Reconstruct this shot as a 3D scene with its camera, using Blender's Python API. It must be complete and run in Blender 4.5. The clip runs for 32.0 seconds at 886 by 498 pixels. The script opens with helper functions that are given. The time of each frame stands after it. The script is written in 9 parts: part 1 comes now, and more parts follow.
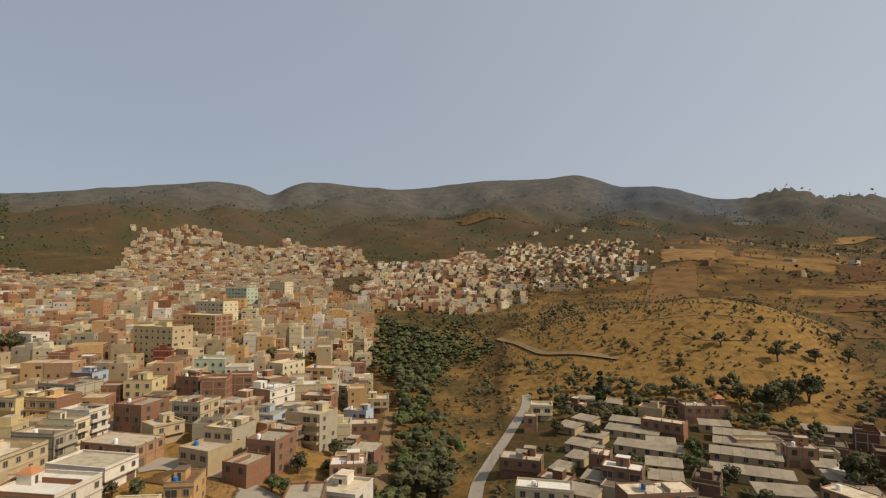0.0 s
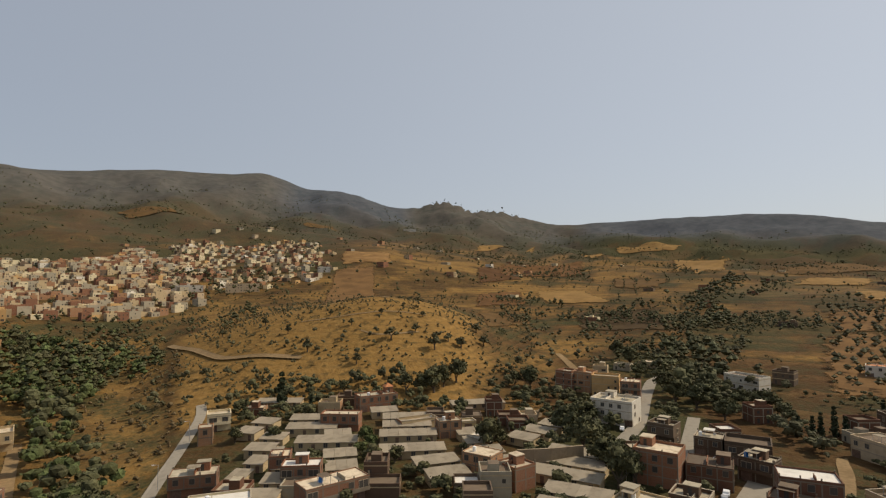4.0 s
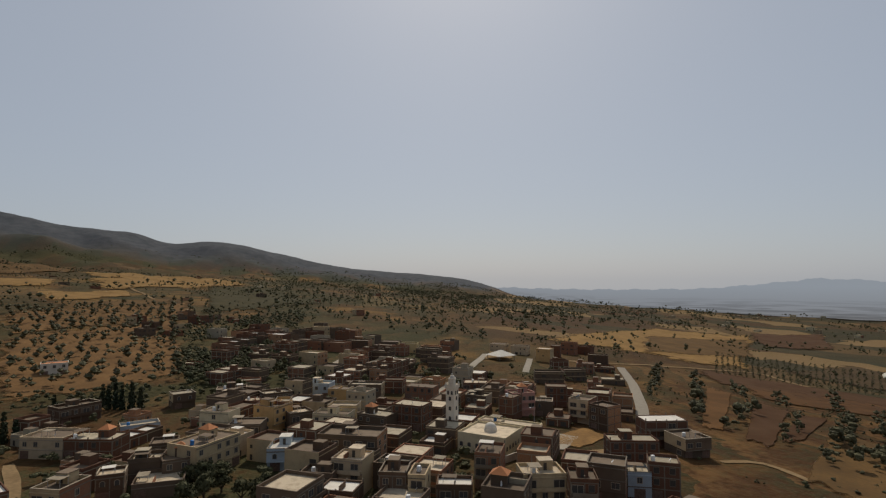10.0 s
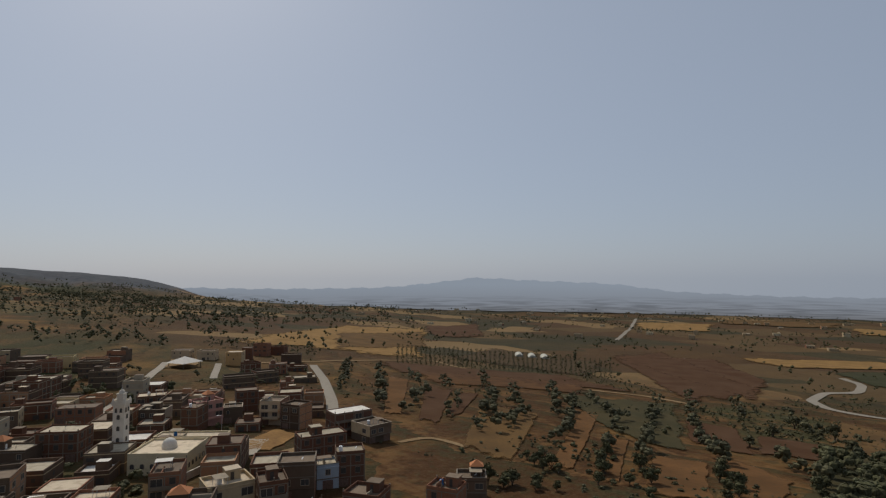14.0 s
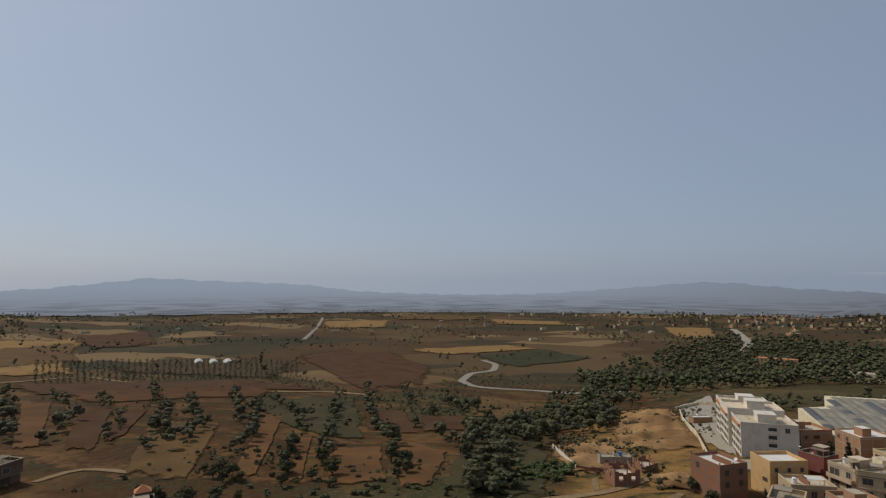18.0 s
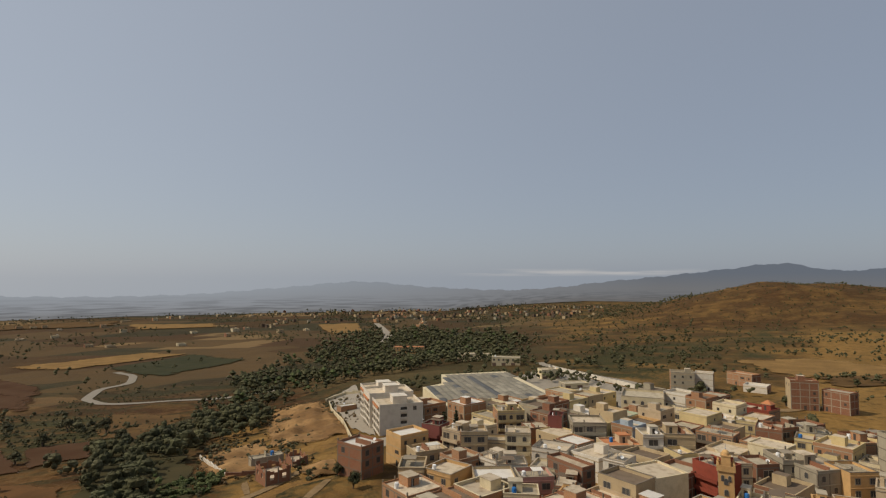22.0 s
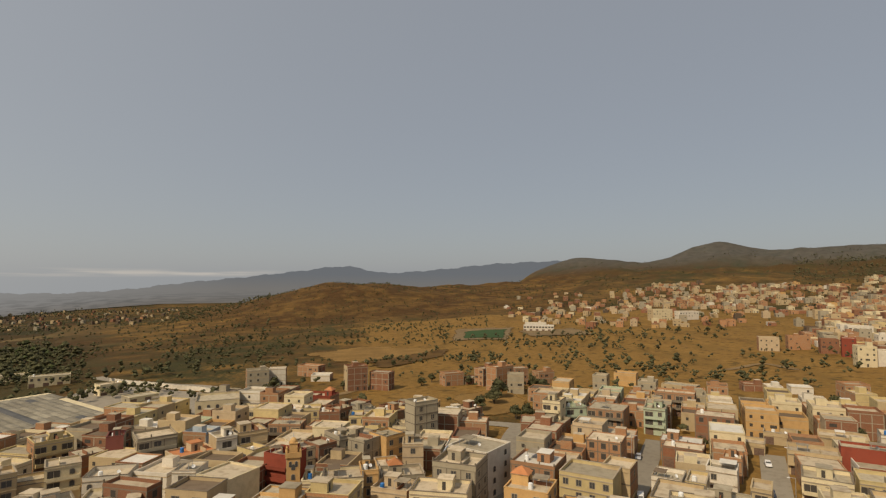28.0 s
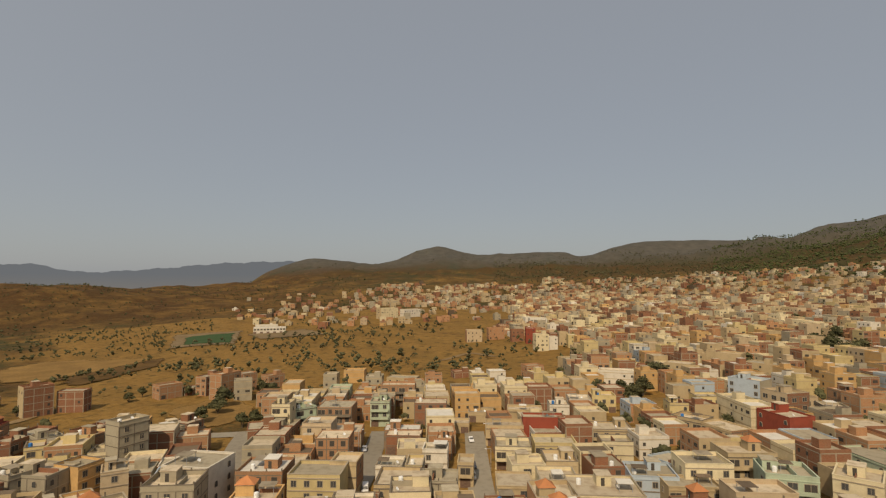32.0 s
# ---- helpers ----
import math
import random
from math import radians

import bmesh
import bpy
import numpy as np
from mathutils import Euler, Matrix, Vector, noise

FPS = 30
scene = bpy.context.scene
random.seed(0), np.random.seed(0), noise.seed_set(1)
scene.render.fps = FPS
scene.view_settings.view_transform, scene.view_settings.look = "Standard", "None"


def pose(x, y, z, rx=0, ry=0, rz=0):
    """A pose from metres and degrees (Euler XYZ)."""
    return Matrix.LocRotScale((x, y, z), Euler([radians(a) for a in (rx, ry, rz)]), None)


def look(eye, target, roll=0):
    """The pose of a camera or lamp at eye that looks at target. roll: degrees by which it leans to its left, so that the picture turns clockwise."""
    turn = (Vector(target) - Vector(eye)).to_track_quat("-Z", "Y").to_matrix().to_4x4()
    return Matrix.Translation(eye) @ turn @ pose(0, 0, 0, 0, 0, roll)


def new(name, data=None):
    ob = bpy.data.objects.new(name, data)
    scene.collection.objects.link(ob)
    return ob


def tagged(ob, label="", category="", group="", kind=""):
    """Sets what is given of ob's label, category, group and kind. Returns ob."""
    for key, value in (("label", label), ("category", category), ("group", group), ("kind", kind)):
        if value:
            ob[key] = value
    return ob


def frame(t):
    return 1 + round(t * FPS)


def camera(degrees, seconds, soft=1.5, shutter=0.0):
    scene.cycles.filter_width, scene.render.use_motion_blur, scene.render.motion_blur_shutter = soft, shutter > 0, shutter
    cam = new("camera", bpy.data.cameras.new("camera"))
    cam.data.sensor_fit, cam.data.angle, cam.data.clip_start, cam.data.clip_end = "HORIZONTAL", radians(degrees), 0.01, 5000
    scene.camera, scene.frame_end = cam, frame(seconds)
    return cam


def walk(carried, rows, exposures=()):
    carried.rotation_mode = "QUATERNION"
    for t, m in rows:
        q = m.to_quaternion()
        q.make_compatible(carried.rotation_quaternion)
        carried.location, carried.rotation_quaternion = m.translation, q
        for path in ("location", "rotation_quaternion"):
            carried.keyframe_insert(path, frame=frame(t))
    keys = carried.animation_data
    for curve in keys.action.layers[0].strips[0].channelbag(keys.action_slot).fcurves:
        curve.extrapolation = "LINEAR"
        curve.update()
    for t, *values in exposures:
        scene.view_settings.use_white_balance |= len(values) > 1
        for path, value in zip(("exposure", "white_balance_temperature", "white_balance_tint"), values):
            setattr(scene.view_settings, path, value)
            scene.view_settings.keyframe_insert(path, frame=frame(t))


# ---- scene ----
cam = camera(78.0, 32.0, soft=1.25)
# seconds, yaw, pitch, roll
PATH = [
    (0.0, 1.43, 3.06, -0.07),
    (0.5, -0.97, 3.08, -0.07),
    (1.0, -3.74, 3.08, -0.06),
    (1.5, -7.26, 3.08, -0.05),
    (2.0, -11.58, 3.09, -0.02),
    (2.5, -15.99, 3.09, -0.00),
    (4.5, -36.00, 3.12, 0.08),
    (5.0, -41.47, 3.12, 0.08),
    (5.5, -46.98, 3.18, 0.05),
    (6.0, -52.56, 3.18, 0.03),
    (6.5, -58.34, 3.19, 0.01),
    (7.0, -64.29, 3.18, 0.03),
    (7.5, -70.55, 3.17, 0.02),
    (8.0, -78.54, 3.16, -0.00),
    (8.5, -88.71, 3.16, -0.01),
    (9.0, -95.91, 3.15, -0.05),
    (9.5, -100.87, 3.20, -0.06),
    (10.0, -104.12, 3.17, -0.06),
    (10.5, -107.76, 3.17, -0.06),
    (11.0, -111.37, 3.17, -0.05),
    (11.5, -114.93, 3.16, -0.02),
    (12.0, -118.57, 3.16, -0.00),
    (12.5, -122.43, 3.16, -0.00),
    (13.0, -127.14, 3.16, 0.02),
    (13.5, -131.32, 3.15, 0.02),
    (14.0, -135.17, 3.13, 0.01),
    (14.5, -139.43, 3.13, -0.02),
    (15.0, -143.96, 3.15, -0.00),
    (15.5, -148.35, 3.16, -0.00),
    (17.5, -163.02, 3.17, 0.02),
    (18.0, -166.84, 3.17, 0.03),
    (18.5, -171.17, 3.16, 0.02),
    (19.0, -175.20, 3.14, -0.00),
    (19.5, -179.40, 3.14, -0.02),
    (20.0, -183.79, 3.14, -0.01),
    (20.5, -188.21, 3.14, -0.03),
    (21.0, -192.58, 3.14, -0.03),
    (21.5, -197.01, 3.14, 0.01),
    (22.0, -201.52, 3.11, 0.00),
    (22.5, -206.02, 3.09, -0.01),
    (23.0, -210.51, 3.08, 0.00),
    (23.5, -215.11, 3.05, 0.02),
    (24.0, -219.22, 3.04, 0.03),
    (24.5, -222.17, 3.07, 0.01),
    (25.0, -225.60, 3.10, 0.01),
    (25.5, -229.79, 3.14, -0.01),
    (26.0, -234.04, 3.15, -0.03),
    (26.5, -237.89, 3.16, -0.02),
    (28.5, -246.96, 3.21, 0.03),
    (29.0, -252.11, 3.20, 0.05),
    (29.5, -255.03, 3.19, 0.03),
    (30.0, -257.24, 3.20, 0.02),
    (30.5, -260.10, 3.22, 0.00),
    (31.0, -263.60, 3.26, -0.01),
    (31.5, -267.15, 3.27, -0.02),
    (32.0, -270.73, 3.28, -0.04),
]
EYE = (0.0, 0.0, 60.0)
EXPOSURES = [(0.0, 0.3, 6800, 10), (6.0, 0.24, 6700, 10), (9.0, -0.18, 6500, 10), (13.0, -0.24, 6120, 10), (15.0, -0.27, 5980, 10), (17.0, -0.22, 5880, 10), (19.0, -0.14, 5850, 10), (24.0, 0.03, 7080, 10), (26.0, 0.02, 7250, 10), (29.0, 0.08, 7400, 10), (32.0, 0.08, 7500, 10)]
walk(cam, [(t, pose(*EYE, 90 + p, r, y)) for t, y, p, r in PATH], EXPOSURES)

# ---------------------------------------------------------------- sky, sun
SUN_H, SUN_EL = 106.0, 45.0
world = bpy.data.worlds.new("sky")
scene.world = world
world.use_nodes = True
wn = world.node_tree
sky = wn.nodes.new("ShaderNodeTexSky")
sky.sky_type = 'NISHITA'
sky.sun_disc = False
sky.sun_elevation, sky.sun_rotation = radians(SUN_EL), radians(SUN_H)
sky.altitude, sky.air_density, sky.dust_density, sky.ozone_density = 300, 1.0, 2.0, 1.0
# summer haze whitens the whole sky, more so on the sun's side
coord = wn.nodes.new("ShaderNodeTexCoord")
toward = wn.nodes.new("ShaderNodeVectorMath")
toward.operation = 'DOT_PRODUCT'
toward.inputs[1].default_value = (math.sin(radians(SUN_H)), math.cos(radians(SUN_H)), 0)
wn.links.new(coord.outputs["Generated"], toward.inputs[0])
side = wn.nodes.new("ShaderNodeMapRange")
side.inputs[1].default_value, side.inputs[2].default_value = -1.0, 1.0
side.interpolation_type = 'SMOOTHSTEP'
wn.links.new(toward.outputs["Value"], side.inputs[0])
haze = wn.nodes.new("ShaderNodeMix")
haze.data_type = 'RGBA'
haze.inputs[6].default_value, haze.inputs[7].default_value = (2.72, 3.08, 3.72, 1), (4.2, 4.55, 5.05, 1)
wn.links.new(side.outputs[0], haze.inputs[0])
veil = wn.nodes.new("ShaderNodeMix")
veil.data_type = 'RGBA'
veil.inputs[0].default_value = 0.78
wn.links.new(sky.outputs[0], veil.inputs[6])
wn.links.new(haze.outputs[2], veil.inputs[7])
# a thin bank of cloud low over the south-west
def span(src, lo, hi):
    n = wn.nodes.new("ShaderNodeMapRange")
    n.inputs[1].default_value, n.inputs[2].default_value = lo, hi
    wn.links.new(src, n.inputs[0])
    return n.outputs[0]


def times(a, b):
    n = wn.nodes.new("ShaderNodeMath")
    n.operation = 'MULTIPLY'
    wn.links.new(a, n.inputs[0])
    wn.links.new(b, n.inputs[1])
    return n.outputs[0]


bearing = wn.nodes.new("ShaderNodeVectorMath")
bearing.operation = 'DOT_PRODUCT'
bearing.inputs[1].default_value = (math.sin(radians(215)), math.cos(radians(215)), 0)
wn.links.new(coord.outputs["Generated"], bearing.inputs[0])
axes = wn.nodes.new("ShaderNodeSeparateXYZ")
wn.links.new(coord.outputs["Generated"], axes.inputs[0])
flat = wn.nodes.new("ShaderNodeMapping")
flat.inputs["Scale"].default_value = (7, 7, 130)
wn.links.new(coord.outputs["Generated"], flat.inputs[0])
wisps = wn.nodes.new("ShaderNodeTexNoise")
wisps.inputs["Scale"].default_value, wisps.inputs["Detail"].default_value = 1.0, 5
wn.links.new(flat.outputs[0], wisps.inputs["Vector"])
bank = times(times(span(axes.outputs[2], 0.004, 0.009), span(axes.outputs[2], 0.019, 0.012)), times(span(bearing.outputs["Value"], 0.975, 0.992), span(wisps.outputs[0], 0.38, 0.6)))
cloud = wn.nodes.new("ShaderNodeMix")
cloud.data_type = 'RGBA'
cloud.inputs[7].default_value = (4.3, 4.3, 4.35, 1)
wn.links.new(bank, cloud.inputs[0])
wn.links.new(veil.outputs[2], cloud.inputs[6])
wn.links.new(cloud.outputs[2], wn.nodes["Background"].inputs[0])
wn.nodes["Background"].inputs[1].default_value = 0.10
sun_data = bpy.data.lights.new("sun", 'SUN')
sun_data.energy, sun_data.angle, sun_data.color = 3.0, radians(0.6), (1.0, 0.90, 0.75)
sun = new("sun", sun_data)
sh, se = radians(SUN_H), radians(SUN_EL)
sun.matrix_world = look((0, 0, 300), (-300 * math.sin(sh) * math.cos(se), -300 * math.cos(sh) * math.cos(se), 300 - 300 * math.sin(se)))


# ---------------------------------------------------------------- materials
def nodes_of(name):
    m = bpy.data.materials.new(name)
    m.use_nodes = True
    nt = m.node_tree
    return m, nt, nt.nodes["Principled BSDF"]


def node(nt, kind, **sets):
    n = nt.nodes.new(kind)
    for k, v in sets.items():
        if k == "blend":
            n.blend_type = v
        elif k == "dtype":
            n.data_type = v
        else:
            n.inputs[k.replace("_", " ")].default_value = v
    return n


def mixc(nt, fac, a, b, blend='MIX'):
    n = nt.nodes.new("ShaderNodeMix")
    n.data_type, n.blend_type = 'RGBA', blend
    for sock, v in ((n.inputs[0], fac), (n.inputs[6], a), (n.inputs[7], b)):
        if isinstance(v, bpy.types.NodeSocket):
            nt.links.new(v, sock)
        elif isinstance(v, (tuple, list)):
            sock.default_value = (*v[:3], 1)
        else:
            sock.default_value = v
    return n.outputs[2]


def ramp(nt, src, lo, hi):
    n = nt.nodes.new("ShaderNodeMapRange")
    nt.links.new(src, n.inputs[0])
    n.inputs[1].default_value, n.inputs[2].default_value = lo, hi
    return n.outputs[0]


def noise_at(nt, scale, detail=4.0, space="world"):
    if space == "world":
        g = nt.nodes.new("ShaderNodeNewGeometry")
        src = g.outputs["Position"]
    else:
        g = nt.nodes.new("ShaderNodeTexCoord")
        src = g.outputs["Object"]
    n = nt.nodes.new("ShaderNodeTexNoise")
    n.inputs["Scale"].default_value, n.inputs["Detail"].default_value = scale, detail
    nt.links.new(src, n.inputs["Vector"])
    return n.outputs[0]


def bump(nt, bsdf, src, strength, dist):
    b = nt.nodes.new("ShaderNodeBump")
    b.inputs["Strength"].default_value, b.inputs["Distance"].default_value = strength, dist
    nt.links.new(src, b.inputs["Height"])
    nt.links.new(b.outputs[0], bsdf.inputs["Normal"])


def plaster(name, col, rough=0.85, vary=0.12, stain=0.35, dark=(0.5, 0.45, 0.38)):
    """Painted or bare wall: tone differs from house to house, broad stains, fine grain."""
    m, nt, b = nodes_of(name)
    info = nt.nodes.new("ShaderNodeObjectInfo")
    tone = ramp(nt, info.outputs["Random"], 0, 1)
    a = mixc(nt, tone, tuple(c * (1 - vary) for c in col), tuple(min(0.9, c * (1 + vary)) for c in col))
    s = ramp(nt, noise_at(nt, 0.45, 5), 0.48, 0.75)
    s2 = nt.nodes.new("ShaderNodeMath")
    s2.operation = 'MULTIPLY'
    nt.links.new(s, s2.inputs[0])
    s2.inputs[1].default_value = stain
    c = mixc(nt, s2.outputs[0], a, tuple(x * y for x, y in zip(col, dark)))
    g = ramp(nt, noise_at(nt, 3.0, 3), 0.3, 0.7)
    c = mixc(nt, g, c, mixc(nt, 0.14, c, (0.1, 0.09, 0.08)))
    nt.links.new(c, b.inputs["Base Color"])
    b.inputs["Roughness"].default_value = rough
    b.inputs["Specular IOR Level"].default_value = 0.2
    bump(nt, b, noise_at(nt, 6.0, 3), 0.25, 0.03)
    return m


def brick_wall(name, col, mortar):
    """Bare hollow-block wall in courses."""
    m, nt, b = nodes_of(name)
    tc = nt.nodes.new("ShaderNodeTexCoord")
    sep = nt.nodes.new("ShaderNodeSeparateXYZ")
    nt.links.new(tc.outputs["Object"], sep.inputs[0])
    add = nt.nodes.new("ShaderNodeMath")
    nt.links.new(sep.outputs[0], add.inputs[0])
    nt.links.new(sep.outputs[1], add.inputs[1])
    comb = nt.nodes.new("ShaderNodeCombineXYZ")
    nt.links.new(add.outputs[0], comb.inputs[0])
    nt.links.new(sep.outputs[2], comb.inputs[1])
    t = nt.nodes.new("ShaderNodeTexBrick")
    nt.links.new(comb.outputs[0], t.inputs["Vector"])
    t.inputs["Scale"].default_value = 1.0
    t.inputs["Brick Width"].default_value, t.inputs["Row Height"].default_value = 0.42, 0.22
    t.inputs["Mortar Size"].default_value = 0.02
    t.inputs["Color1"].default_value = (*col, 1)
    t.inputs["Color2"].default_value = (*(c * 0.78 for c in col), 1)
    t.inputs["Mortar"].default_value = (*mortar, 1)
    s = ramp(nt, noise_at(nt, 0.35, 5), 0.4, 0.7)
    c = mixc(nt, s, t.outputs[0], mixc(nt, 0.4, t.outputs[0], mortar))
    info = nt.nodes.new("ShaderNodeObjectInfo")
    c = mixc(nt, info.outputs["Random"], c, mixc(nt, 0.35, c, (0.16, 0.09, 0.06)))
    nt.links.new(c, b.inputs["Base Color"])
    b.inputs["Roughness"].default_value = 0.9
    b.inputs["Specular IOR Level"].default_value = 0.15
    bump(nt, b, t.outputs[1], 0.4, 0.02)
    return m


def simple(name, col, rough=0.6, metal=0.0, vary=0.1, scale=2.0):
    m, nt, b = nodes_of(name)
    n = ramp(nt, noise_at(nt, scale, 4), 0.3, 0.7)
    c = mixc(nt, n, tuple(x * (1 - vary) for x in col), tuple(min(0.95, x * (1 + vary)) for x in col))
    nt.links.new(c, b.inputs["Base Color"])
    b.inputs["Roughness"].default_value, b.inputs["Metallic"].default_value = rough, metal
    b.inputs["Specular IOR Level"].default_value = 0.3
    return m


def leaf(name, col, vary=0.5):
    """Leaf clumps: tone differs from clump to clump and in patches."""
    m, nt, b = nodes_of(name)
    g = nt.nodes.new("ShaderNodeNewGeometry")
    c = mixc(nt, g.outputs["Random Per Island"], tuple(x * (1 - vary) for x in col), tuple(x * (1 + vary) for x in col))
    n = ramp(nt, noise_at(nt, 0.08, 3), 0.35, 0.65)
    c = mixc(nt, n, c, mixc(nt, 0.4, c, (0.12, 0.1, 0.04)))
    # near-black put into the colour at the bump's hollows, as shade between leaves
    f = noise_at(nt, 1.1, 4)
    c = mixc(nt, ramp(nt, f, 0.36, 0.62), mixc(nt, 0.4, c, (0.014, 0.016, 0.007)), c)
    nt.links.new(c, b.inputs["Base Color"])
    bump(nt, b, f, 0.8, 0.5)
    b.inputs["Roughness"].default_value = 0.8
    b.inputs["Specular IOR Level"].default_value = 0.15
    return m


MAT = {
    "cream": plaster("cream_paint", (0.66, 0.55, 0.345)),
    "white": plaster("white_paint", (0.67, 0.60, 0.485)),
    "yellow": plaster("yellow_paint", (0.58, 0.45, 0.22)),
    "ochre": plaster("ochre_paint", (0.56, 0.34, 0.14)),
    "grey": plaster("bare_cement_render", (0.37, 0.315, 0.22)),
    "tan": plaster("tan_render", (0.48, 0.36, 0.205)),
    "pink": plaster("pink_paint", (0.51, 0.385, 0.24)),
    "rose": plaster("rose_paint", (0.50, 0.26, 0.20)),
    "red": plaster("dark_red_paint", (0.26, 0.055, 0.03), vary=0.15),
    "maroon": plaster("maroon_paint", (0.22, 0.07, 0.055)),
    "green": plaster("pale_green_paint", (0.42, 0.47, 0.33)),
    "blue": plaster("pale_blue_paint", (0.40, 0.45, 0.48)),
    "brick": brick_wall("orange_block_wall", (0.47, 0.215, 0.095), (0.37, 0.26, 0.16)),
    "rust": brick_wall("red_block_wall", (0.30, 0.115, 0.058), (0.25, 0.155, 0.095)),
    # browns darkened to carry the shade of the backlit eastern quarter
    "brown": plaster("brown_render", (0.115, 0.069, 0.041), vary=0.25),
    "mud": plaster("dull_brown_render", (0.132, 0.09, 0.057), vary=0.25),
    "rust_shaded": brick_wall("shade_darkened_block_wall", (0.158, 0.062, 0.033), (0.125, 0.078, 0.048)),
    "roof_brown": plaster("darkened_brown_roof", (0.165, 0.118, 0.076), stain=0.5, vary=0.25),
}
MAT.update({
    "concrete": plaster("concrete_frame", (0.20, 0.16, 0.113)),
    "roof": plaster("pale_cement_roof", (0.56, 0.455, 0.315), stain=0.75, dark=(0.45, 0.38, 0.32), vary=0.2),
    "roof_grey": plaster("grey_cement_roof", (0.41, 0.345, 0.24), stain=0.7, vary=0.22),
    "roof_white": plaster("whitewashed_roof", (0.68, 0.63, 0.54), stain=0.3),
    "tile": plaster("orange_tile_roof", (0.50, 0.20, 0.08)),
    "glass": simple("window_glass", (0.075, 0.072, 0.068), 0.25),
    # dark colour for the shade inside openings; the walls are not cut
    "dark": simple("opening_shade", (0.065, 0.054, 0.043), 0.8),
    "trim": plaster("window_surround", (0.37, 0.30, 0.21)),
    "shutter": simple("brown_metal_door", (0.16, 0.10, 0.07), 0.55, vary=0.25),
    "tank_blue": simple("blue_plastic", (0.03, 0.16, 0.42), 0.4),
    "tank_white": simple("white_plastic", (0.75, 0.74, 0.70), 0.4),
    "metal": simple("galvanised_metal", (0.45, 0.45, 0.45), 0.45, 0.6),
    "sheet": plaster("weathered_fibre_cement_sheet", (0.30, 0.245, 0.17), stain=0.6),
    "asphalt": plaster("dusty_asphalt", (0.29, 0.25, 0.19), stain=0.4),
    "paving": plaster("pale_concrete_paving", (0.31, 0.265, 0.20), stain=0.4),
    "track": plaster("pale_dirt_track", (0.38, 0.275, 0.155), stain=0.3),
    "bark": simple("bark", (0.10, 0.075, 0.05), 0.9, vary=0.3),
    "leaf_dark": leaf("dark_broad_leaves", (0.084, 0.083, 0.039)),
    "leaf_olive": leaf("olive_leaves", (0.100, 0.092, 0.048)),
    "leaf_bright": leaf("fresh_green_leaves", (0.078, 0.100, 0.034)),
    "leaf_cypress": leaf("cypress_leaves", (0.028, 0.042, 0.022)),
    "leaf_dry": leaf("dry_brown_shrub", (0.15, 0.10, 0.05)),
})


# ---------------------------------------------------------------- geometry helpers
class Shape:
    """Collects boxes and other solids for one mesh."""

    def __init__(self):
        self.v, self.f, self.m = [], [], []

    def quad(self, pts, mat=0):
        n = len(self.v)
        self.v += [tuple(p) for p in pts]
        self.f.append(tuple(range(n, n + len(pts))))
        self.m.append(mat)

    def box(self, x0, y0, z0, x1, y1, z1, mat=0, bottom=True, top=True):
        n = len(self.v)
        self.v += [(x0, y0, z0), (x1, y0, z0), (x1, y1, z0), (x0, y1, z0), (x0, y0, z1), (x1, y0, z1), (x1, y1, z1), (x0, y1, z1)]
        fs = [(0, 1, 5, 4), (1, 2, 6, 5), (2, 3, 7, 6), (3, 0, 4, 7)]
        if bottom:
            fs.append((3, 2, 1, 0))
        if top:
            fs.append((4, 5, 6, 7))
        for f in fs:
            self.f.append(tuple(i + n for i in f))
            self.m.append(mat)

    def tube(self, cx, cy, z0, z1, r0, r1, sides=10, mat=0, cap=True):
        n = len(self.v)
        for z, r in ((z0, r0), (z1, r1)):
            for i in range(sides):
                a = 2 * math.pi * i / sides
                self.v.append((cx + r * math.cos(a), cy + r * math.sin(a), z))
        for i in range(sides):
            j = (i + 1) % sides
            self.f.append((n + i, n + j, n + sides + j, n + sides + i))
            self.m.append(mat)
        if cap:
            self.f.append(tuple(n + sides + i for i in range(sides)))
            self.m.append(mat)
            self.f.append(tuple(n + sides - 1 - i for i in range(sides)))
            self.m.append(mat)

    def dome(self, cx, cy, z0, r, sides=12, rings=5, mat=0, tall=1.0):
        prev_z, prev_r = z0, r
        for k in range(1, rings + 1):
            a = math.pi / 2 * k / rings
            z, rr = z0 + r * tall * math.sin(a), max(0.02, r * math.cos(a))
            self.tube(cx, cy, prev_z, z, prev_r, rr, sides, mat, cap=(k == rings))
            prev_z, prev_r = z, rr

    def pyramid(self, x0, y0, x1, y1, z0, z1, mat=0, over=0.3):
        x0, y0, x1, y1 = x0 - over, y0 - over, x1 + over, y1 + over
        cx, cy = (x0 + x1) / 2, (y0 + y1) / 2
        c = [(x0, y0, z0), (x1, y0, z0), (x1, y1, z0), (x0, y1, z0)]
        for i in range(4):
            self.quad([c[i], c[(i + 1) % 4], (cx, cy, z1)], mat)
        self.quad(c[::-1], mat)

    def placed(self, m):
        self.v = [tuple(m @ Vector(p)) for p in self.v]
        return self

    def join(self, other, m):
        n = len(self.v)
        self.v += [tuple(m @ Vector(p)) for p in other.v]
        self.f += [tuple(i + n for i in f) for f in other.f]
        self.m += other.m

    def mesh(self, name, mats):
        me = bpy.data.meshes.new(name)
        me.from_pydata(self.v, [], self.f)
        for k in mats:
            me.materials.append(MAT[k] if isinstance(k, str) else k)
        if len(mats) > 1:
            me.polygons.foreach_set("material_index", self.m)
        return me


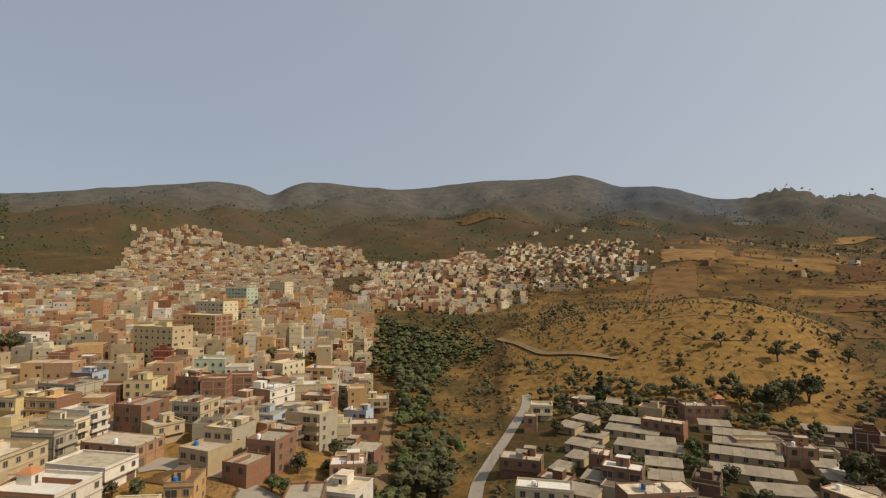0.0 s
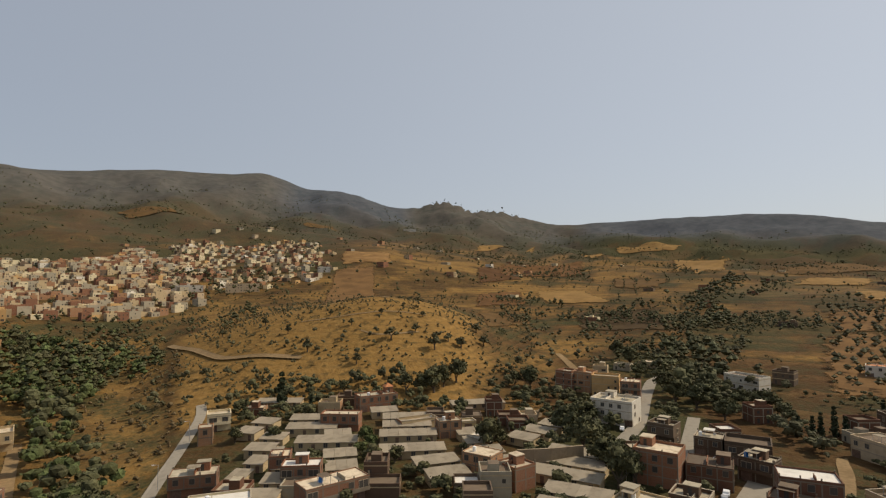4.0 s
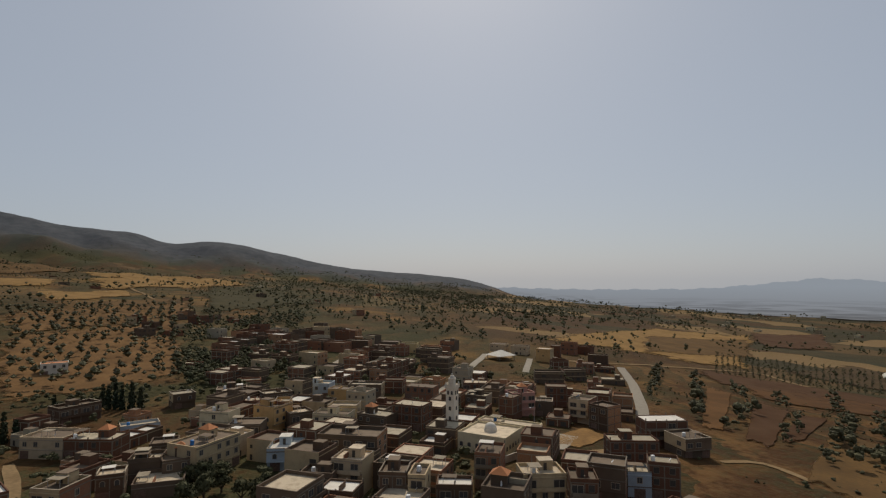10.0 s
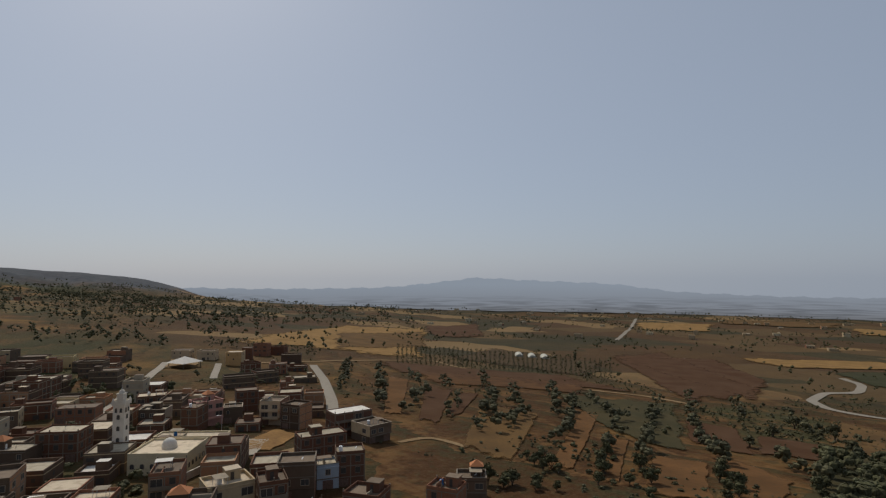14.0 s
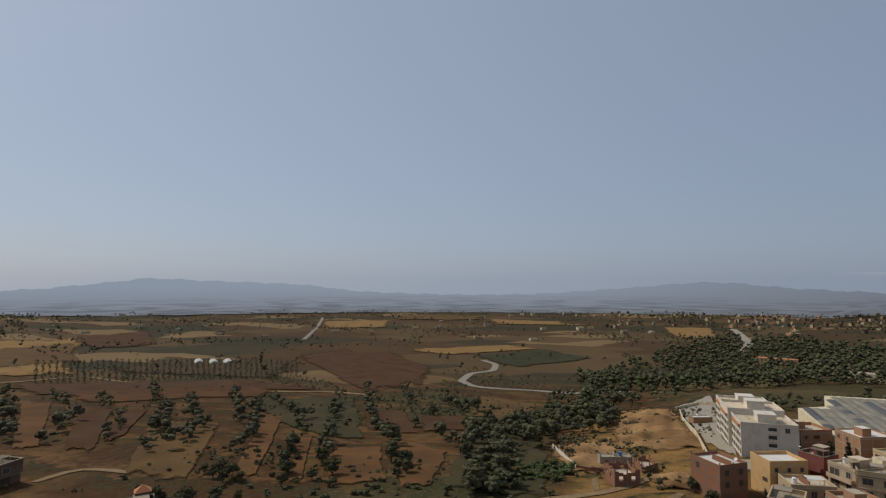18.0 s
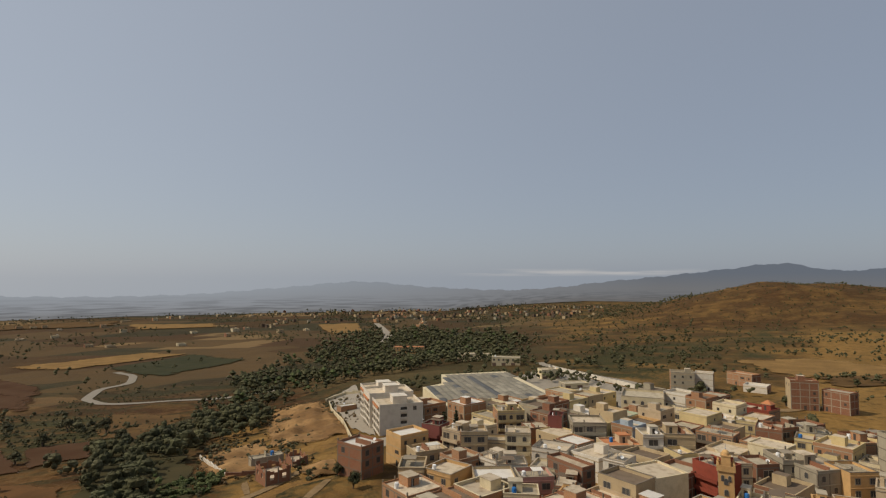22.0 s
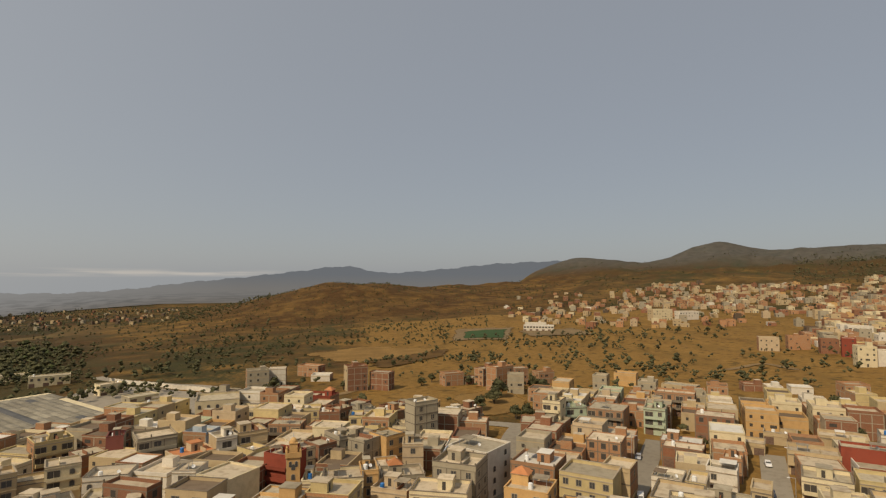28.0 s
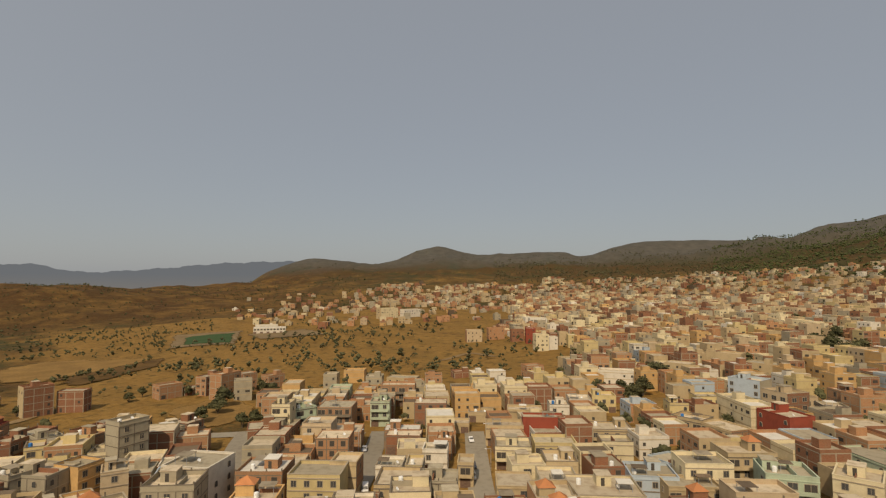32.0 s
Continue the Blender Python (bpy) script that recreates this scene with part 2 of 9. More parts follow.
def part(name, shape, mats, parent, label=""):
    ob = new(name, shape if isinstance(shape, bpy.types.Mesh) else shape.mesh(name, mats))
    ob.parent = parent
    return tagged(ob, label) if label else ob


# ---------------------------------------------------------------- the lie of the land
EYE_Z = EYE[2]
RADII = [0, 150, 250, 400, 600, 900, 1300, 1900, 2700, 3600, 4850]
PROFILE = {}


def land(h, *z):
    """Ground heights outward along one compass heading."""
    PROFILE[h % 360] = z


land(320, 2, 10, 22, 38, 58, 125, 230)
land(335, 2, 10, 24, 40, 60, 130, 260)
land(345, 0, 4, 18, 32, 52, 120, 250)
land(352, -6, -6, 6, 28, 60, 130, 250)
land(0, -6, -6, 2, 24, 70, 140, 260)
land(6, -3, -2, 15, 26, 72, 140, 260)
land(12, -1, 0, 30, 30, 78, 140, 255)
land(18, 0, 2, 40, 34, 84, 140, 245)
land(24, 0, 3, 47, 34, 88, 138, 228)
land(30, 0, 2, 40, 32, 76, 120, 195)
land(36, 0, 0, 18, 28, 62, 100, 165)
land(44, 0, 0, 6, 20, 50, 85, 140)
land(60, 0, 0, 8, 24, 48, 80, 122)
land(75, 0, 0, 6, 20, 40, 60, 85)
land(90, 0, 0, 4, 12, 24, 36, 50)
land(105, 0, 0, 0, 4, 6, 8, 4)
land(120, 0, -2, -6, -8, -12, -20, -25)
land(140, -2, -6, -16, -26, -36, -44, -50)
land(160, -2, -10, -22, -32, -40, -48, -54)
land(178, -2, -10, -24, -34, -42, -50, -55)
land(195, 0, -4, -14, -26, -36, -46, -52)
land(208, 0, 0, -6, -16, -28, -40, -50)
land(218, 0, 0, -4, -12, -22, -28, -45)
land(226, 0, 0, -3, -10, -18, 16, 0)
land(233, 0, 0, -3, -8, -12, 50, 30)
land(243, 0, 0, -2, -4, -2, 32, 35)
land(250, 0, 0, 0, 0, 6, 28, 45)
land(262, 0, 0, 0, 4, 14, 45, 90)
land(278, 0, 2, 4, 10, 22, 55, 100)
land(295, 0, 4, 10, 18, 34, 70, 110)
land(308, 2, 8, 16, 26, 42, 100, 180)

# elevation of the crest line against the sky, by heading
CREST = {250: -1.0, 253.8: 1.2, 257.7: 2.15, 262.8: 1.55, 265.8: 1.95, 268: 3.0, 270.3: 3.45, 272.5: 2.95, 274.6: 2.65, 282: 2.85,
         285: 2.4, 288: 3.2, 291.5: 3.8, 297: 3.7, 303.3: 3.6, 306: 4.6, 310: 5.2, 315: 6.0, 319.4: 6.55, 323: 7.1, 327.3: 7.9,
         333.3: 8.8, 336.8: 9.1, 338.9: 8.8, 341: 8.1, 343: 9.0, 345: 9.5, 349: 9.35, 353.6: 9.0}
CREST_EAST = {-0.5: 9.6, 5.5: 10.05, 9.5: 10.0, 12.4: 10.25, 14.6: 9.7, 16.8: 8.85, 20: 8.7, 26.8: 7.15, 28.1: 7.25, 29.7: 7.75,
              30.8: 7.85, 32.5: 7.5, 33.4: 6.85, 36: 6.85, 39.5: 6.15, 43: 5.4, 47.6: 5.6, 53.5: 5.7, 58.8: 5.8, 65: 5.4, 70: 4.4,
              74: 4.25, 77.8: 3.25, 81.3: 3.6, 87: 2.6, 94: 1.15, 105.5: 0.15, 108.3: -0.5, 113: -1.9, 120: -2.45, 160: -2.5, 210: -2.5,
              230: -2.5, 243: -2.0}
CREST_ALL = {**{k % 360: v for k, v in CREST.items()}, **{k % 360: v for k, v in CREST_EAST.items()}}


def smooth_table(table, step=0.5):
    """A periodic table over headings, resampled evenly by a monotone cubic."""
    ks = np.array(sorted(table))
    vs = np.array([table[k] for k in ks], float)
    ks3 = np.concatenate([ks - 360, ks, ks + 360])
    vs3 = np.concatenate([vs, vs, vs])
    h = np.arange(0, 360, step)
    i = np.clip(np.searchsorted(ks3, h, side="right") - 1, 1, len(ks3) - 3)
    d = np.diff(vs3, axis=0) / (np.diff(ks3)[:, None] if vs3.ndim > 1 else np.diff(ks3))
    same = (d[:-1] * d[1:]) > 0
    m = np.zeros_like(vs3)
    with np.errstate(divide="ignore", invalid="ignore"):
        m[1:-1] = np.where(same, 2 * d[:-1] * d[1:] / (d[:-1] + d[1:]), 0)
    w = ks3[i + 1] - ks3[i]
    t = (h - ks3[i]) / w
    if vs3.ndim > 1:
        t, w = t[:, None], w[:, None]
    a, b = vs3[i], vs3[i + 1]
    return (2 * t**3 - 3 * t**2 + 1) * a + (t**3 - 2 * t**2 + t) * w * m[i] + (3 * t**2 - 2 * t**3) * b + (t**3 - t**2) * w * m[i + 1]


HSTEP = 0.5
NEAR_Z = smooth_table(PROFILE, HSTEP)
CREST_Z = EYE_Z + 2700 * np.tan(np.radians(smooth_table(CREST_ALL, HSTEP)))
PLAIN = np.clip((0 - (CREST_Z - EYE_Z)) / 60, 0, 1)
COLS = np.concatenate([np.zeros((720, 1)), NEAR_Z, CREST_Z[:, None], (CREST_Z * 0.75 * (1 - PLAIN) - 62 * PLAIN)[:, None],
                       (CREST_Z * 0.4 * (1 - PLAIN) - 66 * PLAIN)[:, None]], axis=1)
RAD = np.array(RADII, float)


def height_many(x, y):
    """Ground height at arrays of x, y."""
    x, y = np.asarray(x, float), np.asarray(y, float)
    r = np.clip(np.hypot(x, y), 0.01, 4840)
    h = (np.degrees(np.arctan2(x, y)) % 360) / HSTEP
    i0 = np.floor(h).astype(int) % 720
    u = h - np.floor(h)
    i1 = (i0 + 1) % 720
    k = np.clip(np.searchsorted(RAD, r, side="right") - 1, 0, len(RAD) - 2)
    t = (r - RAD[k]) / (RAD[k + 1] - RAD[k])

    def col(j):
        j = np.clip(j, 0, len(RAD) - 1)
        return COLS[i0, j] * (1 - u) + COLS[i1, j] * u
    p0, p1, p2, p3 = col(k - 1), col(k), col(k + 1), col(k + 2)
    w = RAD[k + 1] - RAD[k]
    w0 = RAD[k] - RAD[np.clip(k - 1, 0, None)]
    w2 = RAD[np.clip(k + 2, None, len(RAD) - 1)] - RAD[k + 1]
    d1 = (p2 - p1) / w
    d0 = np.where(w0 > 0, (p1 - p0) / np.where(w0 > 0, w0, 1), 0)
    d2 = np.where(w2 > 0, (p3 - p2) / np.where(w2 > 0, w2, 1), 0)
    m1 = np.where(d0 * d1 > 0, 2 * d0 * d1 / np.where(d0 + d1 == 0, 1, d0 + d1), 0)
    m2 = np.where(d1 * d2 > 0, 2 * d1 * d2 / np.where(d1 + d2 == 0, 1, d1 + d2), 0)
    z = (2 * t**3 - 3 * t**2 + 1) * p1 + (t**3 - 2 * t**2 + t) * w * m1 + (3 * t**2 - 2 * t**3) * p2 + (t**3 - t**2) * w * m2
    rough = np.clip((r - 500) / 1500, 0, 1) * 9 * np.clip(1 - (r - 2300) / 400, 0.25, 1) * np.clip((z + 70) / 120, 0.05, 1)
    z = z + rough * (np.sin(x / 61 + 1.3 * np.sin(y / 83)) * np.sin(y / 57 + 1.1 * np.sin(x / 71 + 2)) + 0.4 * np.sin(x / 23 + y / 31) * np.sin(y / 19 - x / 37))
    spur = np.clip((r - 1150) / 500, 0, 1) * np.clip((2650 - r) / 500, 0, 1) * np.clip((z - 40) / 150, 0, 1)
    z = z + 26 * spur * (np.sin(x / 95 + 1.6 * np.sin(y / 210)) * np.sin(y / 260 + 0.9 * np.sin(x / 170)) + 0.45 * np.sin(x / 41 + 1.2 * np.sin(y / 77)) * np.sin(y / 90 + x / 140))
    hh = h * HSTEP
    west = np.clip((hh - 314) / 6, 0, 1) * np.clip((346 - hh) / 9, 0, 1)
    north = np.clip(((hh + 20) % 360 - 9) / 8, 0, 1) * np.clip((40 - (hh + 20) % 360) / 8, 0, 1)
    z = z + (52 * west + 30 * north) * np.exp(-((r - 1560 - 60 * np.sin(hh / 3.1)) / 210) ** 2)
    rock = np.clip((hh - 27) / 2, 0, 1) * np.clip((40 - hh) / 1.5, 0, 1) * np.exp(-((r - 2600) / 130) ** 2)
    z = z + rock * (6 * np.sin(hh * 5.3 + 1.2 * np.sin(hh * 2.1)) + 4 * np.sin(hh * 9.7 + r / 60))
    z = z + 0.35 * np.clip((r - 150) / 200, 0, 1) * np.sin(x / 13 + 2 * np.sin(y / 29)) * np.sin(y / 11 + 1.7 * np.sin(x / 23))
    return z


def gz(x, y):
    return float(height_many(np.array([x]), np.array([y]))[0])


def at(h, r):
    return r * math.sin(radians(h)), r * math.cos(radians(h))


def thicket(x, y):
    """Where the scrub and trees gather: hollows and bands at three scales, 0 to 1."""
    a = np.sin(x / 83 + 1.7 * np.sin(y / 71)) * np.sin(y / 57 + 1.4 * np.sin(x / 79))
    b = np.sin(x / 29 + 1.1 * np.sin(y / 33)) * np.sin(y / 25 + 1.3 * np.sin(x / 37))
    c = np.sin(x / 11 + 1.2 * np.sin(y / 13)) * np.sin(y / 9 + 1.1 * np.sin(x / 15))
    return 0.5 + 0.29 * a + 0.2 * b + 0.1 * c


# ---------------------------------------------------------------- ground
def zone_weights(x, y):
    """Share of dry grass, leafy cover and red soil over the land."""
    h = np.degrees(np.arctan2(x, y)) % 360
    r = np.hypot(x, y)

    def wave(a, b, s):
        return 0.5 + 0.5 * np.sin(x / s + a + 1.9 * np.sin(y / (s * 1.3) + b)) * np.sin(y / (s * 0.9) + b + 1.7 * np.sin(x / (s * 1.1) + a))

    def band(v, lo, hi, soft):
        return np.clip((v - lo) / soft, 0, 1) * np.clip((hi - v) / soft, 0, 1)
    hh = np.where(h > 180, h - 360, h)
    gold = 0.30 + 0.45 * wave(0.3, 1.2, 47) * wave(2, 0.4, 130)
    green = 0.25 + 0.5 * wave(1.5, 2.2, 60) * wave(0.7, 1.9, 17)
    soil = 0.25 * wave(3.0, 0.2, 75)
    hill = band(hh, 2, 37, 4) * band(r, 235, 480, 30)
    gold = np.maximum(gold, hill * (0.70 + 0.2 * wave(0.4, 2.2, 27)))
    green = green * (1 - 0.9 * hill) + hill * (0.06 + 0.34 * wave(0.9, 0.3, 21) * wave(2.1, 1.7, 9))
    grove = band(hh, 35, 105, 5) * band(r, 130, 2300, 60)
    gold = gold * (1 - 0.5 * grove) + grove * 0.4 * np.clip((0.46 - thicket(x, y)) * 4, 0, 1)
    soil = soil + grove * (0.18 + 0.4 * wave(1, 1, 90))
    green = green + grove * np.clip((thicket(x, y) - 0.42) * 2.2, -0.1, 0.6)
    slope = band(h, 112, 196, 8) * band(r, 120, 560, 40)
    soil = soil + slope * (0.68 + 0.35 * wave(0.1, 0.8, 33))
    gold = gold * (1 - 0.2 * slope)
    green = green * (1 - 0.8 * slope) + slope * (0.2 + 0.45 * np.clip((thicket(x, y) - 0.5) * 3, 0, 1))
    redhill = band(h, 216, 262, 8) * band(r, 850, 2200, 150)
    soil = soil + 0.42 * redhill
    gold = np.maximum(gold * (1 - 0.3 * redhill), redhill * (0.26 + 0.2 * wave(0.5, 1.3, 55)))
    green = green * (1 - 0.65 * redhill)
    sport = band(h, 232, 290, 5) * band(r, 230, 900, 40)
    gold = np.maximum(gold, sport * (0.68 + 0.3 * wave(0.2, 2.5, 70)))
    green = green * (1 - 0.68 * sport)
    wooded = band(h, 183, 213, 6) * band(r, 300, 1600, 60)
    green = np.maximum(green, 0.5 * wooded)
    gold = gold * (1 - 0.7 * wooded)
    built = np.maximum(band(h, 252, 352, 4) * band(r, 90, 255, 20), band(h, 50, 124, 4) * band(r, 90, 420, 30))
    built = np.maximum(built, band(h, 196, 256, 4) * band(r, 90, 235, 20))
    gold = gold * (1 - 0.85 * built)
    west = np.maximum(band(h, 198, 256, 4) * band(r, 90, 245, 15), band(h, 252, 352, 4) * band(r, 90, 520, 30))
    gold = np.maximum(gold, 0.85 * west)
    green = green * (1 - 0.6 * west)
    site = band(h, 178, 197, 3) * band(r, 150, 350, 20)
    gold = np.maximum(gold, 0.8 * site)
    green = green * (1 - 0.5 * site)
    gully = band(hh, -9.5, 5.5, 2) * band(r, 100, 560, 60)
    green = green * (1 - gully) + gully * (0.12 + 0.4 * wave(0.4, 1.1, 19))
    gold = np.maximum(gold * (1 - 0.3 * gully), 0.55 * gully)
    garden = band(hh, 4, 52, 3) * band(r, 130, 250, 15)
    green = green + 0.08 * garden
    gold = gold * (1 - 0.7 * garden)
    foot = np.clip((hh + 50) / 6, 0, 1) * np.clip((46 - hh) / 6, 0, 1) * np.clip((r - 620) / 250, 0, 1)
    green = np.maximum(green, foot * np.clip(0.3 + (thicket(x, y) - 0.45) * 1.6, 0.12, 0.75))
    gold = gold * (1 - 0.35 * foot)
    mount = np.clip((r - 1250) / 500, 0, 1) * np.clip((height_many(x, y) - 60) / 60, 0, 1)
    mount = np.maximum(mount, band(hh, 40, 112, 4) * np.clip((r - 2200) / 400, 0, 1))
    green = np.maximum(green, 0.42 * mount)
    gold = gold * (1 - 0.9 * mount)
    soil = soil * (1 - 0.6 * mount)
    tan_side = (0.55 + 0.45 * np.clip((r - 560) / 200, 0, 1)) * band(hh, 18, 64, 7) * band(r, 420, 1750, 120)
    gold = np.maximum(gold, tan_side * np.clip(0.58 - 1.15 * (thicket(x, y) - 0.42), 0.08, 0.70))
    green = green * (1 - 0.4 * tan_side)
    flank = np.maximum(band(hh, 26, 38, 3) * band(r, 250, 400, 30), band(hh, 4, 27, 3) * band(r, 330, 850, 60))
    gold = np.maximum(gold, flank * np.clip(0.58 - 0.9 * np.clip(thicket(x, y) - 0.40, 0, 1), 0.15, 0.6))
    green = green * (1 - 0.5 * flank)
    return np.clip(gold, 0, 1), np.clip(green, 0, 1), np.clip(soil, 0, 1)


def ground_material():
    m, nt, b = nodes_of("dry_land")
    att = nt.nodes.new("ShaderNodeAttribute")
    att.attribute_name = "cover"
    sep = nt.nodes.new("ShaderNodeSeparateColor")
    nt.links.new(att.outputs["Color"], sep.inputs[0])
    att2, att_m = nt.nodes.new("ShaderNodeAttribute"), nt.nodes.new("ShaderNodeAttribute")
    att2.attribute_name, att_m.attribute_name = "parcels", "mountain"
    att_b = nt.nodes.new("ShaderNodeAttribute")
    att_b.attribute_name = "ridge_haze"
    n1, n2, n3 = noise_at(nt, 0.035, 6), noise_at(nt, 0.25, 5), noise_at(nt, 0.9, 4)

    def cut(w, n, soft):
        add = nt.nodes.new("ShaderNodeMath")
        nt.links.new(w, add.inputs[0])
        nt.links.new(n, add.inputs[1])
        return ramp(nt, add.outputs[0], 1.0 - soft, 1.0 + soft)
    base = mixc(nt, ramp(nt, n2, 0.3, 0.7), (0.0629, 0.0357, 0.01403), (0.1003, 0.05695, 0.02295))
    gold = mixc(nt, ramp(nt, n2, 0.3, 0.7), (0.205, 0.112, 0.032), (0.285, 0.166, 0.052))
    soil = mixc(nt, ramp(nt, n2, 0.3, 0.7), (0.05304, 0.02496, 0.009984), (0.08112, 0.039, 0.0156))
    green = mixc(nt, ramp(nt, n3, 0.3, 0.7), (0.040, 0.042, 0.018), (0.085, 0.070, 0.030))
    c = mixc(nt, cut(sep.outputs[2], n1, 0.22), base, soil)
    c = mixc(nt, cut(sep.outputs[0], n1, 0.22), c, gold)
    c = mixc(nt, cut(sep.outputs[1], n2, 0.18), c, green)
    # low scrub and tufts, thicker where the cover is leafy
    tuft = cut(sep.outputs[1], noise_at(nt, 0.42, 8), 0.13)
    c = mixc(nt, tuft, c, mixc(nt, ramp(nt, n3, 0.3, 0.7), (0.034, 0.036, 0.015), (0.066, 0.060, 0.024)))
    dots = ramp(nt, noise_at(nt, 0.16, 9), 0.55, 0.64)
    c = mixc(nt, dots, c, mixc(nt, 0.55, c, (0.050, 0.042, 0.018)))
    # distance haze put into the base colour: grey hills, bluer far ridges
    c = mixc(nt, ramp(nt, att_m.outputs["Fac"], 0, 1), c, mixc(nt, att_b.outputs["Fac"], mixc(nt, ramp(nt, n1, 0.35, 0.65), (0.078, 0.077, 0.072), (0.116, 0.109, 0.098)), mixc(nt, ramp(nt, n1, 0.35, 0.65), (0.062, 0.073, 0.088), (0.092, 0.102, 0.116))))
    c = mixc(nt, ramp(nt, n3, 0.45, 0.8), c, mixc(nt, 0.35, c, (0.10, 0.07, 0.04)))
    # low terraces along the contours, their banks grown over
    att_t = nt.nodes.new("ShaderNodeAttribute")
    att_t.attribute_name = "terrace"
    pos = nt.nodes.new("ShaderNodeNewGeometry")
    cut_z = nt.nodes.new("ShaderNodeSeparateXYZ")
    nt.links.new(pos.outputs["Position"], cut_z.inputs[0])

    def calc(op, a, b=0.0):
        q = nt.nodes.new("ShaderNodeMath")
        q.operation = op
        for sock, v in ((q.inputs[0], a), (q.inputs[1], b)):
            if isinstance(v, bpy.types.NodeSocket):
                nt.links.new(v, sock)
            else:
                sock.default_value = v
        return q.outputs[0]
    level = calc('ADD', calc('MULTIPLY', cut_z.outputs[2], 0.42), calc('MULTIPLY', n1, 1.1))
    step_at = calc('FRACT', level)
    bank = calc('MULTIPLY', calc('MULTIPLY', ramp(nt, step_at, 0.42, 0.08), att_t.outputs["Fac"]), ramp(nt, n2, 0.32, 0.6))
    c = mixc(nt, bank, c, mixc(nt, ramp(nt, n3, 0.3, 0.7), (0.030, 0.027, 0.012), (0.062, 0.050, 0.022)))
    lip = calc('MULTIPLY', calc('MULTIPLY', ramp(nt, step_at, 0.5, 0.9), att_t.outputs["Fac"]), ramp(nt, n2, 0.38, 0.6))
    c = mixc(nt, calc('MULTIPLY', lip, 0.7), c, (0.155, 0.082, 0.032))
    # ploughed and fallow parcels on the plain
    geo = nt.nodes.new("ShaderNodeNewGeometry")
    scl = nt.nodes.new("ShaderNodeMapping")
    scl.inputs["Scale"].default_value = (1 / 150, 1 / 95, 0)
    scl.inputs["Rotation"].default_value = (0, 0, 0.5)
    nt.links.new(geo.outputs["Position"], scl.inputs[0])
    vor = nt.nodes.new("ShaderNodeTexVoronoi")
    vor.distance = 'CHEBYCHEV'
    vor.inputs["Scale"].default_value = 1.0
    vor.inputs["Randomness"].default_value = 0.8
    nt.links.new(scl.outputs[0], vor.inputs["Vector"])
    vs = nt.nodes.new("ShaderNodeSeparateColor")
    nt.links.new(vor.outputs["Color"], vs.inputs[0])
    tone = nt.nodes.new("ShaderNodeValToRGB")
    tone.color_ramp.interpolation = 'CONSTANT'
    for i, (p, col) in enumerate(((0, (0.068, 0.03808, 0.01768)), (0.2, (0.102, 0.06392, 0.02924)), (0.36, (0.04032, 0.036, 0.01872)), (0.54, (0.2146, 0.1384, 0.0629)), (0.68, (0.07344, 0.03944, 0.01972)), (0.84, (0.036, 0.03375, 0.01875)))):
        e = tone.color_ramp.elements[i] if i < 2 else tone.color_ramp.elements.new(p)
        e.position, e.color = p, (*col, 1)
    nt.links.new(vs.outputs[0], tone.inputs[0])
    c = mixc(nt, att2.outputs["Fac"], c, mixc(nt, ramp(nt, n2, 0.2, 0.8), tone.outputs[0], mixc(nt, 0.25, tone.outputs[0], (0.1, 0.08, 0.05))))
    nt.links.new(c, b.inputs["Base Color"])
    b.inputs["Roughness"].default_value = 0.95
    b.inputs["Specular IOR Level"].default_value = 0.05
    bump(nt, b, calc('ADD', calc('MULTIPLY', n2, 3.0), n3), 0.6, 0.6)
    return m


NA, NR = 1080, 250
az = np.linspace(0, 2 * np.pi, NA, endpoint=False)
rr = np.concatenate([[6, 60], np.exp(np.linspace(np.log(110), np.log(4840), NR - 2))])
AZ, RR = np.meshgrid(az, rr)
gx, gy = (RR * np.sin(AZ)).ravel(), (RR * np.cos(AZ)).ravel()
gzz = height_many(gx, gy)
hdg = np.degrees(np.arctan2(gx, gy)) % 360
gzz = np.where((np.hypot(gx, gy) > 3070) & (hdg > 100) & (hdg < 262), -170.0, gzz)
verts = np.stack([gx, gy, gzz], 1)
ii, jj = np.meshgrid(np.arange(NA), np.arange(NR - 1))
a0 = (jj * NA + ii).ravel()
a1 = (jj * NA + (ii + 1) % NA).ravel()
faces = np.stack([a0, a0 + NA, a1 + NA, a1], 1)
gm = bpy.data.meshes.new("ground")
gm.vertices.add(len(verts) + 1)
gm.vertices.foreach_set("co", np.concatenate([verts.ravel(), [0, 0, 0]]))
tri = np.stack([np.full(NA, len(verts)), np.arange(NA), (np.arange(NA) + 1) % NA], 1)
loops = np.concatenate([faces.ravel(), tri.ravel()])
gm.loops.add(len(loops))
gm.loops.foreach_set("vertex_index", loops)
starts = np.concatenate([np.arange(len(faces)) * 4, len(faces) * 4 + np.arange(NA) * 3])
gm.polygons.add(len(starts))
gm.polygons.foreach_set("loop_start", starts)
gm.update(calc_edges=True)
g1, g2, g3 = zone_weights(gx, gy)
cover = np.stack([g1, g2, g3, np.ones_like(g1)], 1)
cover = np.concatenate([cover, [[0.3, 0.3, 0.3, 1]]])
ca = gm.attributes.new("cover", 'FLOAT_COLOR', 'POINT')
ca.data.foreach_set("color", cover.ravel())
hd = np.degrees(np.arctan2(gx, gy)) % 360
parcel = np.clip((hd - 100) / 10, 0, 1) * np.clip((216 - hd) / 14, 0, 1) * np.clip((np.hypot(gx, gy) - 380) / 200, 0, 1) * 0.85 * np.clip((25 - gzz) / 20, 0, 1)
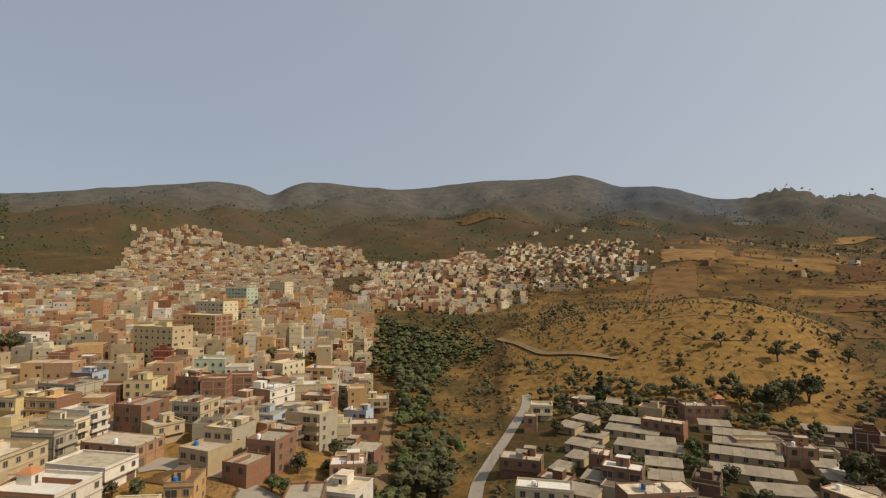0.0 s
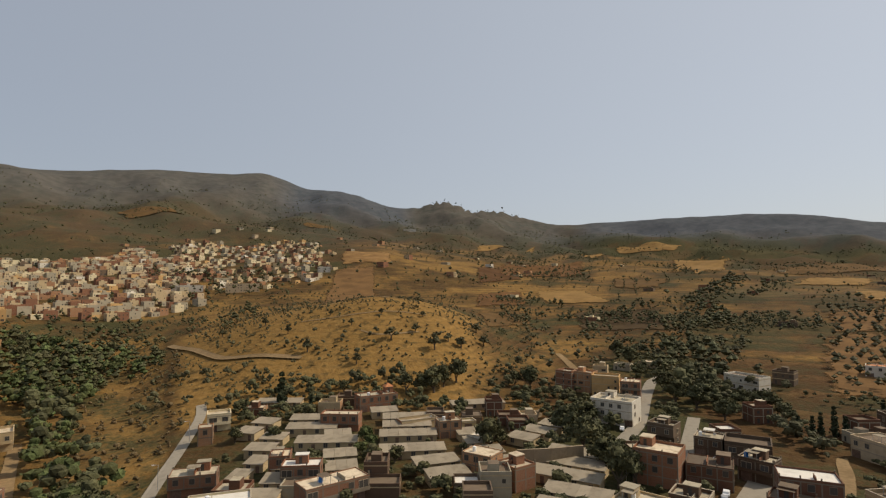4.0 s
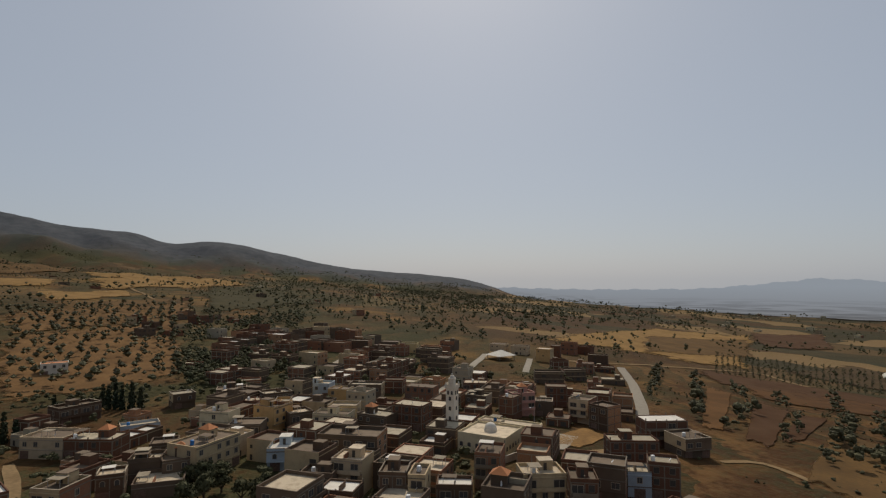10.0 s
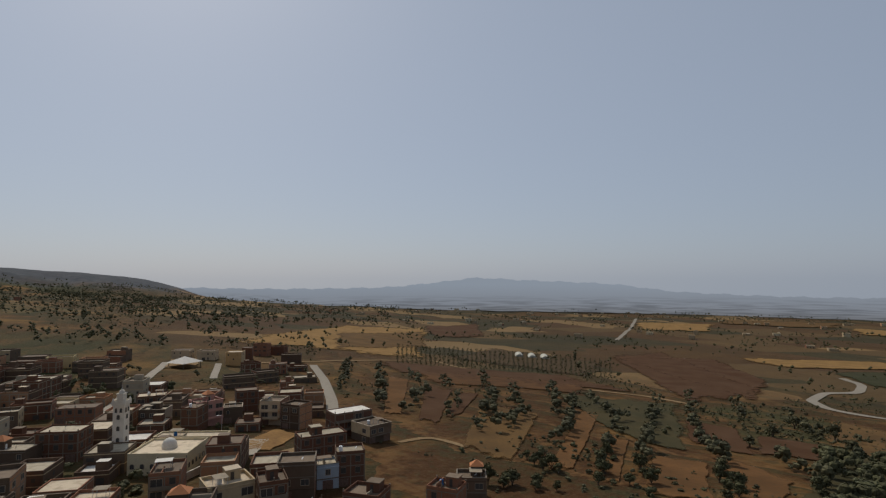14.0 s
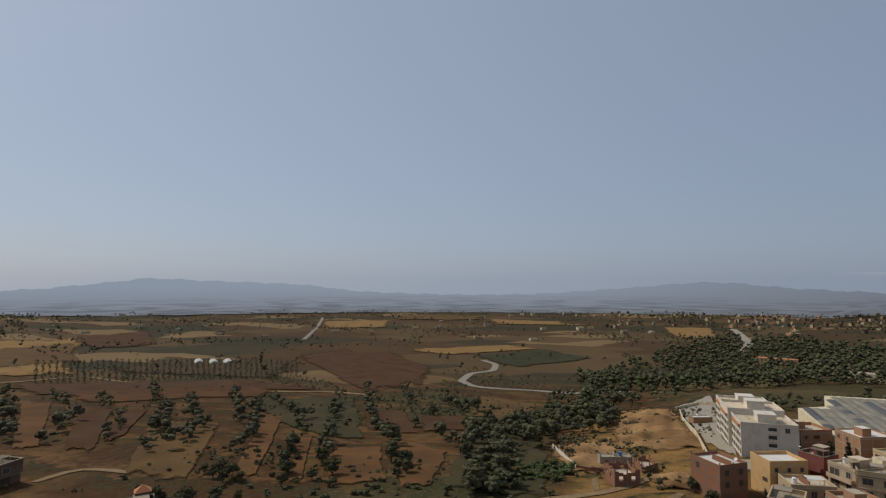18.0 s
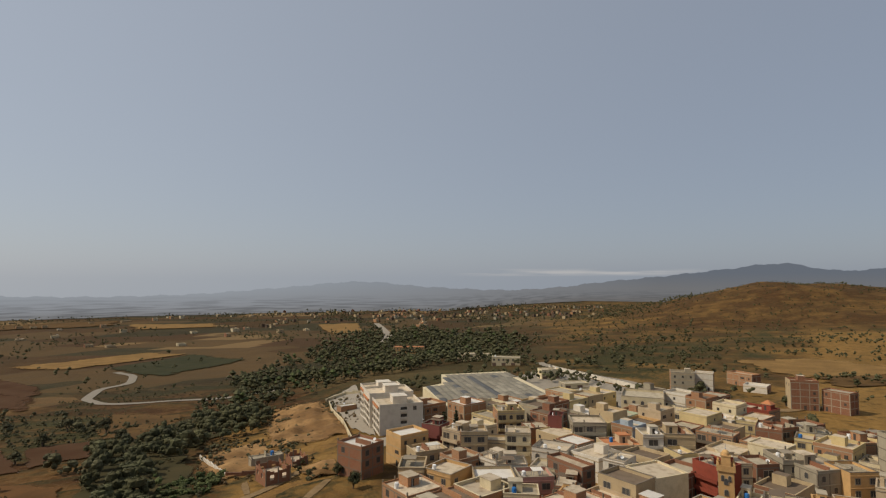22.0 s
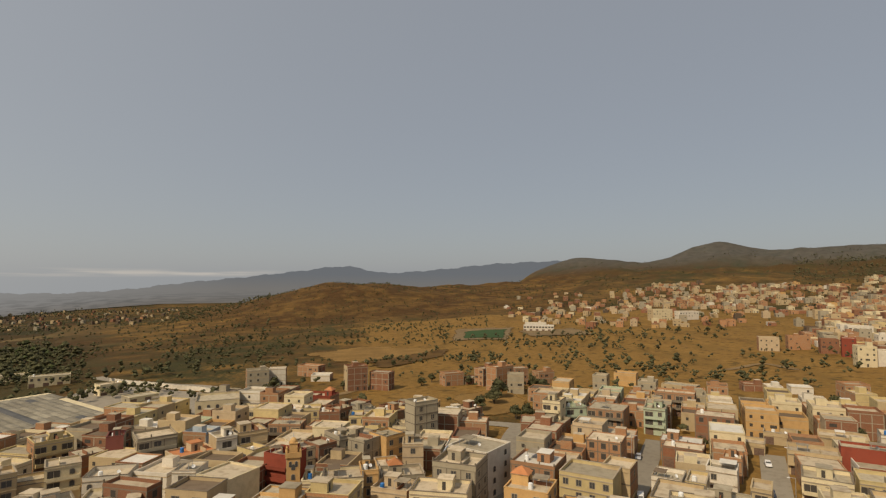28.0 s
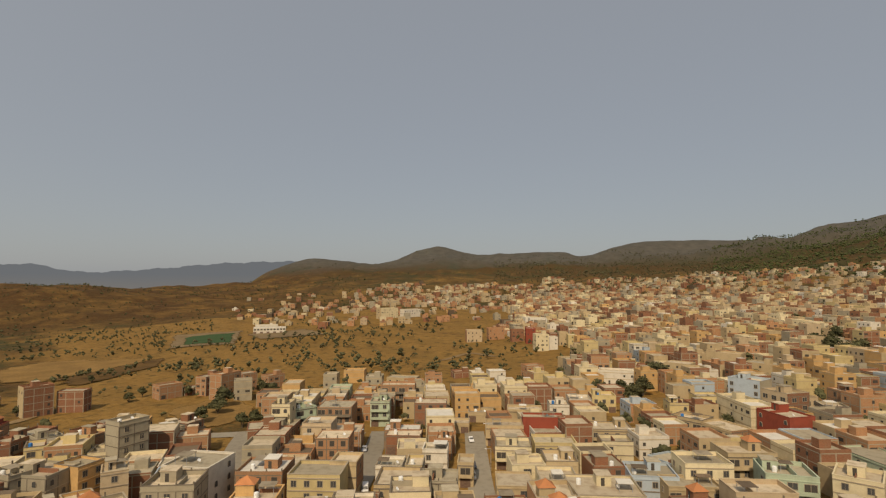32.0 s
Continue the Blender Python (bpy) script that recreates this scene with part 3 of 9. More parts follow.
parcel = np.maximum(parcel, 0.3 * np.clip((hd - 44) / 8, 0, 1) * np.clip((112 - hd) / 6, 0, 1) * np.clip((np.hypot(gx, gy) - 420) / 150, 0, 1) * np.clip((2100 - np.hypot(gx, gy)) / 200, 0, 1))
def part_of(v, lo, hi, soft):
    return np.clip((v - lo) / soft, 0, 1) * np.clip((hi - v) / soft, 0, 1)


hd180, rad = np.where(hd > 180, hd - 360, hd), np.hypot(gx, gy)
terrace = np.maximum(part_of(hd, 108, 198, 6) * part_of(rad, 110, 640, 50), 0.3 * part_of(hd180, 1, 40, 4) * part_of(rad, 225, 560, 40))
terrace = np.maximum(terrace, 0.8 * part_of(hd180, 30, 112, 5) * part_of(rad, 240, 1900, 60))
terrace = np.maximum(terrace, 0.6 * part_of(hd180, -50, 34, 5) * part_of(rad, 560, 2000, 100))
terrace = np.maximum(terrace, 0.35 * part_of(hd, 214, 300, 6) * part_of(rad, 300, 1900, 60))
te = gm.attributes.new("terrace", 'FLOAT', 'POINT')
te.data.foreach_set("value", np.concatenate([terrace, [0]]))
pa = gm.attributes.new("parcels", 'FLOAT', 'POINT')
pa.data.foreach_set("value", np.concatenate([parcel, [0]]))
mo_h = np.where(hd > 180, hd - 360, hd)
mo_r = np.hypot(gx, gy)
# share of painted haze colour over the hills, by range and heading
mount_haze = np.clip((mo_r - 1780) / 450, 0, 1) * np.clip((gzz - 60) / 80, 0, 1)
mount_haze = mount_haze * (1 - 0.2 * np.clip((mo_h - 26.5) / 1.5, 0, 1) * np.clip((45.5 - mo_h) / 2, 0, 1))
mount_haze = np.maximum(mount_haze * (1 - np.clip((mo_h - 42) / 4, 0, 1)), np.clip((mo_r - 2080) / 260, 0, 1) * np.clip((hd - 42) / 4, 0, 1) * np.clip((114 - hd) / 4, 0, 1))
mount_haze = np.maximum(mount_haze, 0.25 * np.clip((mo_r - 1000) / 500, 0, 1) * np.clip((gzz - 50) / 60, 0, 1) * np.clip((mo_h + 52) / 6, 0, 1) * np.clip((48 - mo_h) / 6, 0, 1))
mount_haze = mount_haze * (1 - 0.12 * np.clip((hd - 245) / 15, 0, 1) * np.clip((335 - hd) / 15, 0, 1))
fr = gm.attributes.new("ridge_haze", 'FLOAT', 'POINT')
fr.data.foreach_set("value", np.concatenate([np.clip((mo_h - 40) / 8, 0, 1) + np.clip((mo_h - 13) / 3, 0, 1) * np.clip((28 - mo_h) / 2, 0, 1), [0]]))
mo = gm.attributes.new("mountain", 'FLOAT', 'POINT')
mo.data.foreach_set("value", np.concatenate([0.85 * mount_haze, [0]]))
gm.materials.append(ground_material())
gm.polygons.foreach_set("use_smooth", np.ones(len(starts), bool))
if gm.polygons[0].normal.z < 0:
    gm.flip_normals()
tagged(new("ground", gm), "dry grassy hills, scrub and ploughed fields", "ground", kind="structure")


# backdrop of the far plain and blue ranges; its haze is glowing painted colour
def far_range():
    table = {100: -0.6, 119: -1.0, 128: -0.9, 136: -0.2, 138.5: 0.1, 143.7: -0.14, 152: -0.5, 159: -1.28, 170: -1.6, 176: -1.5, 185: -0.9, 193: -0.3,
             200: -0.85, 208: -1.17, 213: -0.9, 218: -0.3, 223: 0.2, 228.6: 0.85, 233.3: 1.37, 237.5: 0.7, 243: 1.05, 249.4: 1.67, 256: 1.9, 262: 1.5,
             275: 0.5, 300: -2, 0: -2, 60: -2, 90: -1.2}
    el = smooth_table(table, 0.5)
    s = Shape()
    n = 1440
    for k in range(n):
        h = k * 0.25
        e = el[k // 2] * (1 - 0.5 * (k % 2)) + el[(k // 2 + 1) % 720] * 0.5 * (k % 2)
        j = 0.05 * math.sin(h * 2.1) + 0.03 * math.sin(h * 5.3 + 1) + 0.02 * math.sin(h * 13.1)
        far = 3050 - 1130 * min(1.0, max(0.0, (h - 106) / 14)) * min(1.0, max(0.0, (216 - h) / 14))
        x, y = at(h, far)
        s.v += [(x, y, -160), (x, y, EYE_Z + far * math.tan(radians(e + j)))]
    for k in range(n):
        j = (k + 1) % n
        s.f.append((2 * k, 2 * j, 2 * j + 1, 2 * k + 1))
        s.m.append(0)
    m, nt, b = nodes_of("painted_haze")
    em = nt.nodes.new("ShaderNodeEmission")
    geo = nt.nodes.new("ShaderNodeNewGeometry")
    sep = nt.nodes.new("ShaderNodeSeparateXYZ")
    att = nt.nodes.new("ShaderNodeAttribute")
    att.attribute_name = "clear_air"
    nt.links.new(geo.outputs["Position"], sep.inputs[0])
    # haze painted by height: pale tones, and deeper ones to the south-west
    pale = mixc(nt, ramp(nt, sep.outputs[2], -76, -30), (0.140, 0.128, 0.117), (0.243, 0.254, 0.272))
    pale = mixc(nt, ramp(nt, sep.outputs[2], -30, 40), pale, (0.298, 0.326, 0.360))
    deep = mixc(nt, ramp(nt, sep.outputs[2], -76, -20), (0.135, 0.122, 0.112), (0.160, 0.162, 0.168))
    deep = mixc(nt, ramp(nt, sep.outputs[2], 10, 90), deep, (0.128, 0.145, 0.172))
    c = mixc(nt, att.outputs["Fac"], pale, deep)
    stretch = nt.nodes.new("ShaderNodeMapping")
    stretch.inputs["Scale"].default_value = (0.009, 0.009, 0.22)
    nt.links.new(geo.outputs["Position"], stretch.inputs[0])
    ns = nt.nodes.new("ShaderNodeTexNoise")
    ns.inputs["Scale"].default_value, ns.inputs["Detail"].default_value = 1.0, 5
    nt.links.new(stretch.outputs[0], ns.inputs["Vector"])
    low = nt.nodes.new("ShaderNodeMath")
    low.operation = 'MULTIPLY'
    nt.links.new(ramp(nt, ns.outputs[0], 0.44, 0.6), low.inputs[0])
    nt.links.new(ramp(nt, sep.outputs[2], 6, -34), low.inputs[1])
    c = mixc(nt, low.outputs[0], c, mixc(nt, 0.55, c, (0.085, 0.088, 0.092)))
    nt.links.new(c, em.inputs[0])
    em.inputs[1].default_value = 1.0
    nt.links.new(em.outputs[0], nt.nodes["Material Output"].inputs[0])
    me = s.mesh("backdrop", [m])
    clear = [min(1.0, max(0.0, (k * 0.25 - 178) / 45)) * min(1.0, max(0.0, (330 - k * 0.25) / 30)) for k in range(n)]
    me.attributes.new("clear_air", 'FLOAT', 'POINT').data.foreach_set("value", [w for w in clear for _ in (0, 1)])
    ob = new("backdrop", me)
    tagged(ob, "backdrop of far plain and blue mountain ranges, haze painted in", "mountains", kind="structure")


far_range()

TAKEN = {}


def claim(x, y, r):
    TAKEN.setdefault((int(x // 20), int(y // 20)), []).append((x, y, r))


def free(x, y, r):
    cx, cy = int(x // 20), int(y // 20)
    for i in range(cx - 2, cx + 3):
        for j in range(cy - 2, cy + 3):
            for (a, b, q) in TAKEN.get((i, j), ()):
                if (a - x) ** 2 + (b - y) ** 2 < (q + r) ** 2:
                    return False
    return True


def claim_box(x, y, rot, w, d):
    c, s = math.cos(radians(rot)), math.sin(radians(rot))
    nx, ny = max(1, round(w / 6)), max(1, round(d / 6))
    rad = 0.55 * max(w / nx, d / ny)
    for i in range(nx):
        for j in range(ny):
            u, v = (i + 0.5) / nx * w - w / 2, (j + 0.5) / ny * d - d / 2
            claim(x + u * c - v * s, y + u * s + v * c, rad)


def ribbon(name, pts, width, mat, label, lift=0.25, keep=True, category="road"):
    """A road or path that lies on the ground along a line of x, y points."""
    line = []
    for (x0, y0), (x1, y1) in zip(pts[:-1], pts[1:]):
        n = max(1, int(math.hypot(x1 - x0, y1 - y0) / 6))
        line += [(x0 + (x1 - x0) * i / n, y0 + (y1 - y0) * i / n) for i in range(n)]
    line.append(pts[-1])
    for _ in range(2):
        line = [line[0]] + [tuple((line[i - 1][k] + 2 * line[i][k] + line[i + 1][k]) / 4 for k in (0, 1)) for i in range(1, len(line) - 1)] + [line[-1]]
    s = Shape()
    inner = []
    for i, (x, y) in enumerate(line):
        a, b = line[max(0, i - 1)], line[min(len(line) - 1, i + 1)]
        dx, dy = b[0] - a[0], b[1] - a[1]
        q = math.hypot(dx, dy) or 1
        nx, ny = -dy / q * width / 2, dx / q * width / 2
        up = 0.12 + 0.0006 * math.hypot(x, y)
        zc = gz(x, y)
        end = 0.0 if i in (0, len(line) - 1) else 1.0
        for k in (1.0, 0.55, -0.55, -1.0):
            z = max(gz(x + k * nx, y + k * ny), zc - 0.3) + up
            s.v.append((x + k * nx, y + k * ny, z))
            inner.append(end * (0.22 if abs(k) == 1 else 1.0))
        if keep:
            claim(x, y, width / 2 + 1.6)
    for i in range(len(line) - 1):
        a, b = 4 * i, 4 * i + 4
        s.f += [(a, a + 1, b + 1, b), (a + 1, a + 2, b + 2, b + 1), (a + 2, a + 3, b + 3, b + 2)]
        s.m += [0, 0, 0]
    me = s.mesh(name, [mat])
    me.attributes.new("inner", 'FLOAT', 'POINT').data.foreach_set("value", inner)
    if me.polygons[0].normal.z < 0:
        me.flip_normals()
    return tagged(new(name, me), label, category, kind="structure")


# ---------------------------------------------------------------- houses
def pane_grid(name, xs, zs, holes, front, mats):
    """A frame in one piece with its panes set back; holes: the columns that hold a pane in the middle row."""
    s = Shape()
    nx = len(xs)
    idx = {}

    def vert(i, j, y):
        if (i, j, y) not in idx:
            idx[(i, j, y)] = len(s.v)
            s.v.append((xs[i], y, zs[j]))
        return idx[(i, j, y)]

    def face(c, m):
        s.f.append(tuple(c))
        s.m.append(m)
    for i in range(nx - 1):
        for j in range(3):
            ring = [(i, j), (i + 1, j), (i + 1, j + 1), (i, j + 1)]
            if j == 1 and i in holes:
                face([vert(*p, -0.02) for p in ring], 1)
                for a in range(4):
                    p, q = ring[a], ring[(a + 1) % 4]
                    face((vert(*p, front), vert(*q, front), vert(*q, -0.02), vert(*p, -0.02)), 0)
            else:
                face([vert(*p, front) for p in ring], 0)
    rim = [(i, 0) for i in range(nx - 1)] + [(nx - 1, j) for j in range(3)] + [(i, 3) for i in range(nx - 1, 0, -1)] + [(0, j) for j in range(3, 0, -1)]
    for a in range(len(rim)):
        p, q = rim[a], rim[(a + 1) % len(rim)]
        face((vert(*q, front), vert(*p, front), vert(*p, 0.02), vert(*q, 0.02)), 0)
    return s.mesh(name, mats)


def window_mesh(w, h, sill):
    return pane_grid("window", [-w / 2 - 0.13, -w / 2, -0.03, 0.03, w / 2, w / 2 + 0.13], [-0.13, 0, h, h + 0.13], (1, 3), -0.10, ["trim", "glass"])


# the dark pane stands in for the shade of an open hole
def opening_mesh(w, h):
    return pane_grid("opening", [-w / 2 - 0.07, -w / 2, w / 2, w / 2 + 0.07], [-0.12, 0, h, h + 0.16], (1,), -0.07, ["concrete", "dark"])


def arch_mesh(w, h):
    s = Shape()
    for k, (y0, grow, mi) in enumerate(((-0.09, 0.16, 0), (-0.12, 0.0, 1))):
        pts = [(-w / 2 - grow, 0), (w / 2 + grow, 0)]
        for i in range(9):
            a = math.pi * i / 8
            pts.append(((w / 2 + grow) * math.cos(a), h + (w / 2 + grow) * math.sin(a) * 0.8))
        s.quad([(x, y0, z) for x, z in pts], mi)
        for i in range(len(pts)):
            p, q = pts[i], pts[(i + 1) % len(pts)]
            s.quad([(q[0], y0, q[1]), (p[0], y0, p[1]), (p[0], 0.02, p[1]), (q[0], 0.02, q[1])], mi)
    return s.mesh("window", ["trim", "glass"])


def door_mesh():
    s = Shape()
    steps = [(0.02, 0), (-0.06, 0)]
    for k in range(6):
        z = 0.15 + k * 0.4
        steps += [(-0.06, z), (-0.09, z), (-0.09, z + 0.1), (-0.06, z + 0.1)]
    steps += [(-0.06, 2.6), (0.02, 2.6)]
    s.v = [(sx, y, z) for y, z in steps for sx in (-1.5, 1.5)]
    s.f = [(2 * k, 2 * k + 1, 2 * k + 3, 2 * k + 2) for k in range(len(steps) - 1)] + [tuple(range(0, 2 * len(steps), 2)), tuple(range(1, 2 * len(steps), 2))[::-1]]
    s.m = [0] * len(s.f)
    return s.mesh("door", ["shutter"])


WINDOW = window_mesh(1.3, 1.5, True)
WINDOW_WIDE = window_mesh(2.1, 1.55, True)
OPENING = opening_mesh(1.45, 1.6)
ARCH = arch_mesh(1.1, 1.0)
DOOR = door_mesh()
LOGGIA = pane_grid("loggia", [-1.5, -1.38, -0.05, 0.05, 1.38, 1.5], [0, 0.05, 2.25, 2.4], (1, 3), -0.06, ["trim", "dark"])
FH = 3.15
rnd = random.Random(7)
LABEL = {"cream": "cream-painted", "white": "white-painted", "yellow": "yellow-painted", "ochre": "ochre-painted", "grey": "bare grey cement", "tan": "tan rendered",
         "pink": "pale pink", "rose": "rose-painted", "red": "dark red painted", "maroon": "maroon", "green": "pale green", "blue": "pale blue",
         "brown": "brown rendered", "mud": "dull brown rendered", "rust_shaded": "shade-darkened block", "brick": "unfinished orange block", "rust": "unfinished red block"}
NUMBER = {1: "one-storey", 2: "two-storey", 3: "three-storey", 4: "four-storey", 5: "five-storey", 6: "six-storey"}


def shell(s, x0, y0, x1, y1, z0, z1, par, t, flank=0):
    """Four walls in one piece, with a parapet round the roof."""
    n = len(s.v)
    o = [(x0, y0), (x1, y0), (x1, y1), (x0, y1)]
    i = [(x0 + t, y0 + t), (x1 - t, y0 + t), (x1 - t, y1 - t), (x0 + t, y1 - t)]
    s.v += [(*p, z0) for p in o] + [(*p, z1 + par) for p in o] + [(*p, z1 + par) for p in i] + [(*p, z1) for p in i]
    for a in range(4):
        b = (a + 1) % 4
        for k in (0, 4, 8):
            s.f.append((n + k + a, n + k + b, n + k + 4 + b, n + k + 4 + a))
            s.m.append(flank if (a != 0 and k == 0) else 0)
    s.f.append((n + 3, n + 2, n + 1, n))
    s.m.append(0)


def cap_ring(s, x0, y0, x1, y1, z, t):
    """Coping on a parapet."""
    n = len(s.v)
    q = 0.08
    for dz in (0.003, 0.12):
        for g in (-q, t + q):
            s.v += [(x0 + g, y0 + g, z + dz), (x1 - g, y0 + g, z + dz), (x1 - g, y1 - g, z + dz), (x0 + g, y1 - g, z + dz)]
    for a in range(4):
        b = (a + 1) % 4
        s.f += [(n + a, n + b, n + 8 + b, n + 8 + a), (n + 8 + a, n + 8 + b, n + 12 + b, n + 12 + a), (n + 4 + b, n + 4 + a, n + 12 + a, n + 12 + b), (n + b, n + a, n + 4 + a, n + 4 + b)]
        s.m += [0, 0, 0, 0]


def house(x, y, rot, w, d, n, wall, roof="roof", over=0.0, side="left", hut=True, win="window", par=None, bal=False, group="", fill=1.0, base=None, fh=FH, label=""):
    """A flat-roofed house. Local -y is its front; over: how far the upper floors jut out there; side: which flank has windows."""
    z = (min(gz(x + a, y + b) for a in (-w / 3, w / 3) for b in (-d / 3, d / 3)) if base is None else base)
    H = n * fh
    e = new("house")
    e.matrix_world = pose(x, y, z, 0, 0, rot)
    bare = wall in ("brick", "rust", "rust_shaded")
    if wall in ("red", "maroon"):
        fill, over = 0.12, 0.0
    lab = label or "%s %s flat-roofed %s" % (LABEL[wall], NUMBER[n], "house with a concrete frame" if bare else "house on the hillside street")
    tagged(e, lab, "house", group or "houses of the town")
    s = Shape()
    x0, x1, y0, y1 = -w / 2, w / 2, -d / 2, d / 2
    yo = y0 - over
    lo = fh if (over and n > 1) else 0
    if lo:
        s.box(x0 + 0.01, y0, -3, x1 - 0.01, y1 - 0.01, lo, 0, top=False)
        part("ground_floor", s, [wall], e)
        s = Shape()
    t = 0.22
    if par is None:
        par = rnd.choice((0.3, 0.55, 0.9)) if bare else rnd.choice((0.5, 0.8, 0.9, 1.1))
    flank = wall if bare or n > 4 or rnd.random() > 0.32 else rnd.choice(("rust", "brick", "tan", "grey"))
    shell(s, x0, yo, x1, y1, lo if lo else -3, H, par, t, 1)
    part("wall", s, [wall, flank], e)
    if not bare:
        s = Shape()
        cap_ring(s, x0, yo, x1, y1, H + par, t)
        part("parapet_cap", s, [rnd.choice(("trim", wall, wall, "concrete"))], e)
        if wall not in ("red", "maroon") and math.hypot(x, y) < 250:
            for k in range(1, n + 1):
                s = Shape()
                s.box(x0 - 0.03, yo - 0.16, k * fh - 0.2, x1 + 0.03, yo + 0.1, k * fh + 0.06, 0)
                part("floor_band", s, ["trim" if wall in ("white", "cream", "yellow", "pink") else rnd.choice((wall, "concrete"))], e)
    s = Shape()
    s.box(x0 + t, yo + t, H - 0.2, x1 - t, y1 - t, H + 0.05, 0, bottom=False)
    part("roof", s, [roof], e)
    framed = bare or wall in ("grey", "brown")
    if framed:
        s = Shape()
        nb = max(2, round(w / 4.2) + 1)
        q = 0.025
        for k in range(nb if framed else 0):
            u = x0 + (w - 0.3) * k / (nb - 1)
            s.box(u, yo - q, lo, u + 0.3, yo + 0.05, H, 0)
        ns = max(2, round(d / 4.5) + 1)
        for k in range(ns):
            v = yo + (d + over - 0.3) * k / (ns - 1)
            for xx in (x0 - q, x1 - 0.05):
                s.box(xx, v, 0 if not lo else lo, xx + 0.05 + q, v + 0.3, H, 0)
        for k in range(1, n + 1):
            if framed:
                s.box(x0 - q - 0.005, yo - q - 0.005, k * fh - 0.28, x1 + q + 0.005, yo + 0.04, k * fh, 0)
            for xx in (x0 - q - 0.005, x1 - 0.05):
                s.box(xx, yo, k * fh - 0.28, xx + 0.055 + q, y1, k * fh, 0)
        if bare or wall in ("grey", "brown"):
            for k in range(nb):
                u = x0 + (w - 0.3) * k / (nb - 1)
                for v in (yo, y1 - 0.3):
                    if rnd.random() < 0.7:
                        s.box(u, v, H + par, u + 0.3, v + 0.3, H + par + rnd.uniform(0.3, 1.0), 0)
        part("frame", s, ["concrete"], e)
    elif flank in ("rust", "brick"):
        for xx in (x0 - 0.025, x1 - 0.05):
            s = Shape()
            for k in range(max(2, round(d / 4.5) + 1)):
                v = yo + (d + over - 0.3) * k / (max(2, round(d / 4.5) + 1) - 1)
                s.box(xx, v, lo, xx + 0.075, v + 0.3, H, 0)
            for k in range(1, n + 1):
                s.box(xx - 0.005, yo, k * fh - 0.28, xx + 0.08, y1, k * fh, 0)
            part("flank_frame", s, ["concrete"], e)
    me = {"window": WINDOW, "wide": WINDOW_WIDE, "opening": OPENING, "arch": ARCH}[win]
    nw = max(1, int(w / 3.4))
    for k in range(n):
        for i in range(nw):
            if rnd.random() > fill:
                continue
            u = x0 + w * (i + 0.5) / nw
            if k == 0:
                if i % 2 == 0:
                    o = part("door", DOOR, None, e)
                    o.location = (u, y0, 0)
                continue
            o = part("window", LOGGIA if bal and i % 2 == 0 else me, None, e)
            o.location = (u, yo, k * fh + (0.15 if bal and i % 2 == 0 else 0.95))
    for sd in ("left", "right"):
        if side in (sd, "both"):
            nd = max(1, int(d / 4.6))
            for k in range(n):
                for i in range(nd):
                    if rnd.random() > fill * 0.85:
                        continue
                    o = part("window", me, None, e)
                    o.location = (x0 if sd == "left" else x1, y0 + d * (i + 0.5) / nd, k * fh + 0.95)
                    o.rotation_euler = (0, 0, radians(-90 if sd == "left" else 90))
    if bal:
        for k in range(1, n):
            s = Shape()
            s.box(x0 + 0.4, yo - 1.1, k * fh - 0.15, x1 - 0.4, yo, k * fh, 0)
            s.box(x0 + 0.4, yo - 1.1, k * fh, x1 - 0.4, yo - 0.98, k * fh + 0.9, 0)
            s.box(x0 + 0.4, yo - 0.98, k * fh, x0 + 0.52, yo, k * fh + 0.9, 0)
            s.box(x1 - 0.52, yo - 0.98, k * fh, x1 - 0.4, yo, k * fh + 0.9, 0)
            part("balcony", s, [wall if not bare else "concrete"], e)
    if hut:
        hw, hd = min(3.6, w * 0.4), min(4.2, d * 0.4)
        hx = x0 + 0.5 + rnd.random() * (w - hw - 1)
        hy = y1 - hd - 0.3 - rnd.random() * (d - hd - 1) * 0.5
        s = Shape()
        s.box(hx, hy, H, hx + hw, hy + hd, H + 2.5, 0)
        s.box(hx - 0.15, hy - 0.15, H + 2.5, hx + hw + 0.15, hy + hd + 0.15, H + 2.68, 1)
        if rnd.random() < 0.1:
            s.pyramid(hx, hy, hx + hw, hy + hd, H + 2.7, H + 4.3, 2)
        top = part("stair_hut", s, [wall, roof, "tile"], e)
        s = Shape()
        s.box(hx + hw * 0.3, hy - 0.03, H + 0.1, hx + hw * 0.3 + 0.9, hy + 0.02, H + 2.05, 0)
        part("hut_door", s, ["dark"], top)
    if rnd.random() < 0.45 and w > 6:
        s = Shape()
        u = x0 + w * rnd.uniform(0.3, 0.7)
        s.box(u, yo + 0.3, H, u + 0.2, yo + (d + over) * rnd.uniform(0.4, 0.8), H + rnd.uniform(0.8, 1.7), 0)
        part("roof_wall", s, [rnd.choice((wall, "rust", "grey"))], e)
    if rnd.random() < 0.4 and w > 6 and d > 6:
        u, v, a, b = x0 + rnd.uniform(0.4, w - 4.4), yo + rnd.uniform(0.4, d - 4.6), rnd.uniform(2.4, 4), rnd.uniform(2.2, 4)
        s = Shape()
        for px in (u + 0.05, u + a - 0.15):
            for py in (v + 0.05, v + b - 0.15):
                s.box(px, py, H, px + 0.1, py + 0.1, H + 2.1, 1)
        s.box(u - 0.2, v - 0.2, H + 2.1, u + a + 0.2, v + b + 0.2, H + 2.18, 0)
        part("roof_shelter", s, [rnd.choice(("sheet", "roof_brown", "roof_white", "sheet")), "metal"], e)
    claim_box(x, y, rot, w, d + over)
    return e


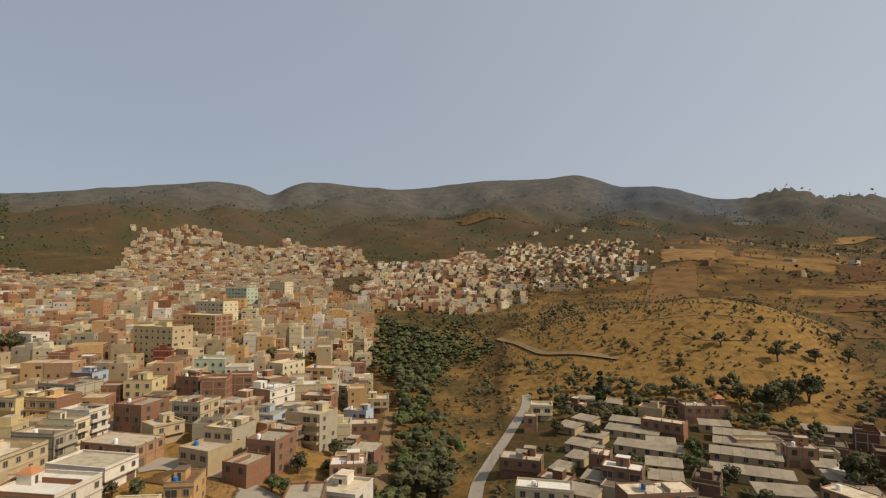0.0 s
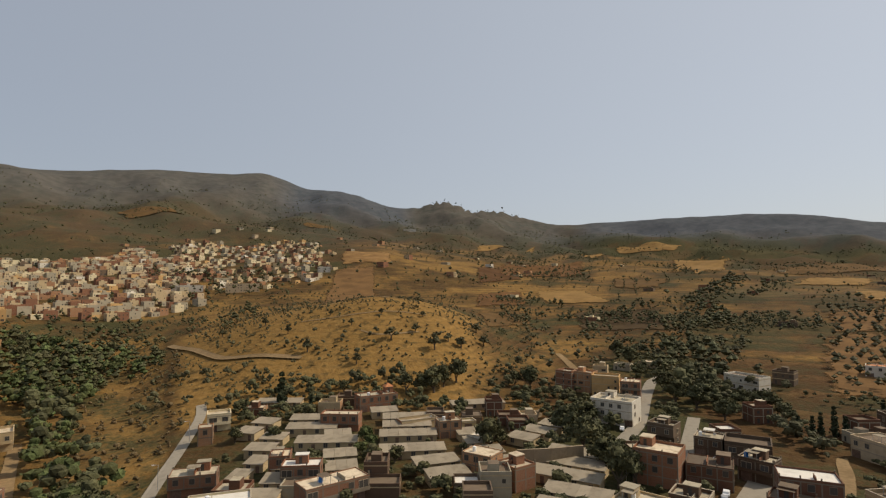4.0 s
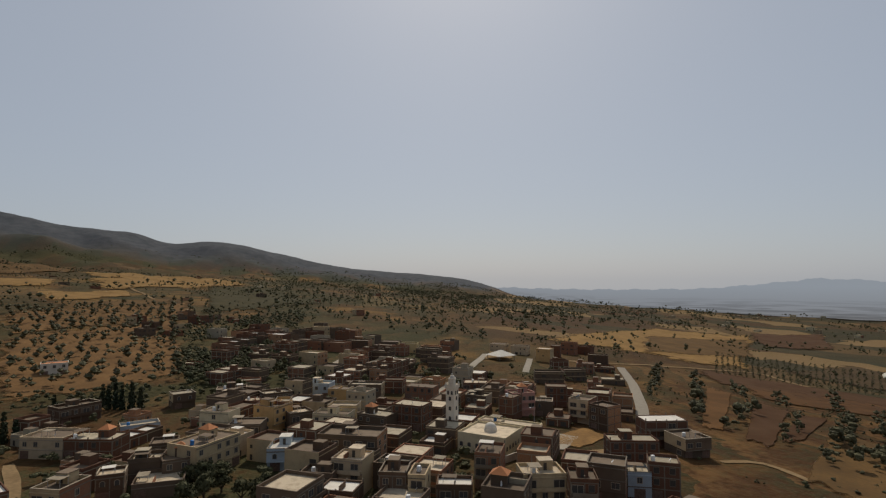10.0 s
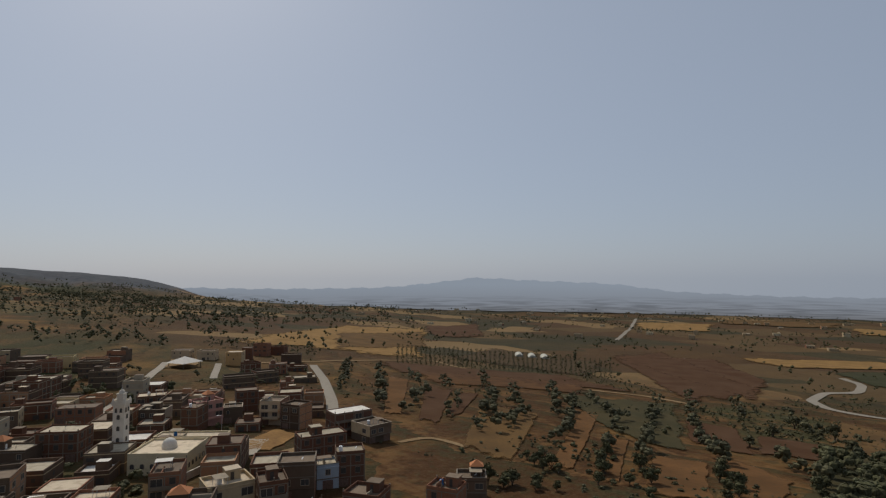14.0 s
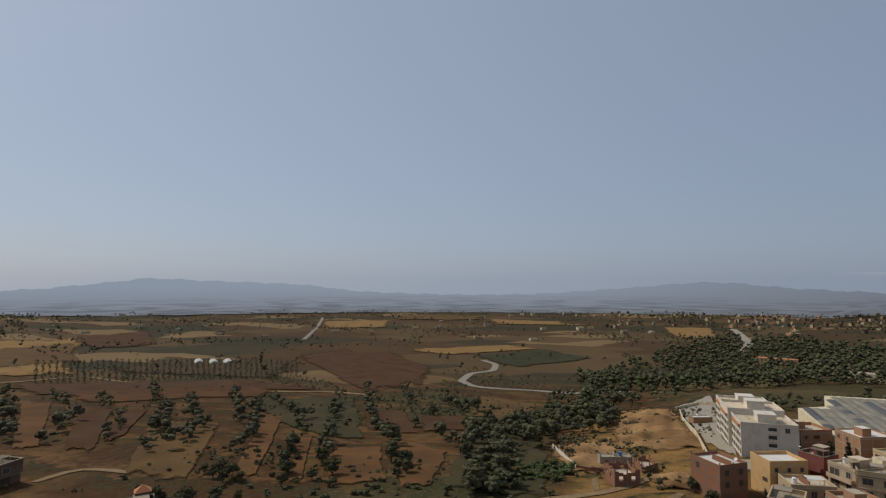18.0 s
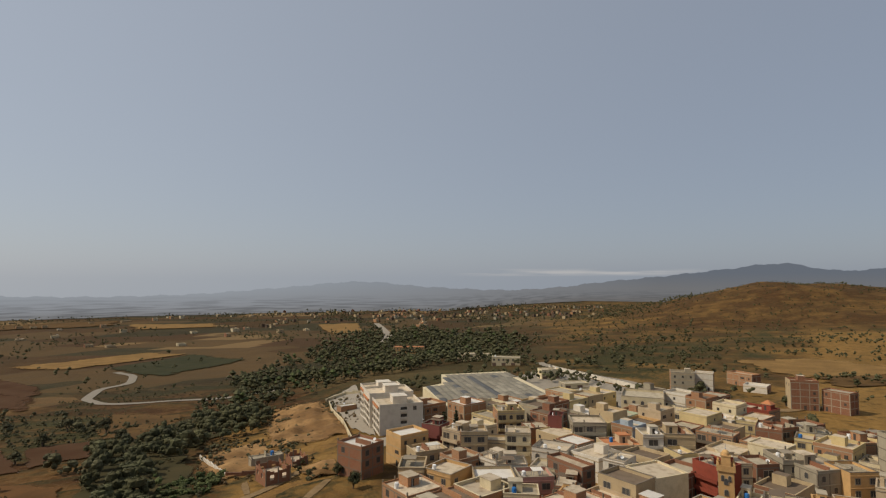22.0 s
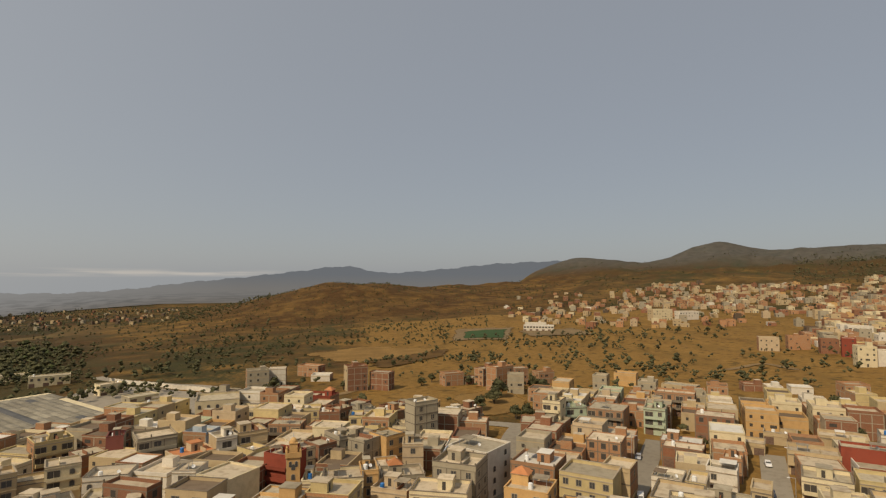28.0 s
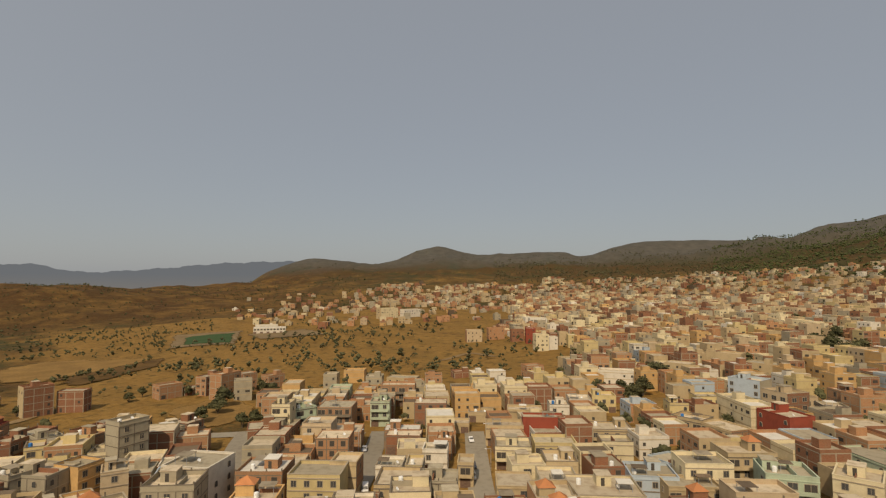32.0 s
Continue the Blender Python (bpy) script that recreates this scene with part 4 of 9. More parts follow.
def far_house(s, x, y, rot, w, d, n, wi, ri, z=None, rng=rnd):
    """A distant house in a joined mesh; wi, ri: its material slots, 0 the dark patches painted as shaded openings."""
    z = gz(x, y) if z is None else z
    H = n * FH
    c, sn = math.cos(radians(rot)), math.sin(radians(rot))

    def P(u, v, k):
        return (x + u * c - v * sn, y + u * sn + v * c, z + k)
    x0, x1, y0, y1 = -w / 2, w / 2, -d / 2, d / 2
    t = 0.3
    cs = [(x0, y0), (x1, y0), (x1, y1), (x0, y1)]
    ci = [(x0 + t, y0 + t), (x1 - t, y0 + t), (x1 - t, y1 - t), (x0 + t, y1 - t)]
    near_enough = math.hypot(x, y) < 430
    fl = wi if rng.random() > 0.35 else STUFF_MATS.index(rng.choice(("rust", "brick", "tan")))
    par = rng.choice((0.4, 0.9, 1.0))
    for i in range(4):
        a, b = cs[i], cs[(i + 1) % 4]
        p, q = ci[i], ci[(i + 1) % 4]
        s.quad([P(*a, -4), P(*b, -4), P(*b, H + par), P(*a, H + par)], wi if i % 2 == 0 else fl)
        s.quad([P(*a, H + par), P(*b, H + par), P(*q, H + par), P(*p, H + par)], wi)
        s.quad([P(*p, H + par), P(*q, H + par), P(*q, H), P(*p, H)], wi)
        nw = max(1, int((w if i % 2 == 0 else d) / 3.3))
        L = math.hypot(b[0] - a[0], b[1] - a[1])
        ux, uy = (b[0] - a[0]) / L, (b[1] - a[1]) / L
        ox, oy = uy * 0.06, -ux * 0.06
        for k in range(n):
            for j in range(nw):
                if rng.random() < (0.08 if n > 4 else 0.5):
                    continue
                m = L * (j + 0.5) / nw
                ww = 0.5 if rng.random() < 0.85 else 1.1
                hh = 1.0 if k else 0.3
                e0, e1 = (a[0] + ux * (m - ww) + ox, a[1] + uy * (m - ww) + oy), (a[0] + ux * (m + ww) + ox, a[1] + uy * (m + ww) + oy)
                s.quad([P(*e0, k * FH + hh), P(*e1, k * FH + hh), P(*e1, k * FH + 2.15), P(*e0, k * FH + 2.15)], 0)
        if near_enough:
            gi = STUFF_MATS.index("grey") if (wi if i % 2 == 0 else fl) in BARE_SLOTS else STUFF_MATS.index("tan")
            o2x, o2y = uy * 0.05, -ux * 0.05

            def strip_quad(m0, m1, z0, z1):
                q0, q1 = (a[0] + ux * m0 + o2x, a[1] + uy * m0 + o2y), (a[0] + ux * m1 + o2x, a[1] + uy * m1 + o2y)
                s.quad([P(*q0, z0), P(*q1, z0), P(*q1, z1), P(*q0, z1)], gi)
            for k in range(1, n + 1):
                strip_quad(0, L, k * FH - 0.28, k * FH)
            if (wi if i % 2 == 0 else fl) in BARE_SLOTS:
                nc = max(1, round(L / 4.2))
                for k in range(nc + 1):
                    m0 = (L - 0.3) * k / nc
                    strip_quad(m0, m0 + 0.3, 0, H)
    s.quad([P(*q, H) for q in ci], ri)
    if rng.random() < (0.5 if near_enough else 0.25):
        u, v = x0 + 1 + rng.random() * (w - 5), y0 + 1 + rng.random() * max(0.1, d - 6)
        b = [(u, v), (u + 3, v), (u + 3, v + 3.5), (u, v + 3.5)]
        for i in range(4):
            s.quad([P(*b[i], H), P(*b[(i + 1) % 4], H), P(*b[(i + 1) % 4], H + 2.6), P(*b[i], H + 2.6)], wi)
        s.quad([P(*q, H + 2.6) for q in b], ri)


STUFF_MATS = ["dark", "cream", "white", "yellow", "ochre", "grey", "tan", "pink", "brick", "rust", "green", "blue", "roof", "roof_grey", "roof_white", "red", "brown", "mud", "roof_brown", "rust_shaded"]
BARE_SLOTS = [STUFF_MATS.index(k) for k in ("brick", "rust", "rust_shaded")]
WARM = ["cream"] * 8 + ["tan"] * 8 + ["grey"] * 4 + ["white"] * 4 + ["yellow"] * 6 + ["ochre"] * 8 + ["pink"] * 4 + ["brick"] * 14 + ["rust"] * 8 + ["green", "blue"]
HAZY = ["cream"] * 6 + ["white"] * 3 + ["tan"] * 6 + ["pink"] * 3 + ["grey"] * 4 + ["ochre"] * 4 + ["brick"] * 4 + ["rust"] * 4
FARTOWN = ["grey"] * 5 + ["tan"] * 6 + ["pink"] * 3 + ["brick"] * 4 + ["rust"] * 4 + ["cream"] * 3 + ["white", "ochre", "mud"]
# backlit eastern quarter: the shade of its walls is in these colours
RAW_SHADED = ["brick"] + ["rust"] * 2 + ["rust_shaded"] * 11 + ["brown"] * 9 + ["mud"] * 7 + ["tan"] + ["grey"] * 2 + ["pink"]


def district(label, inside, angle, cx, cy, size, palette, seed, dens=0.9, lot=(10, 13), street=7.0, rows=8, storeys=(2, 2, 3, 3, 4), near=0.0):
    """Fills an area of town with houses on a street grid. Those within near metres are things of their own, the rest one mesh."""
    rng = random.Random(seed)
    s = Shape()
    c, sn = math.cos(radians(angle)), math.sin(radians(angle))
    bx, by = lot
    v = -size
    row = 0
    count = 0
    while v < size:
        u = -size
        k = 0
        while u < size:
            w = bx * rng.uniform(0.82, 1.25)
            d = by * rng.uniform(0.85, 1.1)
            x, y = cx + (u + w / 2) * c - v * sn, cy + (u + w / 2) * sn + v * c
            k += 1
            u += w + (0.1 if k % rows else street)
            if not inside(x, y) or rng.random() > dens or not free(x, y, 3.6):
                continue
            n = rng.choice(storeys)
            wall, roof = rng.choice(palette), rng.choice((["roof"] * 2 + ["roof_grey"] * 3 + ["roof_brown"] * 7 if palette is RAW_SHADED else (["roof"] * 2 + ["roof_grey"] * 6 + ["roof_brown"] * 4 if palette is FARTOWN else ["roof"] * 5 + ["roof_grey"] * 4 + ["roof_brown"] * 2)) + ["roof_white"])
            claim(x, y, min(w, d) / 2)
            if math.hypot(x, y) < near:
                bare = wall in ("brick", "rust", "rust_shaded")
                house(x, y, angle + (0 if row % 2 == 0 else 180), w, d, n, wall, roof, over=rng.choice((0, 0, 0.9)), side=rng.choice(("left", "right", "both")),
                      win="opening" if bare else rng.choice(("window", "window", "wide", "arch")), bal=rng.random() < 0.25, hut=rng.random() < 0.6)
            else:
                far_house(s, x, y, angle, w, d, n, STUFF_MATS.index(wall), STUFF_MATS.index(roof), rng=rng)
            count += 1
        row += 1
        v += by * 1.02 if row % 2 else by + street
    if s.v:
        tagged(new("distant_houses", s.mesh("distant_houses", STUFF_MATS)), label, "houses", kind="stuff")
    return count


# ---------------------------------------------------------------- trees
def clump(s, rng, cx, cy, cz, r, n, leafsize, mat, squash=0.8):
    """Leaf facets scattered over an uneven ball of foliage."""
    for _ in range(n):
        a, b = rng.uniform(0, 2 * math.pi), math.acos(rng.uniform(-0.7, 1))
        q = r * rng.uniform(0.65, 1.08)
        px_, py_, pz_ = cx + q * math.sin(b) * math.cos(a), cy + q * math.sin(b) * math.sin(a), cz + q * math.cos(b) * squash
        d = Vector((rng.uniform(-1, 1), rng.uniform(-1, 1), rng.uniform(-0.6, 1))).normalized()
        e = d.orthogonal().normalized()
        f = d.cross(e)
        L = leafsize * rng.uniform(0.6, 1.3)
        pc = Vector((px_, py_, pz_))
        s.quad([pc + e * L, pc + f * L * 0.8 + d * L * 0.3, pc - e * L * 0.9, pc - f * L * 0.8 - d * L * 0.2], mat)


def core(s, rng, cx, cy, cz, r, mat, squash=0.8, rings=4, sides=7):
    """A lumpy inner mass that keeps the crown from being see-through."""
    n = len(s.v)
    for i in range(rings + 1):
        b = math.pi * i / rings
        for j in range(sides):
            a = 2 * math.pi * (j + 0.5 * (i % 2)) / sides
            q = r * rng.uniform(0.7, 1.05)
            s.v.append((cx + q * math.sin(b) * math.cos(a), cy + q * math.sin(b) * math.sin(a), cz + q * math.cos(b) * squash))
    for i in range(rings):
        for j in range(sides):
            k = (j + 1) % sides
            s.f.append((n + i * sides + j, n + (i + 1) * sides + j, n + (i + 1) * sides + k, n + i * sides + k))
            s.m.append(mat)


def crown_shape(kind, seed, fine, lobe_share=1.0, rings=4, sides=7, leaves=7):
    rng = random.Random(seed)
    s = Shape()
    if kind == "cypress":
        tiers = 6 if lobe_share == 1 else 3
        for k in range(tiers):
            z = 0.9 + k * 7.5 / tiers
            r = 1.15 * (1 - k * 6 / tiers / 7.5)
            core(s, rng, rng.uniform(-0.1, 0.1), rng.uniform(-0.1, 0.1), z, r * 0.85, 0, 1.3 * 6 / tiers, rings, sides)
            clump(s, rng, 0, 0, z, r, (leaves - 1) * fine, 0.38, 0, 1.2)
        return s
    lobes, R, zc = {"olive": (6, 1.35, 2.3), "broad": (9, 1.9, 3.9), "shrub": (5, 1.1, 0.9), "pine": (7, 1.5, 4.6)}[kind]
    lobes = max(3 if lobe_share > 0.3 else 2, round(lobes * lobe_share))
    for k in range(lobes):
        a = 2 * math.pi * k / lobes + rng.uniform(-0.5, 0.5)
        q = R * rng.uniform(0.35, 0.95) if k else 0
        z = zc + rng.uniform(-0.5, 0.75) * R * 0.8 + (0.4 * R if not k else 0)
        r = R * rng.uniform(0.5, 0.85)
        core(s, rng, q * math.cos(a), q * math.sin(a), z, r * (0.78 if lobe_share == 1 else 0.95), 0, 0.8, rings, sides)
        clump(s, rng, q * math.cos(a), q * math.sin(a), z, r, leaves * fine, (0.30 if fine < 3 else 0.19) * R / 1.35, 0)
    return s


def trunk_shape(kind, seed):
    rng = random.Random(seed)
    s = Shape()
    top = {"olive": 1.7, "broad": 3.0, "shrub": 0.6, "pine": 4.0, "cypress": 1.4}[kind]
    wd = {"olive": 0.24, "broad": 0.32, "shrub": 0.08, "pine": 0.26, "cypress": 0.2}[kind]
    s.tube(0, 0, -0.6, top * 0.6, wd, wd * 0.7, 7, cap=False)
    for k in range(4):
        a = 1.6 * k + rng.uniform(-0.4, 0.4)
        q = 0.0 if kind == "cypress" else top * 0.45
        b = Shape()
        b.tube(0, 0, 0, top * 0.75, wd * 0.55, wd * 0.18, 5, cap=False)
        s.join(b, Matrix.Translation((0, 0, top * 0.5)) @ Matrix.Rotation(a, 4, 'Z') @ Matrix.Rotation(0.0 if kind == "cypress" else rng.uniform(0.3, 0.75), 4, 'X'))
    return s


LEAFMAT = {"olive": "leaf_olive", "broad": "leaf_dark", "shrub": "leaf_olive", "pine": "leaf_dark", "cypress": "leaf_cypress"}
TREES = {}
for kind in ("olive", "broad", "shrub", "pine", "cypress"):
    TREES[kind] = [(trunk_shape(kind, 5 + v).mesh("trunk", ["bark"]), crown_shape(kind, 11 + v, 8).mesh("crown", [LEAFMAT[kind]])) for v in range(3)]
GREEN_CROWN = [crown_shape("broad", 41 + v, 8).mesh("crown", ["leaf_bright"]) for v in range(2)]
TREE_LABEL = {"olive": "grey-green olive tree on dry ground", "broad": "dark leafy broadleaf tree", "shrub": "low dusty green shrub", "pine": "tall dark pine tree with a bare trunk",
              "cypress": "slender dark cypress tree"}


def tree(kind, x, y, size=1.0, rng=rnd, fresh=False):
    """One tree: trunk with limbs, and a crown of leaf clumps."""
    tr, cr = TREES[kind][rng.randrange(3)]
    if fresh:
        cr = GREEN_CROWN[rng.randrange(2)]
    e = new(kind + "_tree" if kind != "shrub" else "shrub")
    e.matrix_world = pose(x, y, gz(x, y) - (0.9 * size if kind == "broad" else 0), 0, 0, rng.uniform(0, 360)) @ Matrix.Diagonal((size * rng.uniform(0.95, 1.2), size * rng.uniform(0.95, 1.2), size * rng.uniform(0.85, 1.2), 1))
    tagged(e, "fresh green leafy tree among the houses" if fresh else TREE_LABEL[kind], "shrub" if kind == "shrub" else "tree", "trees of the valley")
    part("trunk", tr, None, e)
    part("crown", cr, None, e)
    claim(x, y, 3.0 * size if kind == "broad" else 1.6 * size)
    return e


FAR_TREE = {}
for kind in ("olive", "broad", "shrub", "cypress", "pine"):
    FAR_TREE[kind] = [[], [], [], []]
    spread = np.percentile(np.hypot(*np.array(crown_shape(kind, 71, 1).v)[:, :2].T), 95)
    for v in range(4):
        for lod, args in enumerate(((1, 0.99, 3, 6, 5), (1, 0.5, 3, 5, 2), (1, 0.34, 2, 5, 1), (1, 0.2, 2, 4, 0))):
            s = crown_shape(kind, 71 + v, *args)
            v_far = np.array(s.v)
            v_far *= 0.92 * spread / np.percentile(np.hypot(v_far[:, 0], v_far[:, 1]), 95) if kind != "cypress" else 1.0
            FAR_TREE[kind][lod].append((v_far, s.f))


def wood(label, kind, spots, mat, seed, category="trees"):
    """Many far trees in one mesh. spots: x, y, size."""
    rng = random.Random(seed)
    V, F, n = [], [], 0
    spots = list(spots)
    if not spots:
        return
    zs = height_many(np.array([p[0] for p in spots]), np.array([p[1] for p in spots]))
    for (x, y, size), z in zip(spots, zs):
        r = math.hypot(x, y)
        v, f = FAR_TREE[kind][0 if r < 195 else (1 if r < 340 else (2 if r < 700 else 3))][rng.randrange(4)]
        a = rng.uniform(0, 6.28)
        c, sn = math.cos(a) * size, math.sin(a) * size
        q = np.stack([v[:, 0] * c - v[:, 1] * sn + x, v[:, 0] * sn + v[:, 1] * c + y, v[:, 2] * size * rng.uniform(0.85, 1.15) + z - (1.1 if kind == "broad" else 0.4) * size], 1)
        V.append(q)
        F += [tuple(i + n for i in t) for t in f]
        n += len(q)
    me = bpy.data.meshes.new("wood")
    me.from_pydata(np.concatenate(V).tolist(), [], F)
    me.materials.append(MAT[mat])
    tagged(new("distant_trees", me), label, category, kind="stuff")


def scatter(h0, h1, r0, r1, n, seed, size=(0.8, 1.4), keep=None, clear=2.0):
    rng = random.Random(seed)
    out = []
    for _ in range(n):
        h = rng.uniform(h0, h1)
        r = math.sqrt(rng.uniform(r0 * r0, r1 * r1))
        x, y = at(h, r)
        if keep and not keep(x, y, rng):
            continue
        if not free(x, y, clear):
            continue
        out.append((x, y, rng.uniform(*size)))
    return out


def patchy(scale, lo, a=0.0):
    def f(x, y, rng):
        w = 0.5 + 0.5 * math.sin(x / scale + a + 1.7 * math.sin(y / scale * 0.8)) * math.sin(y / scale + a + 1.3 * math.sin(x / scale * 1.2))
        return w > lo + rng.uniform(-0.12, 0.12)
    return f


def hollows(lo, soft=0.08):
    def f(x, y, rng):
        return float(thicket(x, y)) > lo + rng.uniform(-soft, soft)
    return f


def within(poly, n, seed, size, clear=1.5):
    """Trees scattered inside a polygon."""
    rng = random.Random(seed)
    xs, ys = [p[0] for p in poly], [p[1] for p in poly]
    out = []
    for _ in range(n):
        x, y = rng.uniform(min(xs), max(xs)), rng.uniform(min(ys), max(ys))
        c = False
        for (x0, y0), (x1, y1) in zip(poly, poly[1:] + poly[:1]):
            if (y0 > y) != (y1 > y) and x < (x1 - x0) * (y - y0) / (y1 - y0) + x0:
                c = not c
        if c and free(x, y, clear):
            out.append((x, y, rng.uniform(*size)))
    return out


def along(pts, step, seed, size, wide=2.0):
    """Trees along a line."""
    rng = random.Random(seed)
    out = []
    for (x0, y0), (x1, y1) in zip(pts[:-1], pts[1:]):
        n = max(1, int(math.hypot(x1 - x0, y1 - y0) / step))
        for k in range(n):
            f = (k + rng.uniform(-0.3, 0.3)) / n
            out.append((x0 + (x1 - x0) * f + rng.uniform(-wide, wide), y0 + (y1 - y0) * f + rng.uniform(-wide, wide), rng.uniform(*size)))
    return out


def polar(x, y):
    return math.degrees(math.atan2(x, y)) % 360, math.hypot(x, y)


def sector(h0, h1, r0, r1):
    def f(x, y):
        h, r = polar(x, y)
        w = 0.04 * math.sin(x / 37 + 1.2 * math.sin(y / 53)) + 0.03 * math.sin(y / 29 + x / 61)
        return ((h - h0 - 25 * w) % 360) <= ((h1 - h0) % 360) and r0 * (1 + w) <= r <= r1 * (1 + w)
    return f


# ---------------------------------------------------------------- fields, yards and roads
def soil(name, col, other):
    """Field surface: two tones in patches and furrows, ragged where it thins out at the edge."""
    m, nt, b = nodes_of(name)
    c = mixc(nt, ramp(nt, noise_at(nt, 0.06, 6), 0.35, 0.65), col, other)
    c = mixc(nt, ramp(nt, noise_at(nt, 0.7, 4), 0.35, 0.75), c, mixc(nt, 0.4, c, (0.06, 0.045, 0.025)))
    nt.links.new(c, b.inputs["Base Color"])
    b.inputs["Roughness"].default_value = 0.95
    b.inputs["Specular IOR Level"].default_value = 0.05
    att = nt.nodes.new("ShaderNodeAttribute")
    att.attribute_name = "inner"
    add = nt.nodes.new("ShaderNodeMath")
    nt.links.new(att.outputs["Fac"], add.inputs[0])
    nt.links.new(noise_at(nt, 0.11, 6), add.inputs[1])
    nt.links.new(ramp(nt, add.outputs[0], 0.62, 0.80), b.inputs["Alpha"])
    bump(nt, b, noise_at(nt, 0.5, 4), 0.5, 0.3)
    return m


MAT["track"] = soil("pale_dirt_track", (0.29, 0.195, 0.10), (0.22, 0.145, 0.072))
MAT["straw"] = soil("cut_straw", (0.289, 0.17, 0.0595), (0.2167, 0.1258, 0.0442))
MAT["straw_dull"] = soil("dull_stubble", (0.1462, 0.08296, 0.0306), (0.0986, 0.05644, 0.02312))
MAT["earth_red"] = soil("ploughed_red_earth", (0.068, 0.0306, 0.0136), (0.093, 0.04836, 0.0248))
MAT["earth_gold"] = soil("bare_golden_earth", (0.31, 0.175, 0.065), (0.18, 0.098, 0.038))
MAT["earth_grove"] = soil("orchard_earth", (0.084, 0.0544, 0.0264), (0.0624, 0.04, 0.0208))
MAT["earth_orange"] = soil("orange_grove_earth", (0.1188, 0.05676, 0.02178), (0.078, 0.0372, 0.0162))
MAT["earth_amber"] = soil("amber_grove_earth", (0.205, 0.112, 0.045), (0.140, 0.076, 0.031))
MAT["earth_ochre"] = soil("ochre_stubble", (0.160, 0.078, 0.029), (0.104, 0.052, 0.020))
MAT["rough_grass"] = soil("rough_green_grass", (0.044, 0.041, 0.019), (0.070, 0.056, 0.025))
MAT["crop"] = soil("low_green_crop", (0.0375, 0.04125, 0.0195), (0.051, 0.0495, 0.024))
MAT["sand"] = soil("trodden_sand", (0.24, 0.17, 0.095), (0.19, 0.13, 0.07))
MAT["pitch"] = soil("green_turf", (0.040, 0.080, 0.032), (0.05, 0.09, 0.038))


def field(mat, a, b, c, d, label, up=0.0):
    """A field or yard between four corners, lying on the ground with a slightly wavering edge."""
    s = Shape()
    n = max(16, min(44, int(max(math.hypot(b[0] - a[0], b[1] - a[1]), math.hypot(d[0] - a[0], d[1] - a[1])) / 9)))
    inner = []
    for i in range(n + 1):
        for j in range(n + 1):
            u, v = i / n, j / n
            u += 0.03 * math.sin(7 * v + a[0]) * math.sin(3.3 * v + b[0]) + 0.012 * math.sin(23 * v)
            v += 0.03 * math.sin(6 * u + b[1]) * math.sin(2.7 * u + a[1]) + 0.012 * math.sin(19 * u)
            x = (a[0] * (1 - u) + b[0] * u) * (1 - v) + (d[0] * (1 - u) + c[0] * u) * v
            y = (a[1] * (1 - u) + b[1] * u) * (1 - v) + (d[1] * (1 - u) + c[1] * u) * v
            inner.append(min(1.0, min(i, n - i, j, n - j) * 16 / n / 3.0))
            s.v.append((x, y, gz(x, y) + 0.15 + up + 0.0011 * math.hypot(x, y)))
    for i in range(n):
        for j in range(n):
            k = i * (n + 1) + j
            s.f.append((k, k + 1, k + n + 2, k + n + 1))
            s.m.append(0)
    if mat != "paving":
        for i in range(7):
            for j in range(7):
                u, v = (i + 0.5) / 7, (j + 0.5) / 7
                q = (a[0] + (b[0] - a[0]) * u) * (1 - v) + (d[0] + (c[0] - d[0]) * u) * v, (a[1] + (b[1] - a[1]) * u) * (1 - v) + (d[1] + (c[1] - d[1]) * u) * v
                if mat not in ("earth_grove", "earth_orange", "earth_ochre", "earth_amber", "straw_dull", "crop", "rough_grass"):
                    claim(q[0], q[1], min(18, 0.09 * (math.hypot(b[0] - a[0], b[1] - a[1]) + math.hypot(d[0] - a[0], d[1] - a[1])) / 2))
    me = s.mesh("field", [mat])
    me.attributes.new("inner", 'FLOAT', 'POINT').data.foreach_set("value", inner)
    if me.polygons[n * 3].normal.z < 0:
        me.flip_normals()
    return tagged(new("field" if mat != "paving" else "pavement", me), label, "field" if mat != "paving" else "yard", kind="structure")


ribbon("road", [(-148, -24), (-169, -22), (-221, -22)], 7, "asphalt", "dusty asphalt street between houses")
ribbon("road", [(-148, 13), (-164, 13), (-217, 15)], 7.5, "asphalt", "dusty asphalt street between houses")
ribbon("road", [(-214, -103), (-218, -76), (-220, -50), (-216, -28)], 7, "asphalt", "cross street between houses")
ribbon("road", [(-137, -53), (-172, -64), (-204, -72), (-221, -74)], 8, "asphalt", "street between tall houses")
ribbon("road", [(5, 160), (6, 177), (21, 224), (34, 268), (35, 281)], 4.4, "paving", "pale concrete road beside the ravine")
ribbon("track", [(-22, 160), (-26, 193), (-30, 234), (-33, 276)], 4.5, "track", "pale dirt lane beside the ravine")
ribbon("road", [(-112, 145), (-117, 176), (-122, 205)], 8, "asphalt", "dusty town street")
ribbon("road", [(-94, 162), (-90, 169), (-66, 157), (-50, 146)], 9, "asphalt", "wide dusty street corner")
ribbon("road", [(125, 79), (147, 87), (171, 96)], 7, "paving", "pale street between brick houses")
ribbon("road", [(146, 108), (169, 122), (214, 150)], 5, "asphalt", "narrow lane between houses")
ribbon("road", [(162, 143), (185, 155), (230, 188), (264, 211), (275, 208)], 6, "asphalt", "lane climbing past a white house")
ribbon("track", [(244, 251), (264, 283), (271, 299)], 5, "track", "pale dirt track to the fields")
